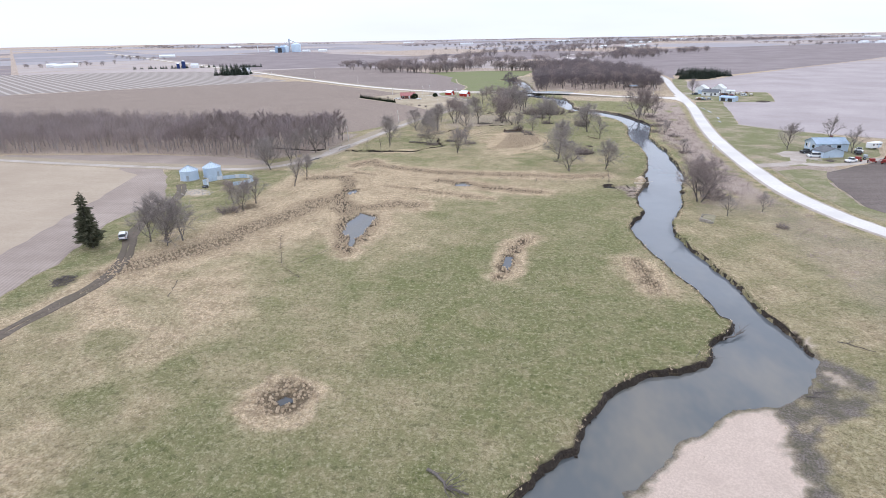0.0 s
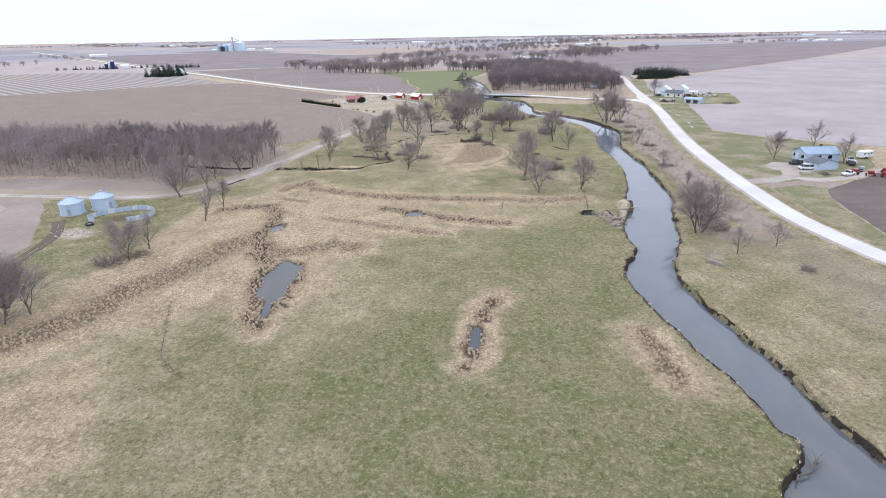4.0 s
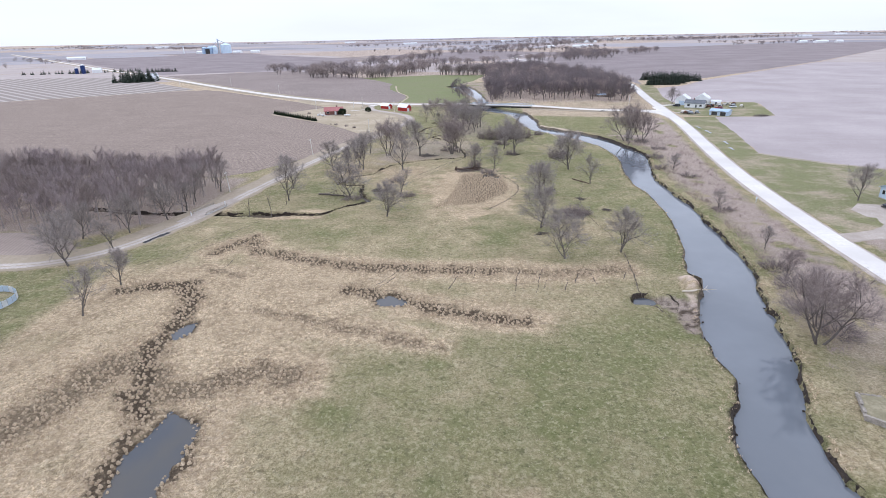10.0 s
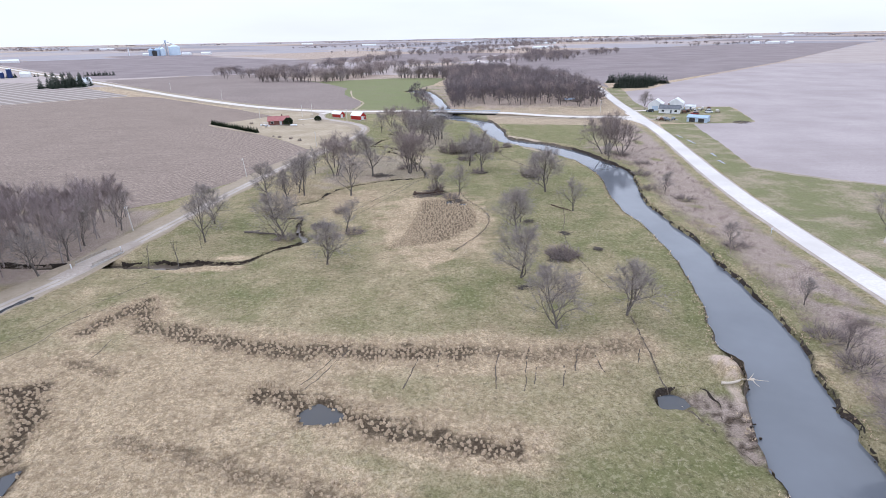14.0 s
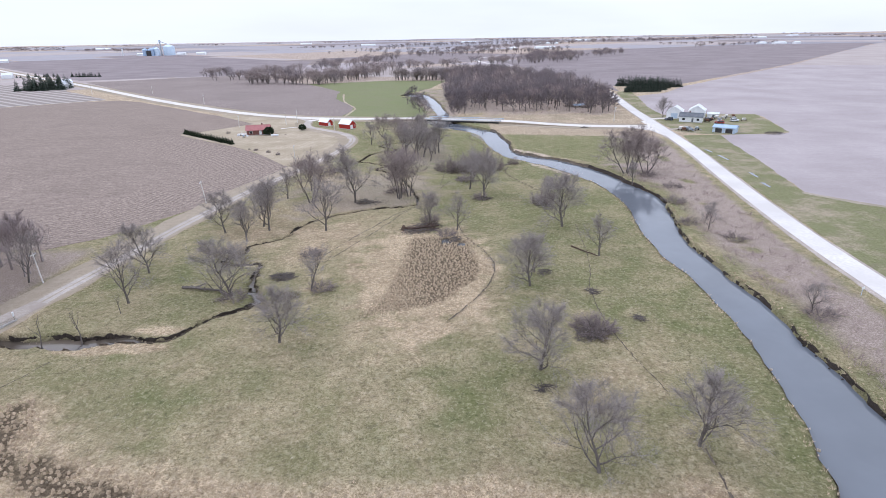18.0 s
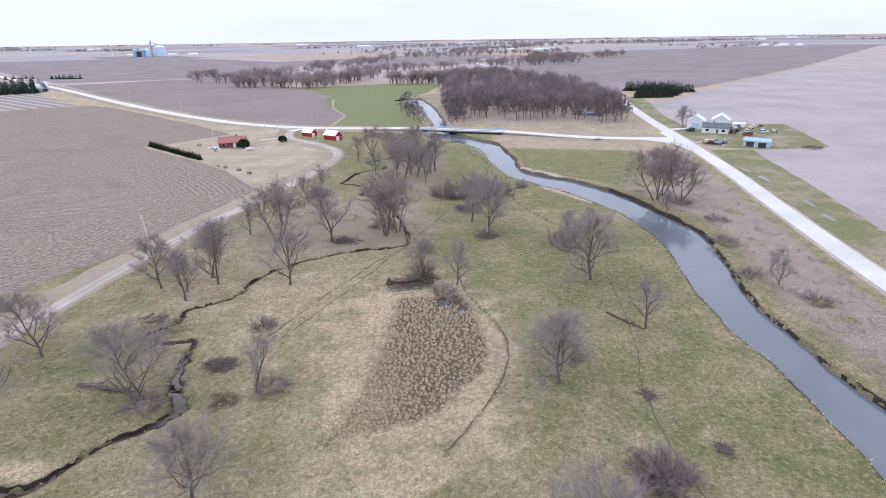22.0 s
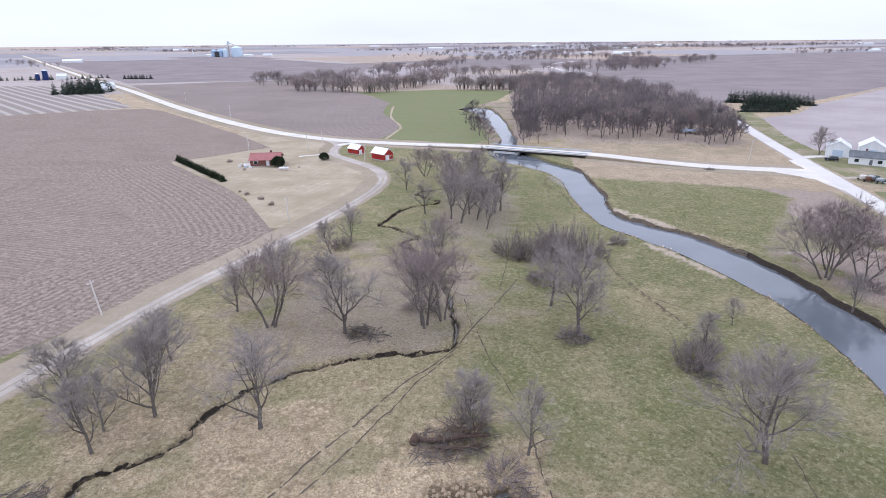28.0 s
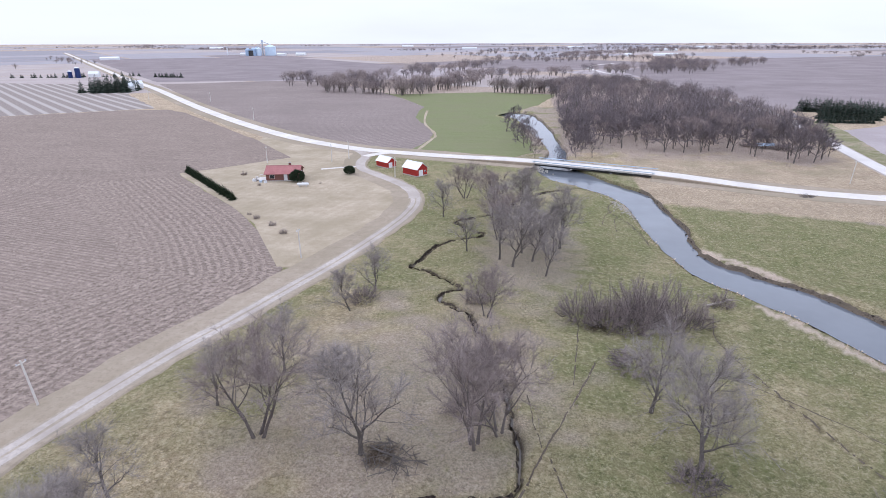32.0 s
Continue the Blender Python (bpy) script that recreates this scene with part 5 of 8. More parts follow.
for k, c in enumerate(COWPATHS):
    trodden(c, 0.15 if k in (2, 5) else 0.24, k)
trodden(smooth_line([(-30, 276), (-24, 289), (-17.2, 304), (-15.3, 309.4), (-12.6, 314.8), (-9.9, 320.2)], 4), 0.2, 21)
for k, line in enumerate(([(-86, 202.9), (-82.6, 206.9), (-79.6, 212.5), (-75.6, 221.3), (-70.6, 228.4), (-67.4, 235.8)], [(-78.9, 201.6), (-75.6, 207.7), (-74.2, 214.7), (-68.3, 223.8)], [(-64.3, 200.8), (-63.1, 203.4), (-63, 208.3)], [(9.9, 203.4), (8.6, 197.5), (7.0, 191.0)], [(4.5, 201.2), (3.3, 196.4), (3.1, 191.6)], [(14.6, 198.1), (13.2, 192.0)], [(17.6, 202.1), (15.7, 195.9)], [(20.0, 200.2), (20.1, 195.3)], [(9.9, 197.0), (8.9, 191.9)], [(-5.2, 202.4), (-5.9, 197.1)], [(-8.7, 200.8), (-11.0, 192.1)], [(-19.9, 204.6), (-25.4, 192.6)], [(-21.1, 204.3), (-26.3, 193.6)], [(27.6, 201.7), (26.3, 197.7)],
                          [(40, 333), (30, 341), (20, 350)], [(-7.2, 328.4), (-8.3, 333.6), (-9.9, 340.4)], [(-6.4, 327.2), (-4.3, 319.5), (-1.7, 313.2), (0.5, 306.9)], [(-2.8, 343.2), (-1.7, 355.5), (-0.7, 365.5)], [(22, 444), (12, 432), (9, 420)], [(24, 441), (14, 429), (12, 415)], [(-46, 132), (-48, 122), (-52, 112)], [(-75, 100), (-72, 92)])):
    trodden(smooth_line(line, 4), 0.17, 30 + k)

for line in ([(112.9, 395), (113, 389)], [(112.9, 383), (112.5, 374)], [(110, 353), (109, 346)], [(106.6, 339), (106, 333)]):
    strip("ditch_puddle", smooth_line(line, 4), 0.5, 0.5, 0.07, WATER, "shallow rain puddle in the road ditch", "puddle", ragged=0.25)

# ================= trees =================
def tube_into(V, F, pts, radii, sides):
    base = len(V)
    n = len(pts)
    for k in range(n):
        a, b = pts[max(k - 1, 0)], pts[min(k + 1, n - 1)]
        t = (b - a).normalized()
        u = t.cross(Vector((0.31, 0.17, 0.93)))
        u = u.normalized() if u.length > 1e-6 else Vector((1, 0, 0))
        w = t.cross(u)
        for j in range(sides):
            c = 2 * math.pi * j / sides
            V.append(pts[k] + (u * math.cos(c) + w * math.sin(c)) * radii[k])
    for k in range(n - 1):
        for j in range(sides):
            a0, a1 = base + k * sides + j, base + k * sides + (j + 1) % sides
            F.append((a0, a1, a1 + sides, a0 + sides))


def bend(rng, start, way, length, steps, wander, lift):
    pts, p, w = [start.copy()], start.copy(), way.normalized()
    for _ in range(steps):
        w = (w + Vector((rng.gauss(0, wander), rng.gauss(0, wander), rng.gauss(0, wander) + lift))).normalized()
        p = p + w * (length / steps)
        pts.append(p.copy())
    return pts


def twig_into(V, F, rng, p, way, length, width, up=0.15):
    w = (way.normalized() + Vector((rng.gauss(0, 0.5), rng.gauss(0, 0.5), rng.gauss(up, 0.4)))).normalized()
    s = w.cross(Vector((rng.gauss(0, 1), rng.gauss(0, 1), rng.gauss(0, 1)))).normalized() * width
    b = len(V)
    V += [p - s, p + s, p + w * length]
    F.append((b, b + 1, b + 2))


def limb_pieces(rng, start, way, length, radius, V, F, TV, TF, branches, subs, twigs, twig_len, twig_w, lift=0.10, sides=5, low=False, up=0.15):
    pts = bend(rng, start, way, length, 6, 0.15, lift)
    if low:
        tube_into(V, F, [pts[0], pts[3], pts[6]], [radius, radius * 0.6, radius * 0.15], 3)
    else:
        tube_into(V, F, pts, [radius * (1 - 0.85 * k / 6) for k in range(7)], sides)
    for b in range(branches):
        t = 0.18 + 0.82 * (b + rng.random()) / branches
        k = min(int(t * 6), 5)
        p = pts[k].lerp(pts[k + 1], t * 6 - k)
        along = (pts[k + 1] - pts[k]).normalized()
        side = along.cross(Vector((rng.gauss(0, 1), rng.gauss(0, 1), rng.gauss(0, 1)))).normalized()
        way2 = along * 0.75 + side * 0.8 + Vector((0, 0, 0.1))
        l2 = length * rng.uniform(0.36, 0.66) * (1.25 - 0.6 * t)
        r2 = radius * 0.5 * (1 - 0.6 * t)
        p2 = bend(rng, p, way2, l2, 3, 0.22, 0.06)
        if not low:
            tube_into(V, F, p2, [r2, r2 * 0.75, r2 * 0.5, r2 * 0.2], 3)
        for s in range(subs):
            q = p2[rng.randint(1, 3)]
            way3 = (p2[-1] - p2[0]).normalized() + Vector((rng.gauss(0, 0.75), rng.gauss(0, 0.75), rng.gauss(0.1, 0.5)))
            p3 = q + way3.normalized() * l2 * rng.uniform(0.4, 0.85)
            tube_into(V, F, [q, p3], [r2 * 0.34, r2 * 0.08], 3)
            for _ in range(twigs):
                twig_into(TV, TF, rng, q.lerp(p3, rng.uniform(0.1, 1)), way3, twig_len * rng.uniform(0.5, 1.3), twig_w, up)
        for _ in range(twigs):
            twig_into(TV, TF, rng, p2[0].lerp(p2[3], rng.uniform(0.25, 1)), way2, twig_len * rng.uniform(0.5, 1.3), twig_w, up)


def bare_tree(name, seed, height, stems, spread, limbs, branches, subs, twigs, bark, twig, twig_len=1.0, twig_w=0.02, lift=0.1, label="", category="tree", low=False, slim=1.0, fork=0.2, leader=0.74, up=0.15):
    """A leafless tree: a trunk that forks low, limbs with their branches, and an oval crown of twigs."""
    rng = random.Random(seed)
    ob = thing(name, 0, 0, -200, 0, label, category)
    TV, TF = [], []
    for s in range(stems):
        a = 2 * math.pi * s / stems + rng.random()
        lean = 0.0 if stems == 1 else spread * 0.5
        V, F = [], []
        r0 = height * (0.0155 if stems == 1 else 0.011) * slim
        trunk_len = height * leader * rng.uniform(0.92, 1.06) * (1 if stems == 1 else 0.95)
        pts = bend(rng, Vector((0.3 * math.cos(a) * (stems > 1), 0.3 * math.sin(a) * (stems > 1), -0.3)), Vector((math.cos(a) * lean + rng.gauss(0, 0.08), math.sin(a) * lean + rng.gauss(0, 0.08), 1)), trunk_len, 6, 0.09, 0.05)
        if low:
            tube_into(V, F, [pts[0], pts[3], pts[6]], [r0 * 1.3, r0 * 0.8, r0 * 0.25], 4)
        else:
            tube_into(V, F, pts, [r0 * 1.5, r0 * 1.05, r0 * 0.88, r0 * 0.7, r0 * 0.52, r0 * 0.36, r0 * 0.2], 7)
        link_mesh("trunk", mesh_from("trunk", V, F, bark), ob)
        for k in range(limbs):
            u = (k + 0.6 * rng.random()) / limbs
            t = fork + (0.98 - fork) * u
            j = min(int(t * 6), 5)
            p = pts[j].lerp(pts[j + 1], t * 6 - j)
            c = a + 2.4 * k + rng.gauss(0, 0.4)
            out = spread * (1.0 - 0.45 * u) * rng.uniform(0.75, 1.2)
            way = Vector((math.cos(c) * out, math.sin(c) * out, 0.72 + 0.25 * u + rng.gauss(0, 0.12)))
            V, F = [], []
            limb_pieces(rng, p, way, height * (0.52 - 0.27 * u) * rng.uniform(0.85, 1.12), r0 * (0.68 - 0.4 * u), V, F, TV, TF, branches, subs, twigs, twig_len * (1 - 0.2 * u), twig_w, lift, 4, low, up)
            link_mesh("limb", mesh_from("limb", V, F, bark), ob)
    link_mesh("crown", mesh_from("crown", TV, TF, twig), ob, "haze of fine bare twigs")
    grow = height / sorted(v.z for v in TV)[-max(1, len(TV) // 400)]
    for c in ob.children:
        c.data.transform(Matrix.Scale(grow, 4))
    return ob


def haze_tree(name, seed, radius, twigs, twig_len, twig_w, bark, twig, label, bole=0.25):
    """A far leafless tree, 10 m tall: a trunk, a few limbs and an egg-shaped crown of fine upright twigs."""
    rng = random.Random(seed)
    ob = thing(name, 0, 0, -200, 0, label, "tree")
    V, F, TV, TF = [], [], [], []
    top = Vector((rng.gauss(0, 0.4), rng.gauss(0, 0.4), 8.5))
    tube_into(V, F, [Vector((0, 0, -0.3)), Vector((0, 0, 3)), top], [0.2, 0.13, 0.03], 4)
    for k in range(6):
        c = 2.4 * k + rng.random()
        tip = Vector((math.cos(c) * radius * 0.6, math.sin(c) * radius * 0.6, rng.uniform(5.0, 8.5)))
        tube_into(V, F, [Vector((0, 0, 10 * bole + 0.4 * k)), tip], [0.09, 0.02], 3)
    link_mesh("trunk", mesh_from("trunk", V, F, bark), ob)
    lobes = [(Vector((math.cos(1.9 * k) * radius * 0.45, math.sin(1.9 * k) * radius * 0.45, rng.uniform(4.0, 7.2))), rng.uniform(0.5, 0.72)) for k in range(6)]
    for k in range(twigs):
        c, s = rng.choice(lobes)
        d = Vector((rng.gauss(0, 1), rng.gauss(0, 1), rng.gauss(0, 1))).normalized() * rng.random() ** 0.45
        p = c + Vector((d.x * radius * s, d.y * radius * s, d.z * 3.6 * s))
        p.z = max(p.z, 10 * bole)
        twig_into(TV, TF, rng, p, Vector((p.x * 0.12, p.y * 0.12, 0.9)), twig_len * rng.uniform(0.5, 1.2), twig_w, 0.4)
    link_mesh("crown", mesh_from("crown", TV, TF, twig), ob)
    return ob


def shrub(name, seed, height, radius, stems, twigs, twig, twig_w=0.018, label="", stem=None):
    """A thicket: many thin stems from one root with twigs all over."""
    rng = random.Random(seed)
    ob = thing(name, 0, 0, -200, 0, label, "shrub")
    V, F, TV, TF = [], [], [], []
    for _ in range(stems):
        c, r = rng.random() * 6.283, radius * math.sqrt(rng.random())
        p0 = Vector((math.cos(c) * r * 0.6, math.sin(c) * r * 0.6, -0.1))
        way = Vector((math.cos(c) * r / height * 2.2 + rng.gauss(0, 0.35), math.sin(c) * r / height * 2.2 + rng.gauss(0, 0.35), 0.8))
        pts = bend(rng, p0, way, height * rng.uniform(0.4, 0.88) * (1 - 0.25 * r / radius), 4, 0.30, 0.05)
        r0 = rng.uniform(0.025, 0.06)
        tube_into(V, F, [pts[0], pts[2], pts[4]], [r0, r0 * 0.7, r0 * 0.15], 3)
        for _ in range(twigs):
            k = rng.randint(1, 3)
            twig_into(TV, TF, rng, pts[k].lerp(pts[k + 1], rng.random()), way + Vector((rng.gauss(0, 1.0), rng.gauss(0, 1.0), rng.gauss(0, 0.6))), rng.uniform(0.4, 1.1) * height * (0.17 if twigs > 50 else 0.26), twig_w)
    link_mesh("stem", mesh_from("stem", V, F, stem or BARK_D), ob)
    link_mesh("crown", mesh_from("crown", TV, TF, twig), ob)
    return ob


def conifer(name, seed, height, radius, tiers, sprays, label, category="tree", ragged=0.35, needle=None, twigs=2):
    """An evergreen: trunk and drooping needle sprays in tiers."""
    rng = random.Random(seed)
    ob = thing(name, 0, 0, -200, 0, label, category)
    V, F = [], []
    tube_into(V, F, [Vector((0, 0, -0.2)), Vector((0, 0, height * 0.5)), Vector((0, 0, height))], [height * 0.018, height * 0.012, 0.02], 6)
    link_mesh("trunk", mesh_from("trunk", V, F, BARK_D), ob)
    V, F = [], []
    for k in range(tiers):
        t = k / (tiers - 1)
        zc = height * (0.06 + 0.93 * t)
        r = radius * (1 - t) ** (0.8 if twigs < 5 else 0.55) * (1 if twigs < 5 or t > 0.12 else 0.6) * rng.uniform(1 - ragged, 1 + ragged * 0.3) + 0.12
        n = max(4, int(sprays * (1 - 0.75 * t)))
        for j in range(n):
            c = 6.283 * (j + rng.random()) / n
            rr = r * rng.uniform(0.6, 1.08)
            tip = Vector((math.cos(c) * rr, math.sin(c) * rr, zc - rr * rng.uniform(0.1, 0.4)))
            root = Vector((0, 0, zc + 0.1))
            side = Vector((-math.sin(c), math.cos(c), 0)) * rr * (rng.uniform(0.16, 0.30) if twigs < 5 else rng.uniform(0.05, 0.12))
            mid = root.lerp(tip, 0.6)
            up = Vector((0, 0, rr * 0.10))
            b = len(V)
            V += [root, mid + side + up * rng.random(), tip, mid - side + up * rng.random(), mid - Vector((0, 0, rr * 0.22))]
            F += [(b, b + 1, b + 4), (b + 1, b + 2, b + 4), (b, b + 4, b + 3), (b + 3, b + 4, b + 2)]
            for _ in range(twigs):
                q = root.lerp(tip, rng.uniform(0.4, 1.0)) + side * rng.uniform(-1, 1)
                twig_into(V, F, rng, q, tip - root, rr * 0.35, rr * 0.07)
    link_mesh("crown", mesh_from("crown", V, F, needle or NEEDLE), ob, "dark green needled boughs")
    return ob


def place(ob, x, y, scale, turn, z=-0.1, squash=1.0):
    return copy_thing(ob, pose(x, y, z, 0, 0, turn) @ Matrix.Diagonal((scale * squash, scale * squash, scale, 1)))


rng = random.Random(11)
# templates, 10 m tall
BROAD = [bare_tree("tree", 20 + k, 10, 1, 0.76, 10, 7, 3, 24, BARK, TWIG, 1.45, 0.0090, 0.07, "leafless broad-crowned grey tree standing in the pasture", fork=0.13) for k in range(5)]
ROUND = [bare_tree("tree", 30 + k, 10, 1, 1.05, 12, 7, 3, 22, BARK, TWIG, 1.35, 0.0086, 0.03, "round leafless grey tree branching close to the ground", fork=0.06, leader=0.66) for k in range(3)]
SPARSE = [bare_tree("tree", 40 + k, 10, 1, 0.54, 9, 6, 3, 20, BARK, TWIG, 1.3, 0.0086, 0.09, "thin leafless grey tree with sparse twigs", fork=0.17) for k in range(4)]
MULTI = [bare_tree("tree", 60 + k, 10, 3, 0.72, 5, 6, 3, 22, BARK_D, TWIG_R, 1.45, 0.0090, 0.08, "many-stemmed leafless tree with reddish twigs", fork=0.22) for k in range(3)]
DEAD = [bare_tree("dead_tree", 80 + k, 10, 1, 0.5, 4, 2, 1, 1, BARK_D, TWIG, 0.7, 0.02, 0.12, "broken dead tree trunk standing at the creek", fork=0.4) for k in range(2)]
THICKET = [shrub("shrub", 90 + k, 4, 3.0, 70, 80, TWIG_R, 0.0085, "dense leafless grey-red thicket") for k in range(3)]
SPRUCE = [conifer("conifer", 100, 10, 2.3, 40, 26, "tall olive-green spruce beside the field track", ragged=0.5, needle=NEEDLE_L, twigs=9)]

TREES = [  # place, height, kind
    ((-92.8, 122.4), 13.5, "R"), ((-96.5, 121.5), 11, "B"), ((-88.6, 123.5), 11.5, "B"), ((-90.5, 119.5), 9, "B"), ((-105.8, 136.1), 10, "S"), ((-85.4, 150), 9.6, "B"), ((-92, 157), 8, "M"), ((-85, 157.6), 10, "S"), ((-81, 179), 11, "S"), ((-82, 193), 9, "B"), ((-101, 203), 12.5, "B"), ((-106, 210), 12, "B"), ((-97, 214), 9, "S"), ((-95, 237), 12.5, "B"), ((-96, 256), 12.5, "B"), ((-100, 226), 12, "B"), ((-110, 221), 11, "B"), ((-94, 246), 11, "S"), ((-93, 268), 11, "S"),
    ((52.3, 172.5), 15, "M"), ((55, 178), 11, "M"), ((67, 163), 6.5, "S"), ((15.6, 209.3), 12.5, "R"), ((29.4, 213.4), 12, "R"), ((12.3, 231), 13.3, "R"), ((-31.1, 240.7), 11.6, "R"),
    ((132.8, 250.8), 12, "S"), ((138, 281), 12, "S"), ((110, 256), 12, "B"), ((65.9, 248.3), 6.5, "S"), ((-65.5, 257), 14.5, "S"), ((-45.8, 259.4), 13, "R"), ((-29.9, 261), 10, "S"), ((15.5, 261.5), 12, "R"),
    ((17.5, 268.3), 9.3, "S"), ((-68.7, 272), 12.6, "B"), ((34.2, 277.3), 11, "S"), ((-53.2, 292), 11.5, "S"), ((-54.5, 296), 10, "S"), ((67.6, 293.8), 7.4, "S"), ((1.5, 297), 11, "S"), ((-60.7, 298), 12, "B"),
    ((-49.4, 299.5), 15, "B"), ((-52, 303), 13, "S"), ((30, 298.4), 15.5, "R"), ((-33.9, 298.6), 15.0, "S"), ((-6, 300), 10.5, "B"), ((-29.5, 324.5), 16.5, "B"), ((-43.4, 325.3), 16.5, "M"),
    ((11.3, 328.4), 15.8, "B"), ((-15.7, 328), 17.5, "M"), ((-13.0, 331), 14.5, "M"), ((-52.2, 330.5), 10.5, "S"), ((38.8, 333.4), 6.2, "S"), ((30.5, 322), 8.5, "S"), ((7.3, 338.6), 15, "S"), ((63, 341), 8, "S"), ((72.6, 355), 15, "M"), ((65.7, 356), 18.5, "M"),
    ((69, 361), 15, "M"), ((-42.9, 361), 9.2, "B"), ((-17.5, 362.6), 10.5, "M"), ((-40.6, 369.8), 10.5, "S"), ((-13.8, 387.3), 15, "S"), ((-9.5, 391), 13.5, "S"), ((-17, 391), 14, "S"), ((-6.5, 383), 11, "S"), ((-12, 396), 14, "S"), ((-4.6, 397.5), 12.5, "S"), ((-3.1, 400), 16.5, "S"), ((-6.6, 398), 11, "S"),
    ((-10, 412), 13, "B"), ((-18, 404), 14, "M"), ((-20, 421), 12, "B"), ((-12, 442), 12, "B"), ((-22, 434), 12.5, "M"), ((-35, 421), 11.7, "S"), ((-13.1, 430), 13.3, "B"), ((-31.4, 441.5), 12.2, "M"), ((130, 489), 12.5, "B"),
    ((-46.5, 340), 12, "S"), ((-55, 313), 11, "S"), ((70, 301), 6, "S"), ((-25, 395), 11, "S"), ((56, 158), 7, "S"), ((64, 216), 6, "S"), ((61, 200), 7, "M"), ((95, 548), 12, "M"), ((104, 553), 11, "B"),
]
kinds = {"R": ROUND, "B": BROAD, "S": SPARSE, "M": MULTI}
for (px, py), h, kind in TREES:
    place(rng.choice(kinds[kind]), px, py, h / 10.0, rng.uniform(0, 360), -0.1, rng.uniform(0.92, 1.12))
for (px, py), h in (((-66.2, 242.3), 8.5), ((-72.5, 241.2), 6.5), ((-64.8, 252.6), 5.8)):
    place(rng.choice(DEAD), px, py, h / 10.0, rng.uniform(0, 360), -0.6, 0.9)
for px, py, h, r in ((23.7, 242.3, 5.2, 1.3), (22.6, 243.2, 4.4, 1.0), (25.2, 242.9, 4.0, 0.9), (28, 319.5, 7.5, 1.25), (31, 324, 5, 1.0), (-0.5, 365.5, 9.5, 1.5), (4, 363.5, 10.5, 1.5), (8.5, 363, 12.5, 1.7), (13, 364.5, 13, 1.7), (17.5, 365, 12.5, 1.6), (10.5, 368, 12.5, 1.6), (7, 349.5, 4.4, 1.3), (-34, 280, 4.3, 0.8),
                     (-5.9, 304, 5.5, 1.0), (-1.5, 293.5, 3.2, 1.0), (9.8, 326, 4, 0.9), (-28, 262, 3, 1.0), (-89, 148, 4.5, 1.2), (-17, 335, 5.5, 1.2), (-42, 366, 5, 1.1), (-20, 369, 5, 1.0),
                     (88, 548, 5, 1.4), (99, 541, 6, 1.5), (-45, 258, 3.2, 1.0), (26.5, 374, 4.8, 0.8), (60.5, 204, 3.6, 1.2), (60, 195, 4.2, 1.3), (58.5, 184, 4.5, 1.4), (57.5, 176, 4.0, 1.3), (66.5, 246.5, 3.0, 1.0), (70.5, 286, 3.4, 1.0), (64.5, 299, 3.0, 1.0), (75, 336, 3.2, 1.1), (68.5, 319, 3.4, 1.2), (72, 352, 3.6, 1.2)):
    place(rng.choice(THICKET), px, py, h / 4.0, rng.uniform(0, 360), -0.1, r * 4.0 / h)
place(SPRUCE[0], -108.8, 116, 1.5, 20)
tagged(place(THICKET[0], 66.9, 148.9, 0.7, 80, -0.1, 0.75), "low brown bush on the river bank", "shrub")

# --- the woods: one thing per tree near by, the rest joined
WOOD = [bare_tree("tree", 120 + k, 10, 1, 0.40, 7, 4, 1, 36, BARK_W, (TWIG_W, TWIG_R, TWIG_W, TWIG_R)[k], 1.35, 0.0150, 0.22, "slender leafless tree at the edge of the wood", slim=0.75, low=True, fork=0.3, leader=0.8, up=0.9) for k in range(4)]


def fill(poly, spacing, seed):
    r = random.Random(seed)
    x0, x1 = min(p[0] for p in poly), max(p[0] for p in poly)
    y0, y1 = min(p[1] for p in poly), max(p[1] for p in poly)
    out = []
    yy = y0
    while yy < y1:
        xx = x0
        while xx < x1:
            out.append((xx + r.uniform(-0.45, 0.45) * spacing, yy + r.uniform(-0.45, 0.45) * spacing))
            xx += spacing
        yy += spacing
    a = np.array(out)
    return [tuple(p) for p in a[inside(a, poly)]]


def thing_arrays(ob):
    """The meshes of a thing by material, as arrays."""
    out = []
    for c in ob.children:
        me = c.data
        v = np.empty(len(me.vertices) * 3, np.float32)
        me.vertices.foreach_get("co", v)
        fs = [tuple(p.vertices) for p in me.polygons]
        out.append((me.materials[0], v.reshape(-1, 3), fs))
    return out


def joined(name, templates, places, label, category, seed=1):
    """Many far plants in one object per material group, under one thing."""
    r = random.Random(seed)
    arrays = [thing_arrays(t) for t in templates]
    by = {}
    for px, py, s, sq in places:
        arr = r.choice(arrays)
        c, d = math.cos(r.random() * 6.283), 0
        a = r.random() * 6.283
        c, d = math.cos(a), math.sin(a)
        for mat, v, fs in arr:
            V, F, n = by.setdefault(mat.name, [[], [], 0])
            w = np.column_stack([(v[:, 0] * c - v[:, 1] * d) * s * sq + px, (v[:, 0] * d + v[:, 1] * c) * s * sq + py, v[:, 2] * s - 0.1])
            V.append(w)
            F += [tuple(i + n for i in f) for f in fs]
            by[mat.name][2] = n + len(v)
    top = thing(name, 0, 0, 0, 0, label, category, "", "stuff")
    for mat_name, (V, F, n) in by.items():
        pname = "twigs" if "twig" in mat_name else ("crown" if "needle" in mat_name else "trunks")
        tagged(link_mesh(pname, mesh_from(pname, np.concatenate(V).tolist(), F, bpy.data.materials[mat_name]), top), kind="stuff")
    return top


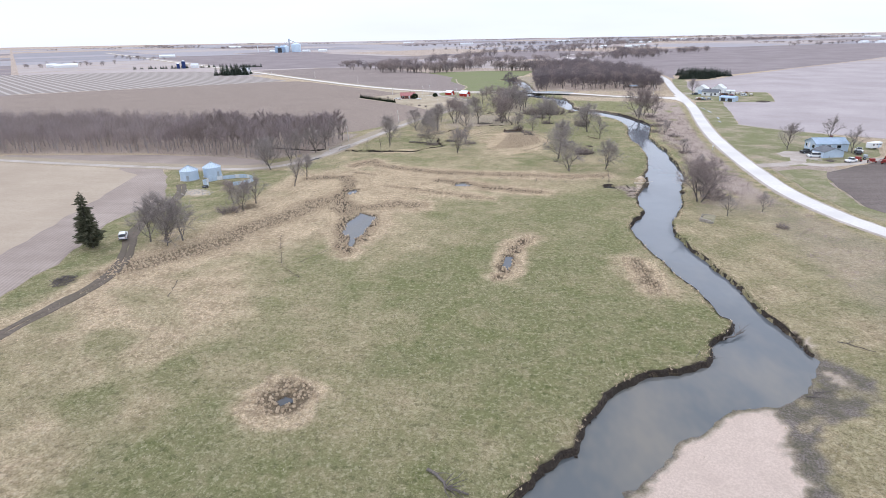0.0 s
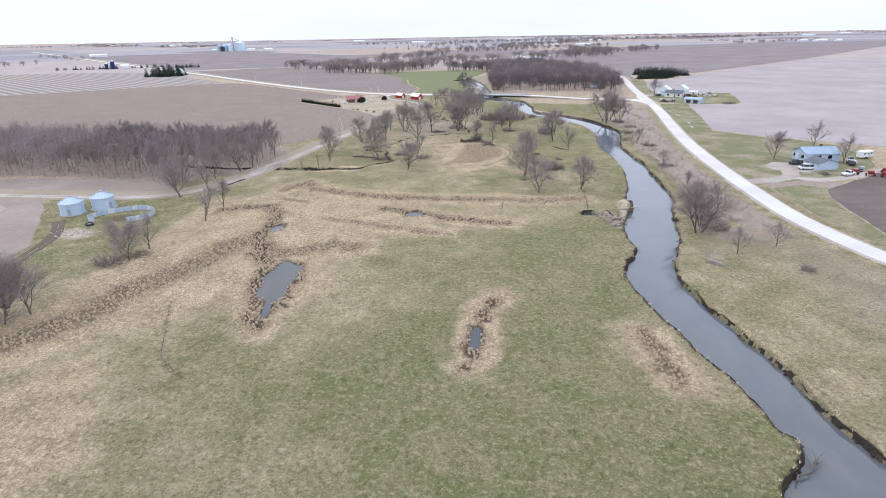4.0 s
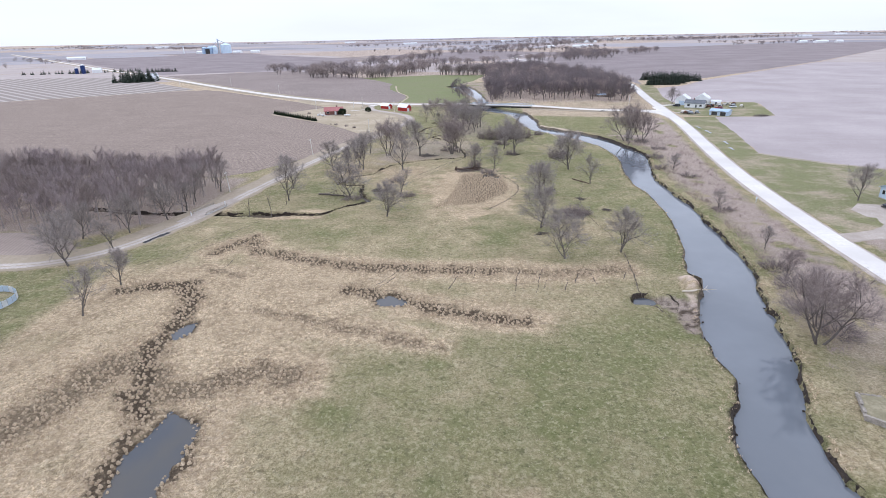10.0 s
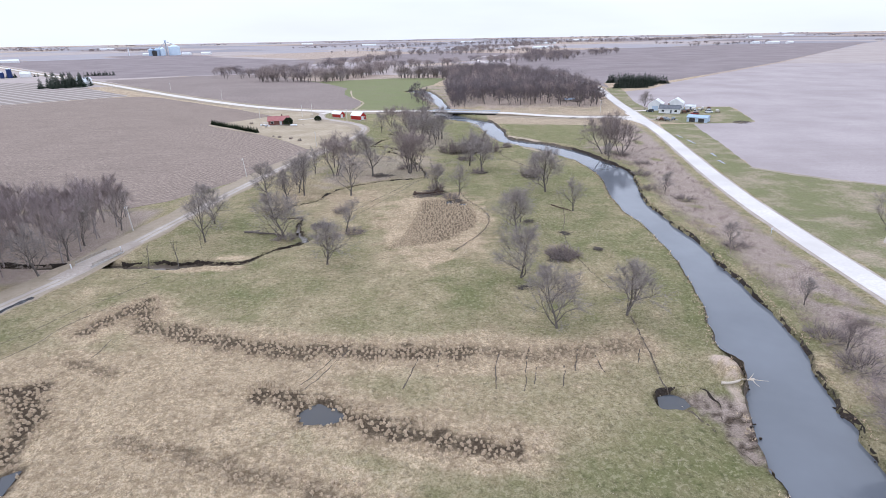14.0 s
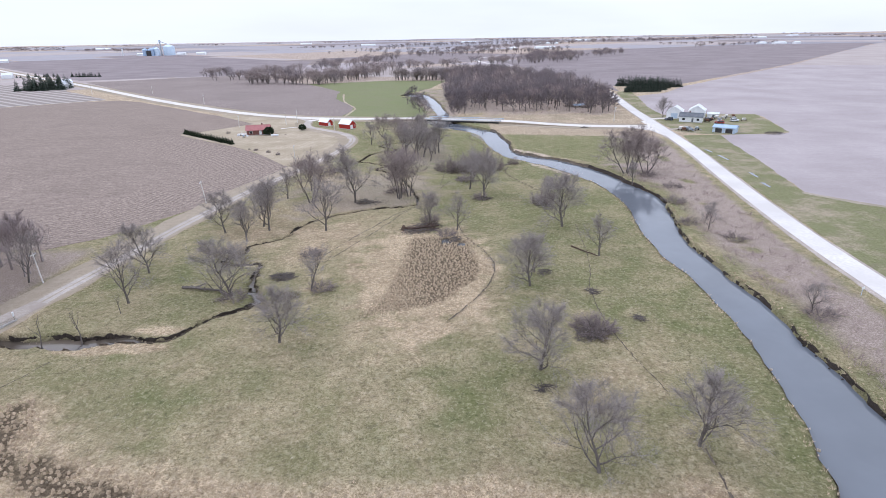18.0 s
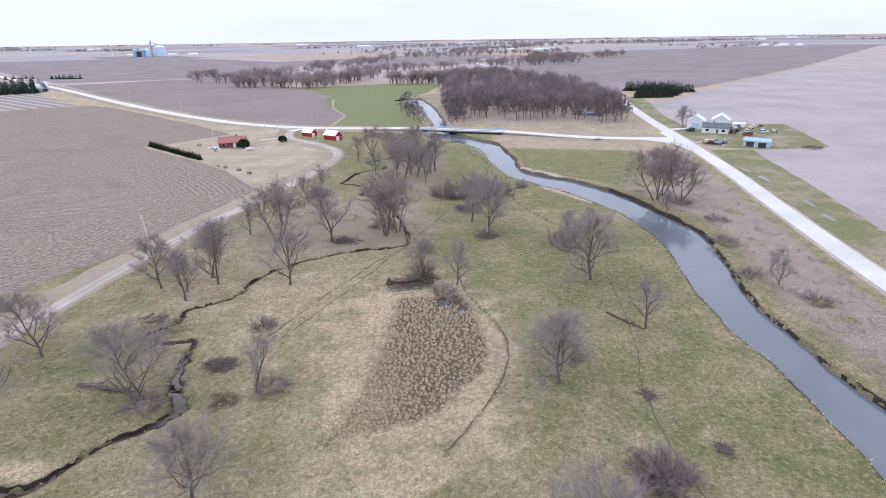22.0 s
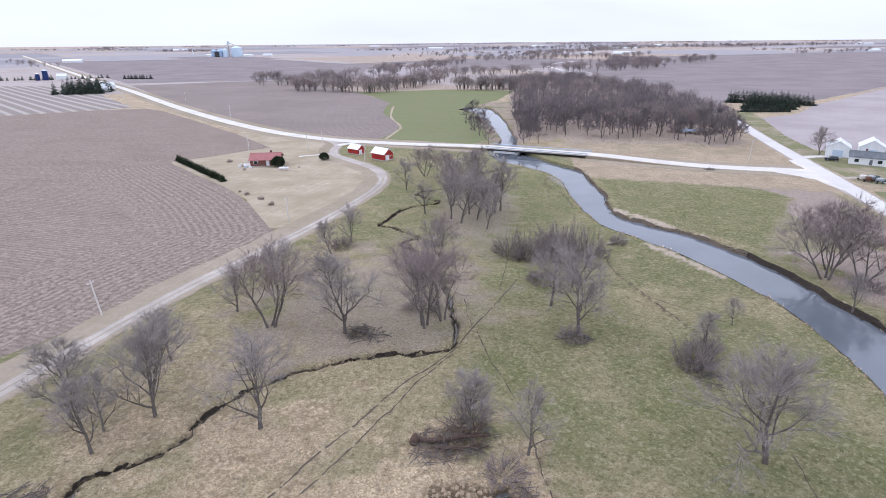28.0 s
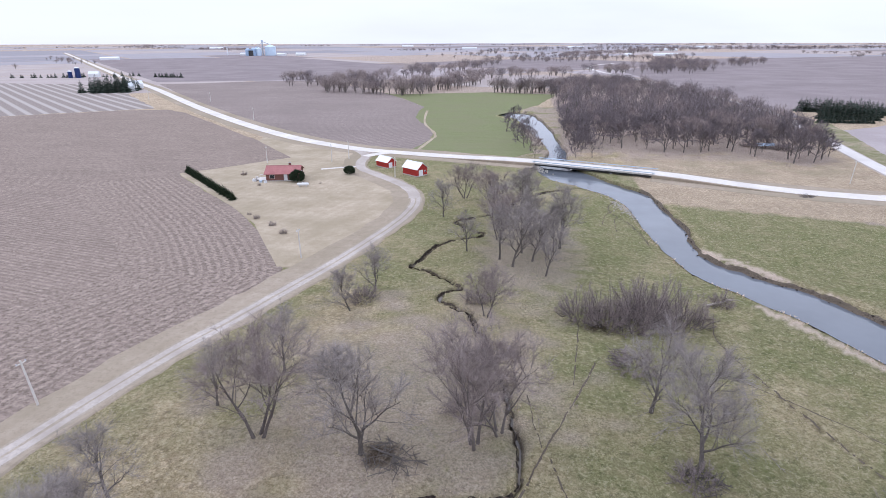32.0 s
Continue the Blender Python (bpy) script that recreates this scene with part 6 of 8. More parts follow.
far_w = []
for px, py in fill(WEST_WOOD, 5.3, 1):
    h = rng.uniform(11.5, 16.0)
    if px > -165 and py < 275:
        tagged(place(rng.choice(WOOD), px, py, h / 10, rng.uniform(0, 360), -0.1, rng.uniform(0.85, 1.15)), group="trees of the west wood")
    else:
        far_w.append((px, py, h / 10, rng.uniform(0.85, 1.15)))
WOOD_LOW = [haze_tree("tree", 140 + k, 2.6, 400, 1.4, 0.030, BARK_W, (TWIG_W, TWIG_R, TWIG_W, TWIG_R)[k], "far leafless tree of the wood", 0.25) for k in range(4)]
NORTH_NEAR = [bare_tree("tree", 150 + k, 10, 1, 0.85, 8, 4, 1, 36, BARK, (TWIG_D, TWIG_R, TWIG_D, TWIG_D)[k], 1.5, 0.021, 0.06, "round-crowned leafless tree at the edge of the wood", low=True, fork=0.25, up=0.5) for k in range(4)]
joined("far_wood", WOOD_LOW, far_w, "dense leafless brown wood behind the lane", "wood", 2)
far_w = []
for px, py in fill(NORTH_WOOD, 7.6, 3):
    h = rng.uniform(9.0, 15.5)
    if (py > 640 and rng.random() < 0.4) or rng.random() < 0.1:
        continue
    if py < 575:
        tagged(place(rng.choice(NORTH_NEAR), px, py, h / 10, rng.uniform(0, 360), -0.1, rng.uniform(0.95, 1.3)), group="trees of the north wood")
    else:
        far_w.append((px, py, h / 10, rng.uniform(1.1, 1.5)))
for px, py in NORTH_BANK:
    tagged(place(rng.choice(NORTH_NEAR), px, py, rng.uniform(0.9, 1.25), rng.uniform(0, 360)), group="trees of the north wood")
NORTH_LOW = [haze_tree("tree", 155 + k, 3.4, 400, 1.3, 0.052, BARK, (TWIG_D, TWIG_R, TWIG_D)[k], "far leafless tree of the wood", 0.12) for k in range(3)]
joined("far_wood", NORTH_LOW, far_w, "dense leafless brown wood beyond the bridge", "wood", 4)

# --- lines of trees along the upper creek and far groves
FAR = [haze_tree("tree", 160 + k, 3.3, 280, 1.3, 0.075, BARK, (TWIG_D, TWIG_R, TWIG_R)[k], "far leafless tree", 0.06) for k in range(3)]
FARC = [conifer("conifer", 170 + k, 10, 2.9, 16, 12, "far evergreen", ragged=0.4, needle=NEEDLE_F) for k in range(2)]
lines = [([(-309, 921), (-286, 933)], 9, 6, 13), ([(-215, 800), (-193, 788), (-159, 776), (-125, 769), (-103, 817), (-84, 888)], 60, 13, 16), ([(-47, 797), (-6, 800), (16, 831)], 36, 8, 15), ([(-255, 850), (-200, 860), (-120, 850)], 30, 16, 14),
         ([(-240, 900), (-191, 963), (-142, 1153), (-107, 1341)], 60, 30, 15), ([(-110, 930), (-38, 1032), (27, 1038)], 34, 15, 14), ([(60, 1110), (110, 1120), (190, 1150), (250, 1440)], 110, 45, 14),
         ([(-100, 1500), (60, 1700), (250, 2100), (500, 2600)], 130, 60, 15), ([(-150, 2400), (300, 2600), (900, 2750), (1300, 2800)], 150, 50, 16), ([(150, 1300), (330, 1330), (400, 1500)], 50, 30, 13), ([(300, 2300), (900, 2700), (1500, 2900)], 60, 60, 13), ([(-40, 1450), (120, 1560), (330, 1700)], 60, 40, 13),
         ([(700, 1750), (1100, 2050)], 24, 20, 11), ([(-240, 1700), (-60, 2650)], 40, 60, 12), ([(-1150, 1500), (-900, 1290)], 16, 25, 10), ([(-1000, 1000), (-860, 1080)], 14, 30, 11)]
places_b = []
for pts, n, w, h in lines:
    for px, py in resample(pts, int(n * 1.35)):
        places_b.append((px + rng.uniform(-w, w), py + rng.uniform(-w, w), rng.uniform(0.6, 1.1) * h / 10, rng.uniform(1.2, 1.8)))
TINY = [haze_tree("tree", 165 + k, 4.0, 40, 2.4, 0.42, BARK, TWIG_R, "distant leafless tree", 0.03) for k in range(2)]
places_t = []
for k in range(46):
    cx, cy = rng.uniform(-2800, 2800), rng.uniform(1900, 4300)
    n = rng.randint(6, 34)
    for _ in range(n):
        places_t.append((cx + rng.uniform(-1, 1) * n * 5, cy + rng.uniform(-18, 18), rng.uniform(0.6, 1.1), 1.8))
joined("distant_trees", TINY, places_t, "distant groves and tree lines on the plain", "trees", 16)
joined("far_trees", FAR, places_b, "far leafless tree lines along creeks and farmsteads", "trees", 6)
places_c = []
for px, py in fill([(-438, 746), (-400, 742), (-392, 762), (-405, 790), (-430, 785)], 7, 8):
    places_c.append((px, py, rng.uniform(1.1, 1.7), 1.2))
for px, py in resample([(-412, 815), (-398, 806), (-386, 796)], 9):
    places_b.append((px, py, 1.2, 1.0))
for px, py in resample([(-690, 922), (-618, 940), (-577, 960), (-545, 975)], 26) + resample([(-509, 960), (-470, 955)], 12):
    places_c.append((px + rng.uniform(-3, 3), py + rng.uniform(-3, 3), rng.uniform(0.45, 0.75), 1.5))
joined("far_conifers", FARC, places_c, "dark evergreen windbreak by a far farmstead", "trees", 9)
row = 0
for pts, n in (([(154, 634), (168, 634), (182, 635)], 12), ([(162, 652), (176, 650), (190, 648)], 14), ([(166, 690), (190, 683), (214, 671)], 22), ([(172, 670), (200, 662)], 14)):
    for px, py in resample(pts, n):
        row += 1
        ob = place(rng.choice(FARC), px + rng.uniform(-0.6, 0.6), py + rng.uniform(-0.6, 0.6), rng.uniform(0.5, 0.62) if row <= 12 else rng.uniform(0.8, 1.1), rng.uniform(0, 360), -0.1, 1.6)
        tagged(ob, "dark green spruce in a windbreak row", "tree", "windbreak spruces")

# --- arborvitae hedge and bushes by the red house
ARBOR = conifer("arborvitae", 180, 3.2, 0.95, 16, 14, "trim dark green conical hedge evergreen", "hedge", 0.12)
for k in range(18):
    t = k / 17.0
    place(ARBOR, -140.5 + 36.6 * t, 461.0 - 33.0 * t, rng.uniform(0.9, 1.05), rng.uniform(0, 360), -0.02, 1.5)


def round_bush(seed, r, h, label):
    q = random.Random(seed)
    ob = thing("bush", 0, 0, -200, 0, label, "bush")
    V, F = [], []
    tube_into(V, F, [Vector((0, 0, -0.1)), Vector((0, 0, h * 0.3)), Vector((0, 0, h * 0.6))], [0.14, 0.12, 0.05], 6)
    link_mesh("trunk", mesh_from("trunk", V, F, BARK_D), ob)
    V, F = [], []
    for _ in range(2200):
        a, b = q.random() * 6.283, math.acos(q.uniform(-0.6, 1))
        n = Vector((math.sin(b) * math.cos(a), math.sin(b) * math.sin(a), math.cos(b)))
        k = q.uniform(0.7, 1.05) * (1 + 0.12 * math.sin(3 * a + 2 * b))
        p = Vector((n.x * r * k, n.y * r * k, h * 0.48 + n.z * h * 0.5 * k))
        twig_into(V, F, q, p, n, 0.45, 0.16)
    link_mesh("crown", mesh_from("crown", V, F, NEEDLE), ob)
    return ob


B1 = round_bush(7, 2.2, 3.6, "rounded dark green juniper beside the drive")
place(B1, -93.0, 453.5, 1.12, 0, -0.05)
place(B1, -78.3, 467.3, 0.85, 90, -0.05)
for px, py, s in ((-87, 411, 0.75), (-80, 406, 0.8), (-74, 400, 0.8), (-91, 414, 0.5), (-117, 460, 0.9), (-108, 452, 0.6), (-104, 446, 0.55), (-84, 452, 0.35)):
    place(rng.choice(THICKET), px, py, s * 0.8, rng.uniform(0, 360), -0.05, 0.55)

# --- brush on the river bank and in the wood, joined
BRUSH = [shrub("shrub", 190 + k, 2.2, 1.2, 9, 7, TWIG_B, 0.018, "low brush", TWIG_B) for k in range(3)]
places_s = []
for k in range(700):
    t = rng.random()
    py = 165 + 270 * t
    bx = float(np.interp(py, [p[1] for p in RIGHT_BANK[16:40]], [p[0] for p in RIGHT_BANK[16:40]]))
    hx = float(np.interp(py, [p[1] for p in HIGHWAY[12:72]], [p[0] for p in HIGHWAY[12:72]]))
    if py > 372:
        continue
    u = rng.random() ** 1.3
    px = bx + 3 + (hx - 9 - bx) * u
    if px < hx - 7:
        places_s.append((px, py, rng.uniform(0.35, 1.15), 1.0))
for px, py in fill(WEST_WOOD, 5.0, 21)[:220]:
    places_s.append((px, py, rng.uniform(0.6, 1.3), 1.2))
for _ in range(60):
    places_s.append((rng.uniform(62, 82), rng.uniform(110, 165), rng.uniform(0.3, 0.8), 1.2))
for _ in range(170):
    places_s.append((rng.uniform(0, 110), rng.uniform(505, 545), rng.uniform(0.3, 0.9), 1.2))
for _ in range(60):
    places_s.append((-27 + rng.gauss(0, 11), 335 + rng.gauss(0, 14), rng.uniform(0.25, 0.6), 1.0))
joined("brush", BRUSH, places_s, "tangled brown leafless brush and dead weeds", "brush", 22)

# ================= sedge tussocks and grass =================
def blades(name, places, n, height, radius, width, mat, label, seed, dome=0):
    """Clumps of narrow blades; places are x, y, z, size."""
    r = np.random.RandomState(seed)
    A = np.array([(x, y, ground_z(x, y), s) for x, y, _, s in places], float)
    m = len(A)
    a = r.uniform(0, 6.283, (m, n))
    u = r.uniform(0.2 if dome else 0.35, 1.0, (m, n))
    out = u * radius * A[:, 3:4]
    hh = r.uniform(0.55, 1.1, (m, n)) * height * A[:, 3:4] * (1 - 0.7 * u ** 2 * dome)
    root = np.stack([A[:, 0:1] + 0.25 * out * np.cos(a), A[:, 1:2] + 0.25 * out * np.sin(a), np.repeat(A[:, 2:3], n, 1) - 0.05], -1)
    tip = np.stack([A[:, 0:1] + out * np.cos(a), A[:, 1:2] + out * np.sin(a), A[:, 2:3] + hh], -1)
    side = np.stack([-np.sin(a), np.cos(a), 0 * a], -1) * (width * A[:, 3:4])[..., None]
    V = np.stack([root - side, root + side, tip], 2).reshape(-1, 3)
    F = np.arange(m * n * 3).reshape(-1, 3)
    me = bpy.data.meshes.new(name)
    me.vertices.add(len(V))
    me.vertices.foreach_set("co", V.astype(np.float32).ravel())
    me.loops.add(F.size)
    me.loops.foreach_set("vertex_index", F.ravel().astype(np.int32))
    me.polygons.add(len(F))
    me.polygons.foreach_set("loop_start", np.arange(0, F.size, 3, dtype=np.int32))
    me.update(calc_edges=True)
    me.materials.append(mat)
    return tagged(new(name, me), label, "grass", "", "stuff")


gx, gy = np.meshgrid(np.arange(-96, 36, 0.8), np.arange(54, 226, 0.8))
rs = np.random.RandomState(71)
a = np.stack([gx.ravel(), gy.ravel()], 1) + rs.uniform(-0.32, 0.32, (gx.size, 2))
chance = np.zeros(len(a))
for line, w, dark in SLOUGHS:
    d = seg_dist(a, line)[0] + 0.8 * wobble(a, 6, 72)
    chance = np.maximum(chance, (0.5 + 0.45 * dark) * (1 - step01(d, w * 0.9, w * 1.7 + 0.8)))
keep = rs.uniform(0, 1, len(a)) < chance
for poly in PONDS:
    c = np.mean(poly, axis=0)
    keep &= ~inside(a, [(c[0] + (p[0] - c[0]) * 0.93, c[1] + (p[1] - c[1]) * 0.93) for p in poly])
tus = [(px, py, -0.1, rng.uniform(0.7, 1.25)) for px, py in a[keep]]
gx, gy = np.meshgrid(np.arange(-24, 10, 0.72), np.arange(244, 301, 0.72))
a = np.stack([gx.ravel(), gy.ravel()], 1) + rs.uniform(-0.3, 0.3, (gx.size, 2))
a = a[inside(a, OVAL)]
tus += [(px, py, -0.1, rng.uniform(0.65, 1.1)) for px, py in a if rng.random() < (0.92 if px > -11 else 0.8)]
def clumps(name, places, radius, height, mat, label, seed):
    """Rounded uneven sedge clumps: two jittered rings and a top each."""
    r = np.random.RandomState(seed)
    A = np.array([(x, y, ground_z(x, y), s) for x, y, _, s in places], float)
    m, n = len(A), 7
    a = 2 * math.pi * np.arange(n)[None] / n + r.uniform(0, 6.283, (m, 1)) + r.normal(0, 0.12, (m, n))
    s = A[:, 3:4]
    r0, r1 = radius * s * r.uniform(0.75, 1.2, (m, n)), radius * s * r.uniform(0.45, 0.8, (m, n))
    ring0 = np.stack([A[:, 0:1] + r0 * np.cos(a), A[:, 1:2] + r0 * np.sin(a), np.repeat(A[:, 2:3] - 0.06, n, 1)], -1)
    ring1 = np.stack([A[:, 0:1] + r1 * np.cos(a + 0.4), A[:, 1:2] + r1 * np.sin(a + 0.4), A[:, 2:3] + height * s * r.uniform(0.55, 0.9, (m, n))], -1)
    top = np.stack([A[:, 0] + r.normal(0, 0.06, m), A[:, 1] + r.normal(0, 0.06, m), A[:, 2] + height * A[:, 3] * r.uniform(0.9, 1.15, m)], -1)[:, None]
    V = np.concatenate([ring0, ring1, top], 1).reshape(-1, 3)
    one = [(j, (j + 1) % n, n + j) for j in range(n)] + [((j + 1) % n, n + (j + 1) % n, n + j) for j in range(n)] + [(n + j, n + (j + 1) % n, 2 * n) for j in range(n)]
    F = (np.arange(m)[:, None, None] * (2 * n + 1) + np.array(one)[None]).reshape(-1, 3)
    me = bpy.data.meshes.new(name)
    me.vertices.add(len(V))
    me.vertices.foreach_set("co", V.astype(np.float32).ravel())
    me.loops.add(F.size)
    me.loops.foreach_set("vertex_index", F.ravel().astype(np.int32))
    me.polygons.add(len(F))
    me.polygons.foreach_set("loop_start", np.arange(0, F.size, 3, dtype=np.int32))
    me.update(calc_edges=True)
    me.polygons.foreach_set("use_smooth", np.ones(len(F), bool))
    me.materials.append(mat)
    return tagged(new(name, me), label, "grass", "", "stuff")


clumps("sedge_clumps", tus, 0.27, 0.34, CLUMP, "pale rounded clumps of dead sedge over dark wet ground", 34)
blades("sedge_tussocks", tus, 10, 0.46, 0.42, 0.06, TUSSOCK, "dead straw-brown sedge tussocks round the wet hollows", 31, 1)
gx, gy = np.meshgrid(np.arange(-92, 36, 0.95), np.arange(56, 300, 0.95))
a = np.stack([gx.ravel(), gy.ravel()], 1) + rs.uniform(-0.45, 0.45, (gx.size, 2))
a = a[(~inside(a, river_poly)) & (seg_dist(a, CREEK)[0] > 2.8) & (seg_dist(a, LANE)[0] > 6)]
lump = []
for px, py in a:
    k = tree_of_land.find((px, py, 0.0))[1]
    if cover["dry"][k] > rng.uniform(0.45, 0.9) and cover["mud"][k] < 0.4:
        lump.append((px, py, 0, rng.uniform(0.5, 1.1)))
blades("straw_tussocks", lump, 6, 0.30, 0.42, 0.07, TUSSOCK, "low pale tussocks of dry straw grass", 36, 1)
tuft = []
a = np.column_stack([np.random.RandomState(5).uniform(-92, 58, 60000), np.random.RandomState(6).uniform(30, 460, 60000)])
dw = np.minimum(seg_dist(a, LEFT)[0], seg_dist(a, RIGHT)[0])
ok = (~inside(a, river_poly)) & (dw > 1.0) & (seg_dist(a, LANE)[0] > 5) & (seg_dist(a, CREEK)[0] > 2.6)
ok &= ~inside(a, SANDBAR) & ~inside(a, MUDFLAT)
ok &= (wobble(a, 7, 40) + 0.7 * wobble(a, 24, 41)) > -0.15
tuft = [(px, py, -0.12, s) for (px, py), s in zip(a[ok], np.random.RandomState(7).uniform(0.4, 1.0, ok.sum()))]
blades("grass_tufts", tuft, 5, 0.26, 0.32, 0.045, STRAWB, "short straw-coloured grass tufts in the pasture", 32)

fringe = []
rs = np.random.RandomState(9)
for line, sgn, n in ((LEFT, 1, 2600), (RIGHT, -1, 3000), (CREEK, 1, 1300), (CREEK, -1, 1300)):
    pts = resample(line, n)
    off = (0.5 if line is not CREEK else 0.9)
    moved = offset_line(pts, sgn * off)
    for (px, py) in moved:
        if math.sin(px * 0.9 + 1.7 * math.sin(py * 0.31)) + math.sin(py * 0.53) < rs.uniform(-1.2, 0.6):
            continue
        if 40 < py < 470 and not (line is RIGHT and (py < 96 or py > 345)) and px > -88:
            fringe.append((px + rs.normal(0, 0.45), py + rs.normal(0, 0.45), -0.12, rs.uniform(0.4, 1.1) * (0.55 if line is CREEK else 1)))
blades("bank_grass", fringe, 9, 0.42, 0.5, 0.05, TUSSOCK, "tall dead grass fringing the banks", 33)

# ================= bridges =================
def county_bridge():
    mx, my, turn = 12.25, 488.15, -18.35
    b = thing("bridge", mx, my, 0, turn, "long concrete county road bridge with steel guard rails over the river", "bridge")
    L, W, top = 46.0, 8.2, 1.15
    part("deck", box(0, 0, top - 0.14, L, W, 0.28, 0.02), CONCRETE, b)
    part("road_surface", box(0, 0, top + 0.012, L, W - 0.9, 0.02), GRAVEL, b, "pale gravel dust on the deck")
    for y in (-3.4, -1.15, 1.15, 3.4):
        part("girder", box(0, y, top - 0.62, L - 0.6, 0.32, 0.68, 0.02), DARKSTEEL, b, "dark steel girder")
    for y in (-W / 2 + 0.18, W / 2 - 0.18):
        part("curb", box(0, y, top + 0.12, L, 0.3, 0.24, 0.02), CONCRETE, b)
        rail = part("guard_rail", box(0, y, top + 0.72, L, 0.08, 0.3, 0.02), GALV, b, "galvanised guard rail")
        for k in range(19):
            part("post", box(-L / 2 + 0.8 + k * (L - 1.6) / 18, y, top + 0.45, 0.14, 0.12, 0.8, 0.01), GALV_D, rail)
    for x in (-7.5, 7.5):
        pier = part("pier_cap", box(x, 0, top - 1.1, 0.7, W - 0.6, 0.4, 0.03), CONCRETE, b)
        for y in (-3.0, -1.0, 1.0, 3.0):
            part("pile", tube([(x, y, top - 1.2), (x, y, -2.6)], [0.2, 0.22], 8), DARKSTEEL, pier, "dark steel pile")
    for s in (-1, 1):
        part("abutment", box(s * (L / 2 - 0.4), 0, -0.45, 0.8, W, 2.9, 0.04), CONCRETE, b)
        for y in (-1, 1):
            part("wing_wall", box(s * (L / 2 + 0.9), y * (W / 2 + 0.3), -0.2, 2.6, 0.3, 2.3, 0.03), CONCRETE, b)
    return b


county_bridge()


def culvert_bridge():
    b = thing("lane_bridge", -86.6, 246.4, 0, 75, "small concrete lane bridge with low rails over the creek", "bridge")
    part("deck", box(0, 0, 0.20, 9.6, 5.0, 0.34, 0.03), CONCRETE, b)
    part("road_surface", box(0, 0, 0.385, 9.6, 4.2, 0.03), SHOULDER, b, "pale gravel on the deck")
    for y in (-2.42, 2.42):
        rail = part("rail", box(0, y, 0.98, 9.2, 0.1, 0.16, 0.01), DEADWOOD, b)
        part("rail", box(0, y, 0.68, 9.2, 0.08, 0.12, 0.01), DEADWOOD, b)
        part("girder", box(0, y * 0.9, -0.12, 9.2, 0.3, 0.3, 0.02), DARKSTEEL, b, "dark steel girder")
        for k in range(7):
            part("post", box(-4.4 + 1.46 * k, y, 0.68, 0.14, 0.14, 0.7, 0.01), DEADWOOD, rail)
    for x in (-4.4, 4.4):
        part("abutment", box(x, 0, -0.75, 0.5, 5.0, 1.6, 0.03), CONCRETE, b)
    for s in (-1, 1):
        bm = bmesh.new()
        vs = [bm.verts.new(v) for v in ((s * 4.8, -1.9, 0.36), (s * 4.8, 1.9, 0.36), (s * 12.5, 1.9, 0.06), (s * 12.5, -1.9, 0.06), (s * 4.8, -2.5, -0.2), (s * 4.8, 2.5, -0.2), (s * 12.5, 2.3, -0.2), (s * 12.5, -2.3, -0.2))]
        for f in ((0, 1, 2, 3), (0, 3, 7, 4), (1, 5, 6, 2), (0, 4, 5, 1)):
            bm.faces.new([vs[k] for k in f])
        part("ramp", bm, SHOULDER, b, "packed gravel ramp")
    return b


culvert_bridge()
for px, py in ((-89.6, 240.2), (-84.0, 251.0)):
    post = thing("marker_post", px, py, 0, 0, "white marker post at the lane bridge", "post")
    part("post", box(0, 0, 0.65, 0.22, 0.22, 1.5, 0.02), WHITE, post)
    part("cap", box(0, 0, 1.43, 0.27, 0.27, 0.06, 0.01), WHITE, post)

sign = thing("road_sign", 79.3, 254.2, 0, 20, "small white sign on a post beside the highway", "sign")
part("post", box(0, 0, 0.75, 0.09, 0.09, 1.9, 0.01), GALV, sign)
part("panel", box(0, -0.06, 1.5, 0.75, 0.03, 0.6, 0.01), WHITE, sign, "white sign panel")
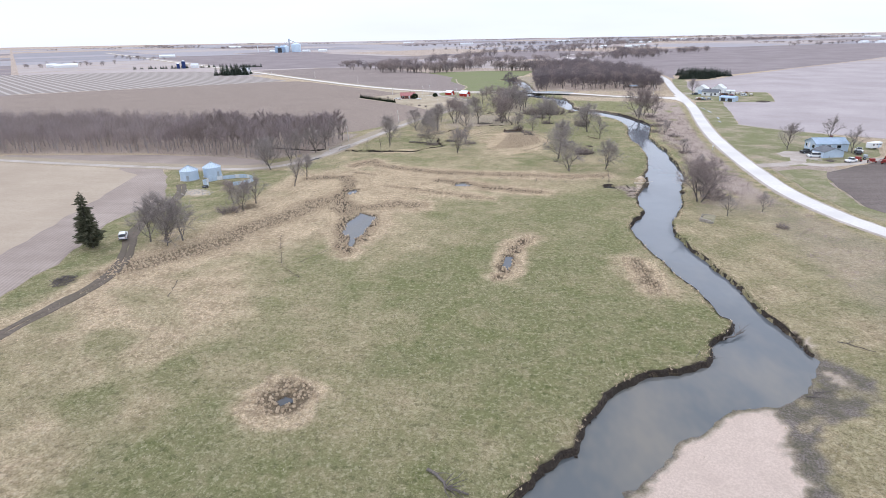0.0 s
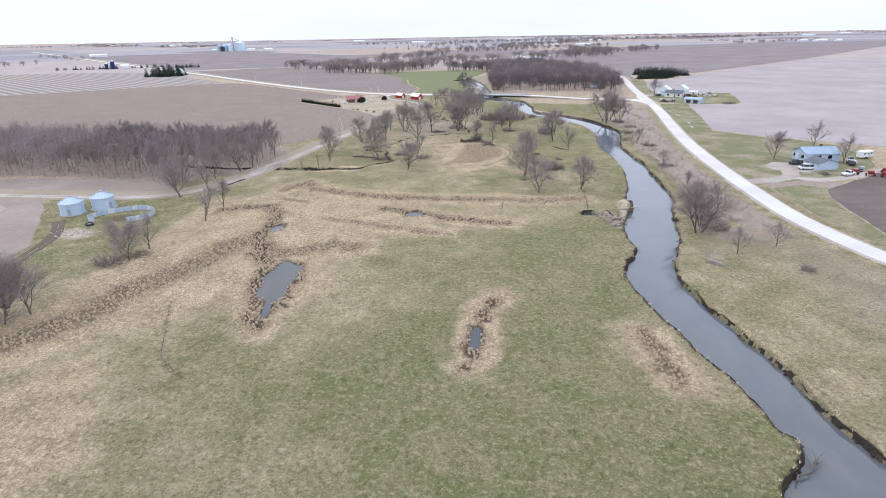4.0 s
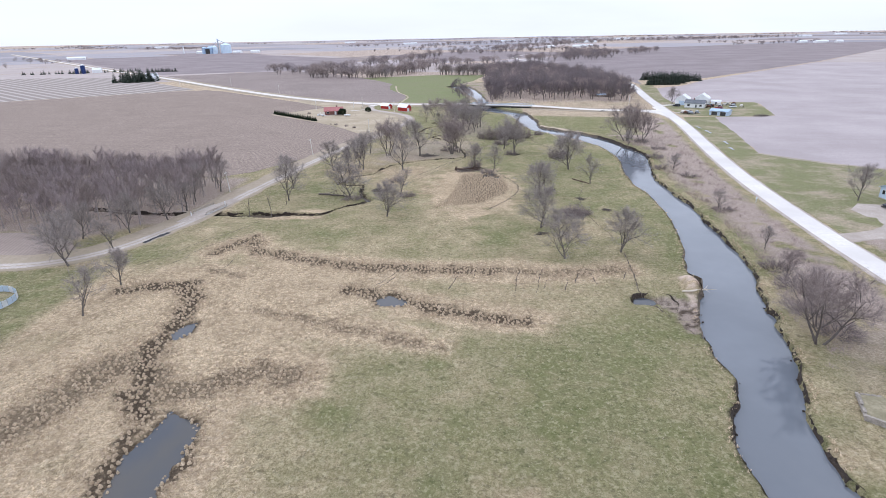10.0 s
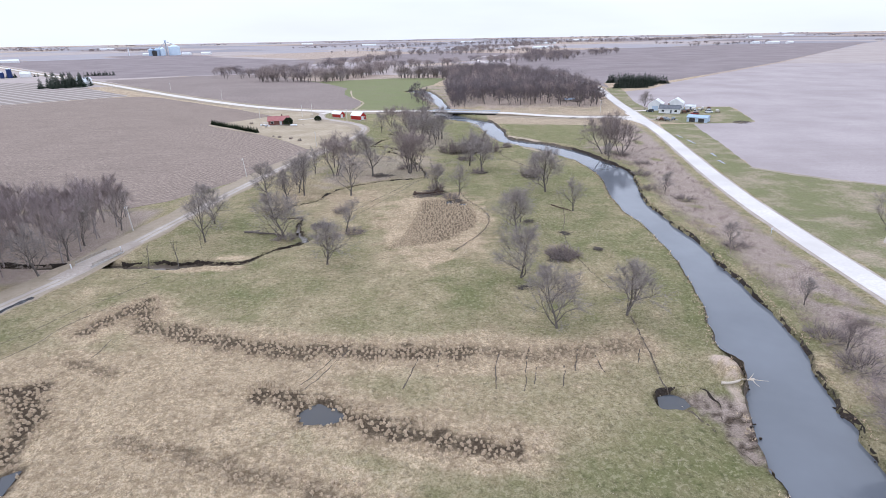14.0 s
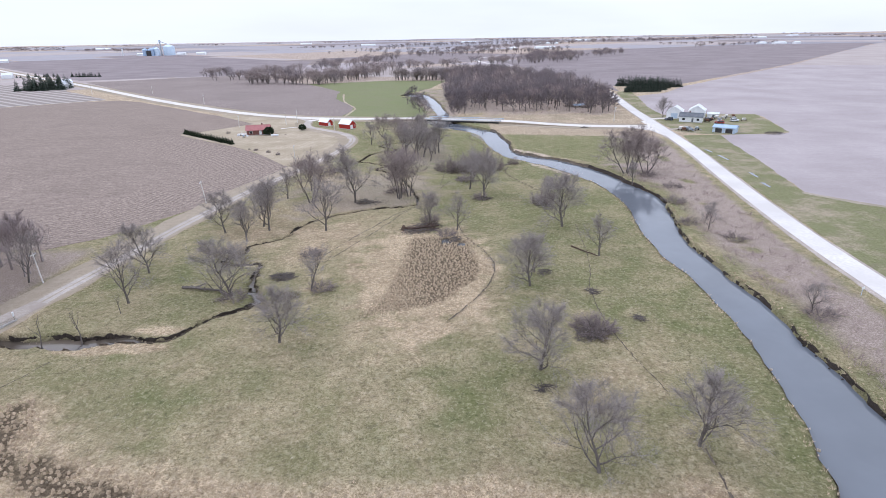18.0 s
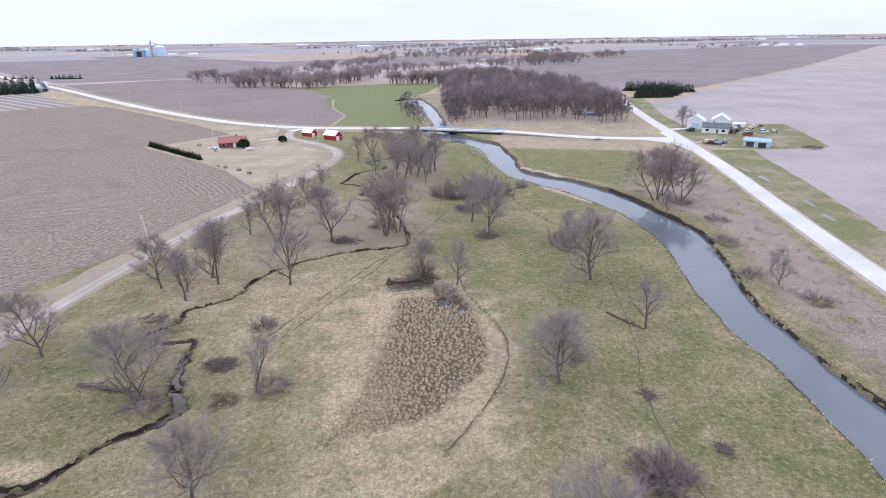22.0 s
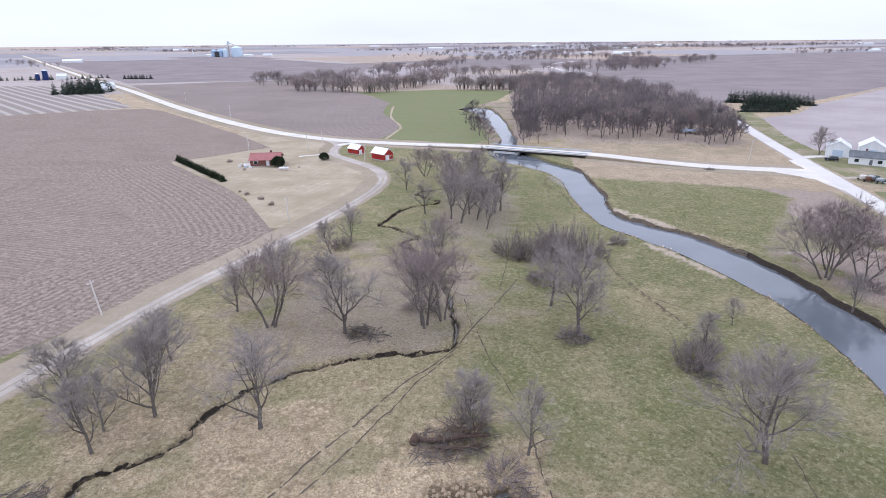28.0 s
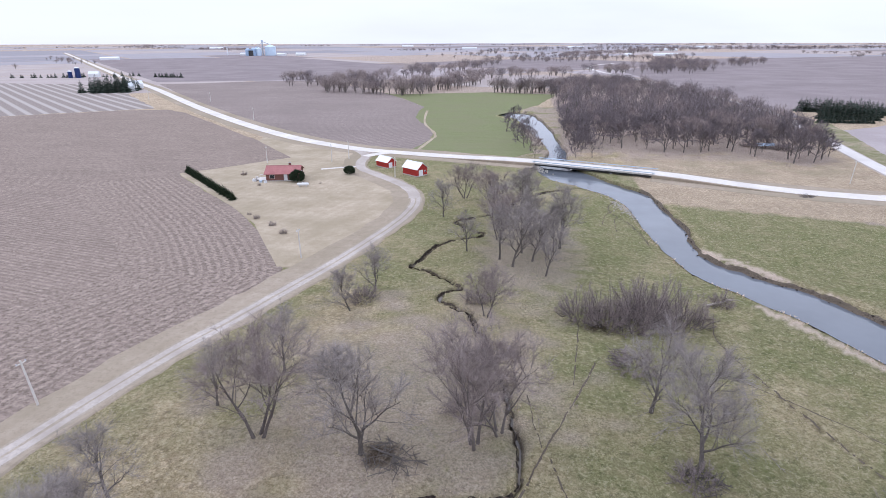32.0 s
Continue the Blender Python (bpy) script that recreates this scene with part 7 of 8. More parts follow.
# ================= buildings =================
def gabled(name, x, y, turn, L, W, eave, ridge, wall, roof, label, category="house", over=0.35, doors=(), windows=(), chimney=None, base=True):
    """A gabled building, ridge along its own x. Doors and windows: (side, place along it, sill, width, height, material); sides F, B along x, L, R the gables."""
    b = thing(name, x, y, 0, turn, label, category)
    bm = bmesh.new()
    w, l = W / 2, L / 2
    v = [bm.verts.new(p) for p in ((-l, -w, -0.1), (l, -w, -0.1), (l, w, -0.1), (-l, w, -0.1), (-l, -w, eave), (l, -w, eave), (l, w, eave), (-l, w, eave), (-l, 0, ridge), (l, 0, ridge))]
    for f in ((0, 1, 5, 4), (2, 3, 7, 6), (1, 2, 6, 9, 5), (3, 0, 4, 8, 7), (4, 5, 9, 8), (6, 7, 8, 9)):
        bm.faces.new([v[i] for i in f])
    part("wall", bm, wall, b)
    slope = math.atan2(ridge - eave, w)
    run = math.hypot(ridge - eave, w) + over
    for s in (-1, 1):
        bm = bmesh.new()
        add_box(bm, 0, -run / 2, 0, L + 2 * over, run, 0.14, 0.02, Matrix.Translation((0, 0, ridge + 0.10)) @ Matrix.Rotation(0 if s > 0 else math.pi, 4, "Z") @ Matrix.Rotation(slope, 4, "X"))
        r = part("roof", bm, roof, b)
        n = max(4, int(L / 1.1))
        for k in range(n):
            bm = bmesh.new()
            add_box(bm, -L / 2 + (k + 0.5) * L / n, -run / 2, 0.085, 0.06, run - 0.1, 0.04, 0, Matrix.Translation((0, 0, ridge + 0.10)) @ Matrix.Rotation(0 if s > 0 else math.pi, 4, "Z") @ Matrix.Rotation(slope, 4, "X"))
            part("roof_rib", bm, roof, r)
    part("ridge_cap", box(0, 0, ridge + 0.17, L + 2 * over, 0.32, 0.08, 0.02), roof, b)
    if base:
        part("foundation", box(0, 0, 0.08, L + 0.12, W + 0.12, 0.36, 0.02), CONCRETE, b)

    def face(side, along, sill, ww, hh, depth, off):
        if side in "FB":
            sg = -1 if side == "F" else 1
            return (along, sg * (w + off), sill + hh / 2, ww, depth, hh)
        sg = 1 if side == "R" else -1
        return (sg * (l + off), along, sill + hh / 2, depth, ww, hh)

    for side, along, sill, ww, hh, mat in doors:
        d = part("door", box(*face(side, along, sill, ww, hh, 0.08, 0.03), 0.01), mat, b, "plain panel door")
        part("door_frame", box(*face(side, along, sill, ww + 0.24, hh + 0.12, 0.06, 0.012), 0.01), WHITE, d)
    for side, along, sill, ww, hh in windows:
        f = part("window", box(*face(side, along, sill, ww + 0.2, hh + 0.2, 0.07, 0.015), 0.01), WHITE, b, "white framed window")
        part("pane", box(*face(side, along, sill + 0.02, ww, hh, 0.06, 0.03)), GLASS, f)
    if chimney:
        c = part("chimney", box(chimney[0], chimney[1], ridge + 0.3, 0.7, 0.7, 1.5, 0.03), BRICK, b)
        part("chimney_cap", box(chimney[0], chimney[1], ridge + 1.08, 0.85, 0.85, 0.1, 0.02), CONCRETE, c)
    return b


gabled("house", -99.6, 457.6, 12, 11.5, 8.6, 2.7, 4.6, BRICK, REDROOF, "single-storey red brick house with a red shingled roof", "house", 0.6,
       [("F", 1.2, 0.3, 1.0, 2.1, WHITE)], [("F", -3.6, 1.0, 1.5, 1.2), ("F", 3.8, 1.0, 1.6, 1.2), ("R", -1.8, 1.0, 1.2, 1.1), ("R", 2.0, 1.0, 1.2, 1.1), ("L", 0, 1.0, 1.3, 1.1)], (2.0, 0.6))


def porch():
    b = thing("porch", -106.4, 454.6, 0, 12, "cluttered grey wooden porch deck beside the brick house", "porch")
    part("floor", box(0, 0, 0.35, 4.2, 5.0, 0.12, 0.02), POLEWOOD, b)
    for x in (-2.0, 2.0):
        for y in (-2.4, 2.4):
            part("post", box(x, y, 0.6, 0.12, 0.12, 1.5, 0.01), POLEWOOD, b)
    for y in (-2.4, 2.4):
        part("rail", box(0, y, 1.25, 4.1, 0.07, 0.1, 0.01), WHITE, b)
    part("step", box(-2.5, 0, 0.15, 0.6, 1.6, 0.2, 0.02), POLEWOOD, b)
    return b


porch()
for k, (px, py, s, m) in enumerate(((-108.5, 451.5, 0.9, WHITE), (-105.5, 450.3, 0.7, GALV), (-103.4, 449.7, 0.8, WHITE), (-109.5, 455.5, 0.7, POLEWOOD))):
    c = thing("crate", px, py, 0, 20 * k, "weathered pale storage box beside the porch", "box")
    part("body", box(0, 0, 0.45 * s, 1.3 * s, 0.9 * s, 0.9 * s, 0.03), m, c)
    part("lid", box(0, 0, 0.95 * s, 1.36 * s, 0.96 * s, 0.08, 0.02), m, c)
gabled("barn", -54.0, 470.9, 146, 7.6, 5.2, 2.7, 4.7, RED, TINROOF, "red painted barn with a pale tin roof and white door", "barn", 0.4,
       [("L", 0.7, 0.0, 1.9, 2.1, WHITE), ("F", 0.5, 0.0, 1.6, 1.9, RED)], [("L", -1.6, 1.1, 0.6, 0.6)])
gabled("barn", -68.2, 482.4, 146, 6.6, 4.4, 2.3, 3.9, RED, TINROOF, "small red painted barn with a pale tin roof", "barn", 0.35,
       [("L", 0.6, 0.0, 1.6, 1.9, WHITE)], [("F", 1.0, 1.0, 0.6, 0.6)])


def propane():
    b = thing("propane_tank", -88.2, 446.8, 0, 14, "white horizontal propane tank on the lawn", "tank")
    part("tank", tube([(-2.0, 0, 0.95), (-1.85, 0, 0.95), (-1.5, 0, 0.95), (1.5, 0, 0.95), (1.85, 0, 0.95), (2.0, 0, 0.95)], [0.15, 0.4, 0.5, 0.5, 0.4, 0.15], 14), WHITE, b)
    for x in (-1.1, 1.1):
        part("leg", box(x, 0, 0.25, 0.25, 0.8, 0.5, 0.02), CONCRETE, b)
    part("dome", box(0, 0, 1.5, 0.35, 0.35, 0.15, 0.03), WHITE, b)
    return b


propane()


def pole(px, py, h, lean, turn):
    b = thing("utility_pole", px, py, 0, turn, "weathered grey wooden utility pole", "pole")
    part("pole", tube([(0, 0, -0.3), (lean * 0.5, 0, h * 0.5), (lean, 0, h)], [0.17, 0.15, 0.12], 8), POLEWOOD, b)
    arm = part("crossarm", box(lean, 0, h - 0.5, 0.12, 1.5, 0.12, 0.01), POLEWOOD, b)
    for y in (-0.65, 0.65):
        part("insulator", tube([(lean, y, h - 0.44), (lean, y, h - 0.24)], [0.05, 0.04], 6), GALV, arm)
    return b


for px, py, h, lean, turn in ((-89.5, 267.5, 7.0, 0.5, 170), (-77, 326.5, 7.2, 0.7, 175), (-62.6, 384.5, 7.2, 0.1, 170), (98, 479, 8.2, -0.5, 100), (-92.5, 487, 7.5, 0.1, 30), (-87.5, 494, 7.5, 0.0, 30), (-118, 481, 6.8, 0.2, 60),
                              (-60.5, 466, 7.0, 0.1, 40), (-185, 600, 7.5, 0.2, 45), (-268, 690, 7.5, 0.1, 45), (-330, 700, 7.5, 0, 45)):
    pole(px, py, h, lean, turn)


# --- grain bins and the round pen
def grain_bin(x, y, r, eave, peak, turn):
    b = thing("grain_bin", x, y, 0, turn, "galvanised corrugated steel grain bin with a conical roof", "grain bin", "grain bins in the yard")
    bm = bmesh.new()
    n, rings = 40, 34
    prev = None
    for k in range(rings + 1):
        rr = r + (0.035 if k % 2 else 0.0)
        ring = [bm.verts.new((rr * math.cos(2 * math.pi * j / n), rr * math.sin(2 * math.pi * j / n), eave * k / rings - 0.05)) for j in range(n)]
        if prev:
            for j in range(n):
                bm.faces.new((prev[j], prev[(j + 1) % n], ring[(j + 1) % n], ring[j]))
        prev = ring
    part("wall", bm, GALV, b)
    part("roof", tube([(0, 0, eave - 0.08), (0, 0, eave - 0.02), (0, 0, peak)], [r + 0.16, r + 0.16, 0.45], 40), GALV, b)
    for k in range(20):
        a = 2 * math.pi * k / 20
        p0, p1 = Vector(((r + 0.16) * math.cos(a), (r + 0.16) * math.sin(a), eave + 0.03)), Vector((0.45 * math.cos(a), 0.45 * math.sin(a), peak + 0.03))
        part("roof_rib", tube([p0, p1], [0.05, 0.04], 4), GALV_D, b)
    part("cap", tube([(0, 0, peak - 0.1), (0, 0, peak + 0.2), (0, 0, peak + 0.32)], [0.5, 0.5, 0.15], 14), GALV_D, b)
    part("hatch", box(r * 0.55, 0, eave + (peak - eave) * 0.45 + 0.12, 0.7, 0.7, 0.12, 0.02), GALV_D, b)
    part("door", box(0, -r - 0.02, 1.05, 0.9, 0.12, 1.9, 0.02), GALV_D, b)
    part("base_slab", tube([(0, 0, -0.1), (0, 0, 0.06)], [r + 0.35, r + 0.35], 40), CONCRETE, b)
    return b


grain_bin(-125.0, 185.4, 3.2, 3.5, 5.1, 20)
grain_bin(-119.0, 191.0, 3.2, 3.6, 5.2, 70)


def round_pen():
    b = thing("pen", -107, 182.5, 0, 0, "curved livestock pen of galvanised steel sheets with an open front", "pen")
    line = smooth_line([(-112.2, 176.6), (-115.6, 178.6), (-115.8, 181), (-113.6, 184.6), (-108.4, 188.4), (-104.1, 189.0), (-100.2, 186.6), (-99.2, 182.8), (-100.6, 179.8), (-103.6, 177.8)], 3)
    for k, (a, d) in enumerate(zip(line, line[1:])):
        cx, cy, n = (a[0] + d[0]) / 2 + 107, (a[1] + d[1]) / 2 - 182.5, math.hypot(d[0] - a[0], d[1] - a[1])
        bm = bmesh.new()
        add_box(bm, 0, 0, 0.66, n - 0.03, 0.05, 1.4, 0.01, Matrix.Translation((cx, cy, 0)) @ Matrix.Rotation(math.atan2(d[1] - a[1], d[0] - a[0]), 4, "Z"))
        p = part("panel", bm, GALV if k % 3 else TINROOF, b)
        part("post", tube([(a[0] + 107, a[1] - 182.5, -0.2), (a[0] + 107, a[1] - 182.5, 1.5)], [0.06, 0.06], 6), GALV_D, p)
    return b


round_pen()
trough = thing("stock_tank", -112.4, 174.6, 0, 30, "dark low stock tank by the pen", "tank")
part("tank", tube([(0, 0, -0.05), (0, 0, 0.55)], [1.0, 1.05], 18, False), DARKSTEEL, trough)
part("water", tube([(0, 0, 0.40), (0, 0, 0.42)], [0.98, 0.98], 18), POND, trough)

# --- blue house and garage by the highway
gabled("house", 125.2, 256.0, 6, 13.0, 8.6, 3.4, 5.2, BLUEWALL, BLUEROOF, "two-level pale blue house with a light blue roof", "house", 0.45,
       [("L", 0.9, 1.0, 1.0, 2.0, WHITE), ("F", -4.6, 0.2, 1.0, 2.0, WHITE)],
       [("L", -2.2, 1.4, 1.6, 1.3), ("L", 2.8, 1.4, 1.0, 1.2), ("F", -1.6, 1.5, 1.8, 1.3), ("F", 2.6, 1.5, 1.6, 1.3), ("L", -2.2, 0.1, 1.2, 0.7)], (1.5, 0.3))
gabled("garage", 119.8, 242.4, 104, 6.4, 8.6, 2.5, 3.8, BLUEWALL, GREYROOF, "pale blue garage with a dark grey roof", "garage", 0.35,
       [("R", 0, 0.0, 4.2, 2.2, WHITE)], [("F", 0, 1.1, 0.9, 0.8)])

# --- white farm beyond the highway
gabled("garage", 137.5, 489.8, 62, 10.0, 8.4, 4.0, 6.6, WHITE, WHITE, "tall white farm garage with a white roof", "garage", 0.3, [("L", 0, 0, 3.6, 3.0, GALV)], [("F", 2, 1.3, 0.9, 0.9), ("F", -2, 1.3, 0.9, 0.9)])
gabled("garage", 150.6, 490.0, 62, 11.0, 8.8, 4.2, 7.0, WHITE, WHITE, "tall white farm workshop with a white roof", "garage", 0.3, [("L", 0, 0, 3.8, 3.2, GALV)], [("F", 2, 1.3, 0.9, 0.9)])
gabled("house", 139.8, 473.0, -28, 12.0, 7.4, 3.0, 4.8, WHITE, GREYROOF, "white farmhouse with a grey shingled roof", "house", 0.4,
       [("F", 1.0, 0.3, 1.0, 2.0, GREYROOF)], [("F", -3.6, 1.1, 1.4, 1.2), ("F", 3.8, 1.1, 1.4, 1.2), ("R", 0, 1.1, 1.2, 1.2), ("L", 0, 1.1, 1.2, 1.2)], (-1.0, 0.3))
# the open bays are dark panels, their inner shade put into the colour
gabled("shed", 142.0, 437.6, -38, 10.5, 7.6, 2.6, 3.5, GALV, STEELBLUE, "open steel shed with a pale blue roof", "shed", 0.35, [("F", -2.4, 0, 3.2, 2.2, DARKSTEEL), ("F", 2.4, 0, 3.2, 2.2, DARKSTEEL)], [], None, False)
gabled("shed", 158.5, 486.5, -20, 6.0, 4.0, 2.2, 3.0, WHITE, TINROOF, "small white farm shed", "shed", 0.25, [("F", 0, 0, 1.2, 1.9, GREYROOF)], [])


# --- vehicles
def car(x, y, turn, paint, label, L=4.9, W=1.9, H=1.75, cabin=(0.28, 0.98), category="car", bed=False):
    """Body with rounded edges, glasshouse, wheels, lights; nose towards +x."""
    b = thing("pickup" if bed else "car", x, y, 0.09, turn, label, category)
    hl = H * 0.52
    bm = bmesh.new()
    add_box(bm, 0, 0, hl * 0.5 + 0.22, L, W, hl - 0.22 + 0.12, 0.14)
    body = part("body", bm, paint, b)
    c0, c1 = -L / 2 + L * (1 - cabin[1]), -L / 2 + L * (1 - cabin[0])
    bm = bmesh.new()
    z0, z1 = hl + 0.12, H
    v = [bm.verts.new(p) for p in ((c0, -W * 0.46, z0), (c1, -W * 0.46, z0), (c1, W * 0.46, z0), (c0, W * 0.46, z0),
                                   (c0 + 0.25, -W * 0.38, z1), (c1 - 0.75, -W * 0.38, z1), (c1 - 0.75, W * 0.38, z1), (c0 + 0.25, W * 0.38, z1))]
    for f in ((0, 1, 5, 4), (1, 2, 6, 5), (2, 3, 7, 6), (3, 0, 4, 7)):
        bm.faces.new([v[i] for i in f])
    part("glasshouse", bm, GLASS, b)
    part("roof", box((c0 + c1) / 2 - 0.25, 0, z1 + 0.02, c1 - c0 - 0.95, W * 0.78, 0.07, 0.03), paint, b)
    for sx in (c0 + 0.12, (c0 + c1) / 2 - 0.2, c1 - 0.4):
        for sy in (-1, 1):
            part("pillar", tube([(sx, sy * W * 0.465, z0), (sx * 0.98, sy * W * 0.385, z1)], [0.05, 0.05], 4), paint, body)
    if bed:
        part("bed", box(-L / 2 + (c0 + L / 2) / 2, 0, hl + 0.1, (c0 + L / 2) - 0.2, W * 0.8, 0.06), DARKSTEEL, b)
    for sx in (-L * 0.31, L * 0.31):
        for sy in (-1, 1):
            wheel = part("wheel", tube([(sx, sy * (W / 2 - 0.2), 0.34), (sx, sy * (W / 2 + 0.02), 0.34)], [0.35, 0.35], 14), RUBBER, b)
            part("rim", tube([(sx, sy * (W / 2 + 0.015), 0.34), (sx, sy * (W / 2 + 0.035), 0.34)], [0.2, 0.19], 10), GALV, wheel)
    for sy in (-1, 1):
        part("headlight", box(L / 2 - 0.02, sy * W * 0.36, hl * 0.72 + 0.1, 0.06, 0.34, 0.16, 0.02), LAMP, b)
        part("tail_light", box(-L / 2 + 0.02, sy * W * 0.42, hl * 0.75 + 0.1, 0.06, 0.16, 0.28, 0.02), REDPAINT, b)
    part("bumper", box(L / 2, 0, 0.45, 0.12, W * 0.92, 0.2, 0.04), DARKSTEEL, b)
    part("bumper", box(-L / 2, 0, 0.45, 0.12, W * 0.92, 0.2, 0.04), DARKSTEEL, b)
    return b


car(-105.3, 122.9, 122, CARPAINT, "white parked estate car on the muddy track", 4.7, 1.9, 1.75, (0.26, 0.98))
car(114.2, 240.6, 180, CARPAINT, "white van parked on the driveway", 5.4, 2.0, 1.95, (0.12, 0.98), "van")
car(114.6, 248.5, 195, DARKPAINT, "dark pickup parked by the blue house", 5.2, 1.95, 1.8, (0.22, 0.62), "pickup", True)
car(123.4, 231.8, 30, CARPAINT, "white pickup parked beside the garage", 5.2, 1.95, 1.8, (0.22, 0.62), "pickup", True)
car(133.5, 247.5, 75, DARKPAINT, "dark car parked behind the garage", 4.6)
car(136.0, 251.5, 75, CARPAINT, "white truck parked behind the garage", 5.6, 2.1, 2.0, (0.2, 0.5), "pickup", True)
for px, py, t, p, nm in ((150.5, 474.5, 20, DARKPAINT, "dark"), (155.5, 472.0, 60, CARPAINT, "white"), (146.0, 444.8, 100, DARKPAINT, "dark"), (129.5, 478.5, 160, DARKPAINT, "dark"), (151.5, 463.5, 140, REDPAINT, "red"), (163.0, 470.0, 10, CARPAINT, "pale")):
    car(px, py, t, p, nm + " car parked in the farmyard grass", 4.7)


def trailer(x, y, turn):
    b = thing("camper_trailer", x, y, 0.05, turn, "white camper trailer parked on the grass", "trailer")
    part("body", box(0, 0, 1.75, 6.2, 2.4, 2.4, 0.18), WHITE, b)
    for k in (-1.8, 0.2, 2.0):
        part("window", box(k, -1.21, 2.0, 0.9, 0.05, 0.6, 0.01), GLASS, b)
    part("door", box(1.2, -1.21, 1.5, 0.65, 0.05, 1.8, 0.01), GALV, b)
    part("hitch", tube([(3.1, 0, 0.6), (4.3, 0, 0.55)], [0.08, 0.06], 6), DARKSTEEL, b)
    for sy in (-1, 1):
        part("wheel", tube([(-0.3, sy * 0.95, 0.34), (-0.3, sy * 1.2, 0.34)], [0.36, 0.36], 12), RUBBER, b)
    return b


trailer(145.5, 259.5, 25)


def implement(x, y, turn, mat, label, L=5.0):
    """A tractor-drawn farm machine: frame, tongue, hopper, wheels and tines."""
    b = thing("farm_machine", x, y, 0.03, turn, label, "farm machine")
    part("frame", box(0, 0, 0.75, L, 0.3, 0.2, 0.03), mat, b)
    part("frame", box(-L * 0.2, 0, 0.72, 0.25, 3.0, 0.18, 0.03), mat, b)
    part("tongue", tube([(L * 0.5, 0, 0.75), (L * 0.85, 0, 0.4)], [0.08, 0.06], 6), mat, b)
    part("hopper", box(-L * 0.12, 0, 1.35, L * 0.42, 1.8, 0.9, 0.12), mat, b)
    for sy in (-1.25, 1.25):
        w = part("wheel", tube([(-L * 0.1, sy - 0.15, 0.5), (-L * 0.1, sy + 0.15, 0.5)], [0.5, 0.5], 14), RUBBER, b)
        part("rim", tube([(-L * 0.1, sy + 0.14 * (1 if sy > 0 else -1), 0.5), (-L * 0.1, sy + 0.18 * (1 if sy > 0 else -1), 0.5)], [0.26, 0.26], 10), mat, w)
    for k in range(7):
        part("tine", tube([(-L * 0.45, -1.4 + 0.46 * k, 0.75), (-L * 0.5, -1.4 + 0.46 * k, 0.1)], [0.04, 0.03], 4), RUST, b)
    return b


for k, (px, py, m) in enumerate(((127, 234, REDPAINT), (130.5, 231.5, REDPAINT), (134, 230, REDPAINT), (131, 238, GALV_D), (137.5, 235, REDPAINT))):
    implement(px, py, 30 + 40 * k, m, ("red" if m is REDPAINT else "grey") + " farm machine standing on the dirt loop", 3.6)
q = random.Random(77)
for k in range(16):
    px, py = q.uniform(146, 170), q.uniform(452, 488)
    if k < 6:
        px, py = q.uniform(120, 133), q.uniform(440, 447)
    implement(px, py, q.uniform(0, 360), q.choice([RUST, GALV_D, DARKSTEEL, POLEWOOD, GALV_D]), "old disused farm machine in the yard grass", q.uniform(2.5, 4.5))

# --- far buildings
def elevator():
    b = thing("grain_elevator", -800, 1850, 0, 26, "far grain elevator with silver bins and a leg tower", "grain elevator")
    for x, y, r, h, p, m in ((24, 0, 15.5, 24, 30, ELEVATOR), (-8, -3, 7.5, 18, 23, ELEVATOR), (-23, -3, 7.5, 17, 22, STEELBLUE), (-38, -1, 7.5, 17, 21, STEELBLUE), (-15, 12, 7.5, 18, 23, STEELBLUE)):
        s = part("bin", tube([(x, y, 0), (x, y, h)], [r, r], 26), m, b)
        part("bin_roof", tube([(x, y, h - 0.1), (x, y, p)], [r + 0.4, 1.0], 26), m, s)
    part("leg_tower", box(3, 0, 19.5, 3.2, 3.2, 39, 0.1), GALV_D, b)
    part("head_house", box(3, 0, 39.5, 5.0, 4.4, 4.5, 0.1), GALV, b)
    part("spout", tube([(3, 0, 38), (24, 0, 30)], [0.7, 0.7], 8), GALV_D, b)
    part("spout", tube([(3, 0, 36), (-16, -2, 22)], [0.6, 0.6], 8), GALV_D, b)
    part("work_house", box(-30, -10, 7, 12, 9, 14, 0.1), DARKSTEEL, b)
    return b


elevator()
for px, py, L in ((-735, 1840, 24), (-862, 1865, 22), (-690, 1870, 26)):
    gabled("shed", px, py, 5, L, 18, 5, 7.5, WHITE, TINROOF, "long white steel shed at the elevator", "shed", 0.3)
tower = thing("tower", -926, 1883, 0, 0, "far white slender tower", "tower")
part("shaft", tube([(0, 0, 0), (0, 0, 20)], [2.0, 1.6], 10), WHITE, tower)
part("top", tube([(0, 0, 20), (0, 0, 22), (0, 0, 23)], [2.2, 2.2, 0.5], 10), GALV_D, tower)
silo = thing("silo", -603, 937, 0, 0, "tall dark blue enamelled silo", "silo", "blue silos")
part("wall", tube([(0, 0, 0), (0, 0, 12)], [3.2, 3.2], 24), NAVY, silo)
part("roof", tube([(0, 0, 12), (0, 0, 13), (0, 0, 13.4)], [3.2, 2.0, 0.4], 24), TINROOF, silo)
silo = thing("silo", -611, 933, 0, 0, "shorter dark blue enamelled silo", "silo", "blue silos")
part("wall", tube([(0, 0, 0), (0, 0, 8)], [2.6, 2.6], 24), NAVY, silo)
part("roof", tube([(0, 0, 8), (0, 0, 8.8), (0, 0, 9.2)], [2.6, 1.6, 0.4], 24), TINROOF, silo)
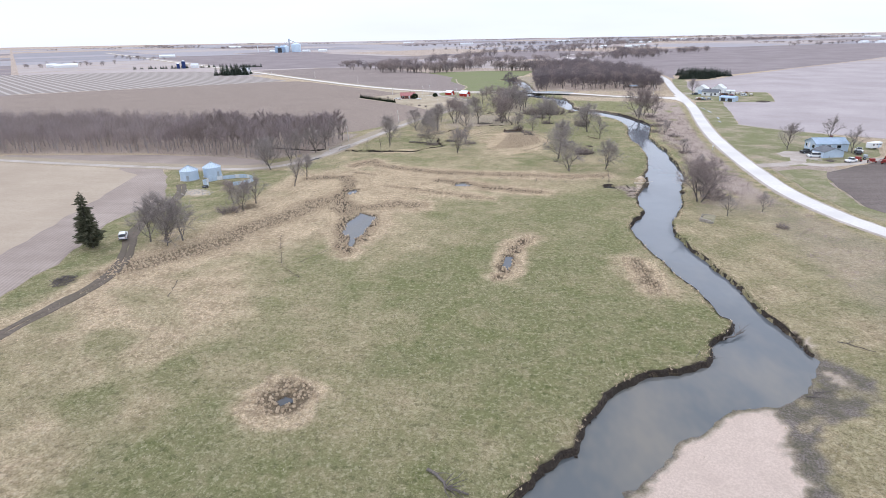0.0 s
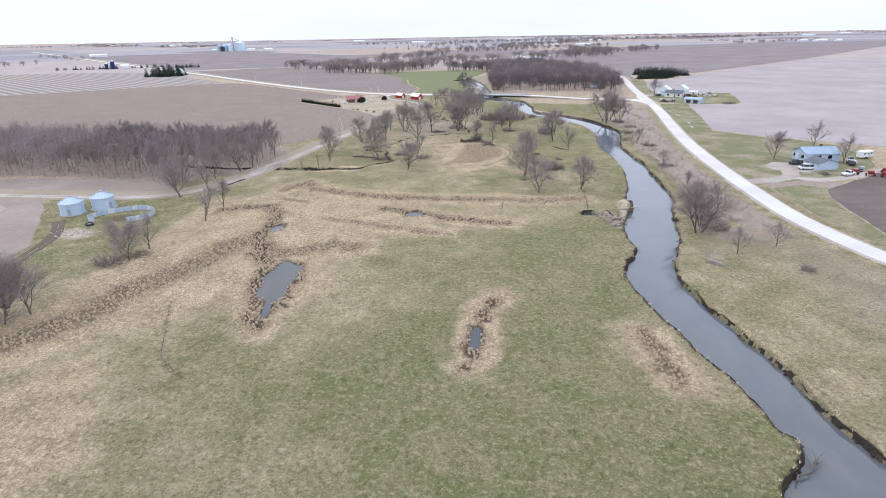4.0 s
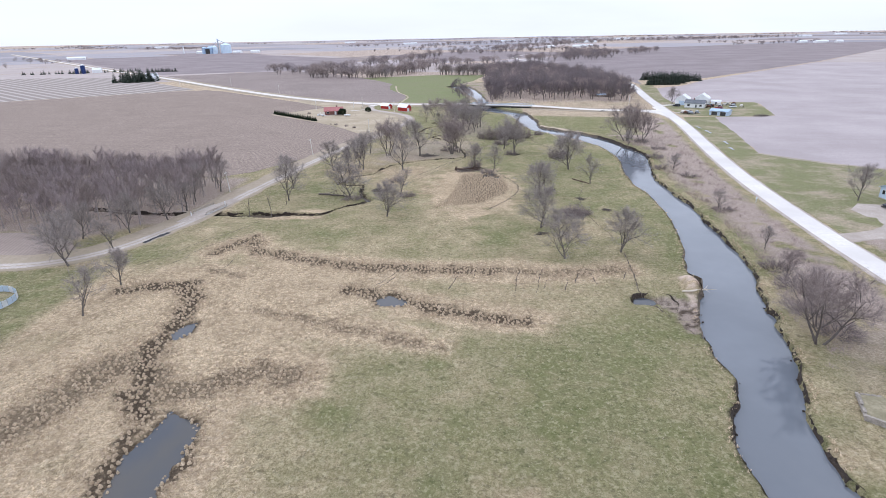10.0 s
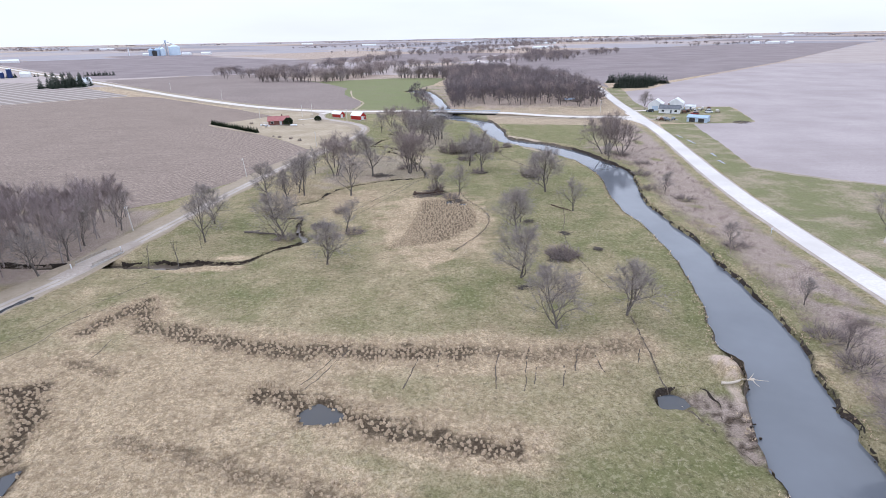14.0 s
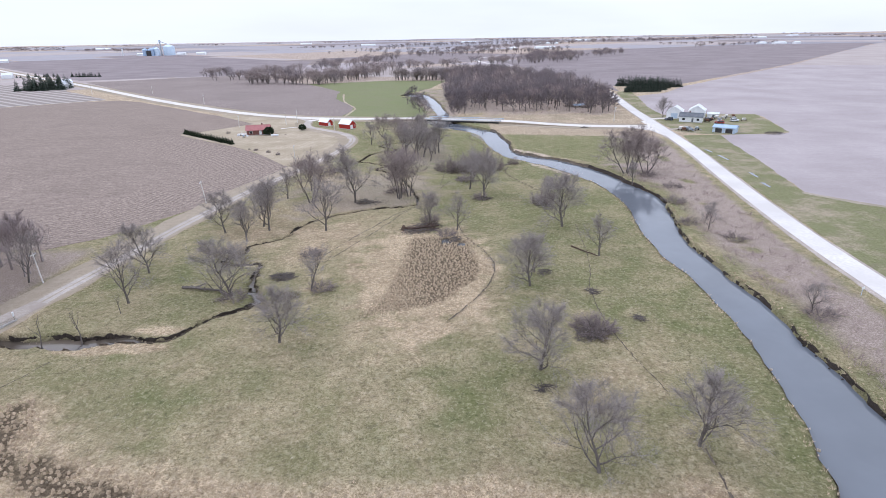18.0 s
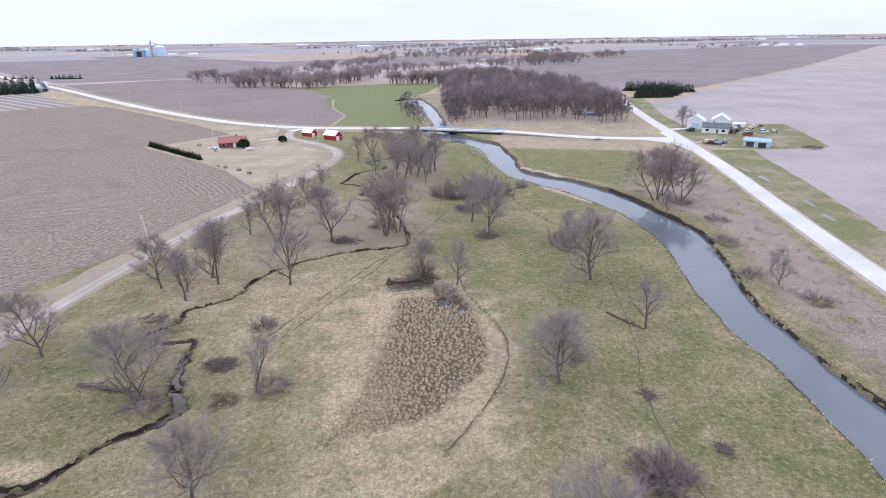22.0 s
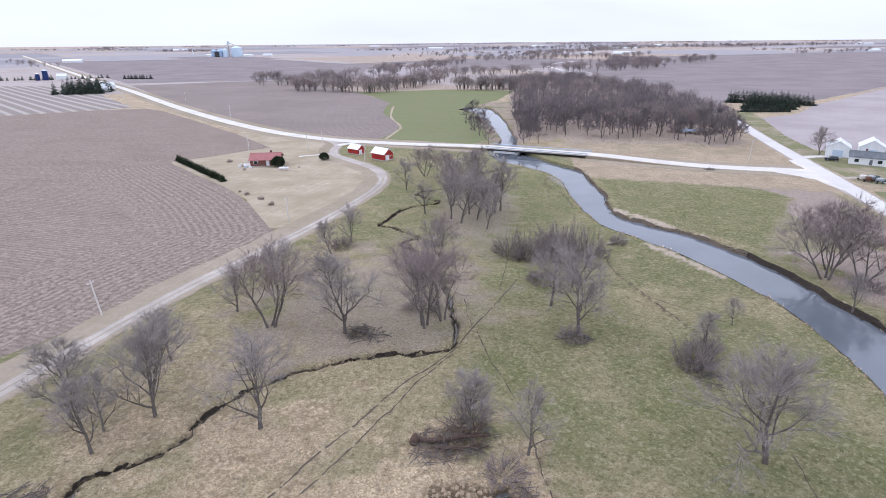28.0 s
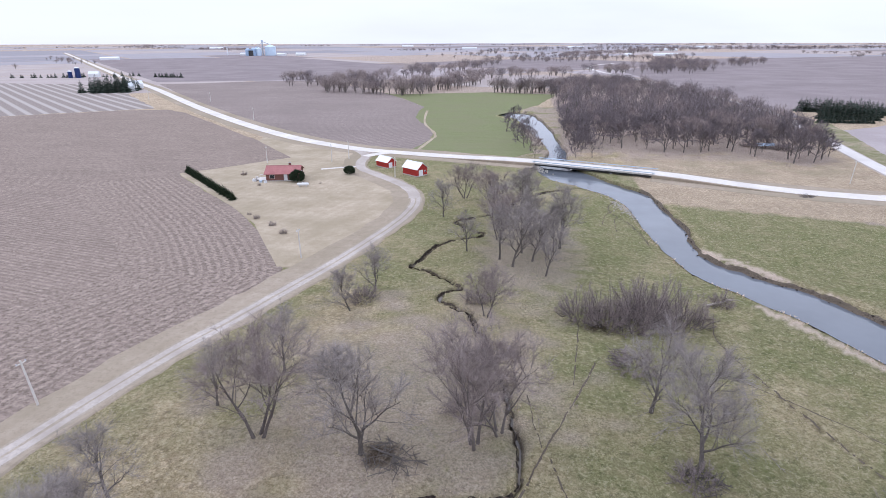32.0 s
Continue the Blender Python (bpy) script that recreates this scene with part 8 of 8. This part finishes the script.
for px, py, t, L, W in ((-590, 950, 20, 12, 8), (-402, 772, 20, 11, 8), (-418, 800, 50, 14, 9), (213, 1832, 10, 16, 30), (297, 1836, 10, 40, 16), (420, 2440, 12, 90, 30), (330, 1850, 30, 20, 12), (1017, 1900, 15, 40, 16), (1060, 1885, 15, 20, 12),
                        (980, 1930, 15, 24, 14), (-900, 1010, 40, 40, 14), (-940, 1020, 40, 18, 10), (-1010, 1500, 30, 40, 14), (-300, 2700, 10, 60, 20), (150, 3000, 10, 70, 20), (700, 3000, 10, 80, 20), (-1500, 2800, 10, 60, 20), (1500, 2900, 10, 70, 20), (1900, 3300, 10, 60, 20), (-700, 3300, 10, 60, 20)):
    gabled("farm_building", px, py, t, L, W, 4.5, 7.5, WHITE, TINROOF, "far white farm building with a pale roof", "building", 0.3)
hut = thing("tarp_shelter", 93.5, 545, 0, 10, "small shelter with a pale blue tarpaulin roof in the wood", "shelter")
for x in (-3.6, 3.6):
    for y in (-1.8, 1.8):
        part("post", tube([(x, y, -0.2), (x, y, 1.7)], [0.07, 0.06], 6), POLEWOOD, hut)
for s in (-1, 1):
    bm = bmesh.new()
    add_box(bm, 0, s * 1.0, 0, 8.2, 2.3, 0.05, 0, Matrix.Translation((0, 0, 2.1)) @ Matrix.Rotation(-s * 0.42, 4, "X"))
    part("tarp", bm, BLUEROOF, hut)

# ================= dead wood, stones, remains =================
def log_at(name, a, b, r, mat, label, branches=0, seed=1, lift=0.0, crook=0.0):
    q = random.Random(seed)
    mx, my = (a[0] + b[0]) / 2, (a[1] + b[1]) / 2
    ob = thing(name, mx, my, lift, 0, label, "log")
    p0, p1 = Vector((a[0] - mx, a[1] - my, r * 0.6)), Vector((b[0] - mx, b[1] - my, r * 0.5))
    pts = [p0.lerp(p1, k / 5) + Vector((q.gauss(0, r * 0.3 + crook * 0.3), q.gauss(0, r * 0.3 + crook * 0.3), abs(q.gauss(0, r * 0.2)))) for k in range(6)]
    part("trunk", tube(pts, [r * (1 - 0.09 * k) for k in range(6)], 9), mat, ob)
    for k in range(branches):
        s = pts[q.randint(1, 4)]
        w = (p1 - p0).normalized() + Vector((q.gauss(0, 0.7), q.gauss(0, 0.7), q.uniform(0.1, 0.9)))
        tip = bend(q, s, w, q.uniform(1.2, 3.4), 3, 0.2, -0.02)
        part("branch", tube(tip, [r * 0.42, r * 0.3, r * 0.2, r * 0.07], 5), mat, ob)
    return ob


trunk_log = log_at("fallen_log", (-12.6, 297.8), (-3.4, 299.6), 0.34, STUMP, "dark fallen tree trunk with its root plate at the slough's edge", 9, 1, 0.1, 0.3)
part("root_plate", tube([(-5.0, -1.0, -0.15), (-4.8, -0.95, 0.7), (-4.75, -0.9, 1.25)], [0.62, 0.5, 0.22], 9), STUMP, trunk_log)
log_at("fallen_log", (-10.5, 296.8), (-3.0, 297.8), 0.2, STUMP, "thin dark fallen limb beside the trunk", 8, 18, 0.05, 0.5)
log_at("fallen_log", (28.6, 283.4), (34.2, 276.4), 0.17, STUMP, "dark thin fallen log in the pasture", 3, 2, 0, 0.4)
log_at("driftwood_log", (36.2, 191.0), (41.6, 192.4), 0.22, BLEACHED, "bleached driftwood log on the river bank", 3, 3, 0.25, 0.45)
log_at("fallen_log", (-10.6, 51.2), (-6.0, 47.8), 0.22, BARK, "forked grey fallen trunk in the grass", 11, 4, 0, 0.9)
log_at("driftwood_log", (34.6, 88.6), (38.6, 91.4), 0.15, BARK_D, "dark driftwood snag at the bank", 9, 5, -0.65, 0.9)
log_at("driftwood_log", (27.2, 80.2), (30.6, 82.2), 0.13, BARK_D, "dark branches washed against the bank", 7, 15, -0.5, 0.9)
log_at("driftwood_log", (41.5, 73.5), (45, 76), 0.10, BARK_D, "dark branches stranded on the mudflat", 8, 16, -0.85, 0.9)
log_at("driftwood_log", (1.5, 463.5), (-2.5, 471.5), 0.3, DEADWOOD, "pale driftwood jammed under the bridge", 4, 6, -1.4)
log_at("fallen_log", (23.5, 373), (28.8, 376.5), 0.28, DEADWOOD, "pale fallen tree leaning over the river bank", 6, 7)
log_at("fallen_log", (-28.5, 325.2), (-21, 323.6), 0.12, BARK, "grey fallen limb beside the creek", 9, 8, 0, 0.5)
log_at("fallen_log", (-56.5, 263.1), (-46.3, 260.6), 0.3, BARK_D, "crooked dark fallen tree beside the creek", 12, 17, 0.15, 1.2)
log_at("fallen_log", (52.5, 89), (57, 86.5), 0.07, BARK_D, "thin dark branch stranded on the bank", 4, 9, -0.05, 0.6)


def brush_heap(x, y, r, h, n, seed, label, mat=None):
    q = random.Random(seed)
    V, F = [], []
    for _ in range(n):
        a, rr = q.random() * 6.283, r * math.sqrt(q.random())
        c = Vector((math.cos(a) * rr * 1.2, math.sin(a) * rr * 0.8, h * (1 - (rr / r) ** 2) * q.random() * q.random()))
        w = Vector((q.gauss(0, 1), q.gauss(0, 1), q.gauss(0, 0.25))).normalized() * q.uniform(0.6, 1.6)
        t = q.uniform(0.03, 0.08)
        tube_into(V, F, [c - w, c + w * 0.2 + Vector((0, 0, 0.1)), c + w], [t, t * 0.8, t * 0.3], 4)
    ob = thing("brush_heap", x, y, ground_z(x, y), seed * 37, label, "brush")
    tagged(link_mesh("dead_wood", mesh_from("dead_wood", V, F, mat or BARK), ob), kind="stuff")
    return ob


# some heaps among thickets are added to darken the shade below them
for x, y, r, h, n, s in ((-8, 298.5, 5.0, 1.5, 190, 1), (0.8, 289.8, 1.8, 0.6, 34, 2), (-100, 96.5, 2.6, 0.9, 110, 3), (-26, 324.2, 3.6, 0.7, 80, 4), (19.5, 268, 1.5, 0.7, 40, 6), (33.0, 246.5, 1.2, 0.5, 30, 7), (27.5, 258, 1.2, 0.5, 34, 8),
                         (76, 459, 2.2, 0.9, 70, 10), (12, 226, 1.0, 0.4, 24, 11), (29, 317, 3, 1.0, 80, 12), (-37.5, 268.2, 2.4, 1.2, 110, 19), (-55.5, 284.6, 2.4, 0.8, 70, 14),  (163, 430.5, 4.5, 1.6, 130, 15), (22.5, 241.5, 2.6, 1.0, 110, 16), (5, 352, 2.4, 0.8, 60, 17), (11, 326.5, 2.0, 0.7, 60, 18)):
    brush_heap(x, y, r, h, n, s, "tangled dark heap of dead branches on the grass", BARK if s == 4 else BARK_D)


def foundation():
    b = thing("ruined_foundation", 50.1, 154.4, 0, 0, "low three-sided foundation of weathered stone filled with dry grass", "ruin")
    q = random.Random(9)
    c = [(-0.4, 4.0), (-2.7, -1.9), (0.1, -4.2), (3.0, 3.2)]
    for a, d, rows in ((c[0], c[1], 2), (c[1], c[2], 3), (c[3], c[0], 1)):
        n = max(3, int(math.hypot(d[0] - a[0], d[1] - a[1]) / 0.6))
        for i in range(n):
            for row in range(rows):
                if row == rows - 1 and q.random() < 0.25:
                    continue
                t = (i + 0.5 * (row % 2)) / n
                bm = bmesh.new()
                add_box(bm, 0, 0, 0, 0.58, 0.42, 0.3, 0.05, Matrix.Translation((a[0] + (d[0] - a[0]) * t, a[1] + (d[1] - a[1]) * t, 0.08 + 0.29 * row)) @ Matrix.Rotation(math.atan2(d[1] - a[1], d[0] - a[0]) + q.gauss(0, 0.1), 4, "Z"))
                part("stone", bm, OLD_STONE, b)
    bm = bmesh.new()
    top = [bm.verts.new((x * 0.95, y * 0.95, 0.16 + q.uniform(-0.06, 0.08))) for x, y in c]
    mid = bm.verts.new((0, 0, 0.3))
    for k in range(4):
        bm.faces.new((top[k], top[(k + 1) % 4], mid))
    part("fill", bm, EARTH_GRASS, b, "dry grass on the earth fill")
    return b


foundation()


def rubble(name, places, size, label, seed, mat=None):
    """Loose broken stones, joined."""
    q = random.Random(seed)
    V, F = [], []
    for x, y, z in places:
        s = size * q.uniform(0.5, 1.3)
        b0 = len(V)
        for dx, dy, dz in ((-1, -1, -1), (1, -1, -1), (1, 1, -1), (-1, 1, -1), (-0.7, -0.7, 1), (0.8, -0.6, 1), (0.6, 0.8, 0.9), (-0.8, 0.6, 0.8)):
            V.append((x + dx * s * q.uniform(0.6, 1), y + dy * s * q.uniform(0.6, 1), z + dz * s * 0.5 * q.uniform(0.7, 1)))
        F += [tuple(b0 + i for i in f) for f in ((0, 1, 5, 4), (1, 2, 6, 5), (2, 3, 7, 6), (3, 0, 4, 7), (4, 5, 6, 7))]
    return tagged(link_mesh(name, mesh_from(name, V, F, mat or STONE)), label, "stones", "", "stuff")


q = random.Random(12)
pts = [(33 + q.gauss(0, 2.2), 476 + q.gauss(0, 3.0), -0.6 + q.uniform(-0.5, 0.5)) for _ in range(140)]
pts += [(-9 + q.gauss(0, 2.0), 488 + q.gauss(0, 3.0), -0.6 + q.uniform(-0.5, 0.5)) for _ in range(90)]
rubble("riprap", pts, 0.42, "broken limestone riprap under the bridge ends", 13)
pts = []
for _ in range(170):
    py = q.gauss(437, 5.5)
    pts.append((float(np.interp(py, [415, 428, 446, 458], [20, 19, 16, 8])) - abs(q.gauss(0, 1.6)) + 0.2, py, -0.12 + q.uniform(-0.05, 0.1)))
pts += [(-112.5 + q.gauss(0, 3.2), 168 + q.gauss(0, 2.2), -0.05) for _ in range(120)]
rubble("bank_stones", pts, 0.26, "pale loose stones along the bank and the yard", 14)

pts, turf = [], []
for line, sgn, y0, y1, share in ((RIGHT, -1, 86, 462, 0.35), (LEFT, 1, 40, 205, 0.3)):
    shore_line = resample(line, 2600)
    for p, e in zip(shore_line, offset_line(shore_line, sgn)):
        if y0 < p[1] < y1 and q.random() < 0.6 * share * (0.35 + 0.65 * (math.sin(p[1] * 0.7) + math.sin(p[1] * 0.23 + p[0] * 0.4) > -0.3)):
            k = q.uniform(-0.75, 0.1)
            pts.append((p[0] + (e[0] - p[0]) * k, p[1] + (e[1] - p[1]) * k, -1.0 + 0.85 * (k + 0.75) + q.uniform(-0.1, 0.12)))
rubble("bank_sods", pts, 0.2, "slumped sods of dark earth along the river's edge", 15, BANK)

rubble("block_pile", [(112.3 + q.gauss(0, 1.2), 234.6 + q.gauss(0, 0.7), 0.12) for _ in range(16)], 0.4, "scattered pale concrete blocks on the house lawn", 16)
brush_heap(116.8, 233.4, 1.7, 0.7, 60, 21, "low heap of dark branches on the house lawn", BARK_D)

# the patterns that were only copied from are taken away
for ob in [o for o in scene.objects if o.parent is None and o.location.z < -150]:
    for c in list(ob.children_recursive):
        bpy.data.objects.remove(c)
    bpy.data.objects.remove(ob)
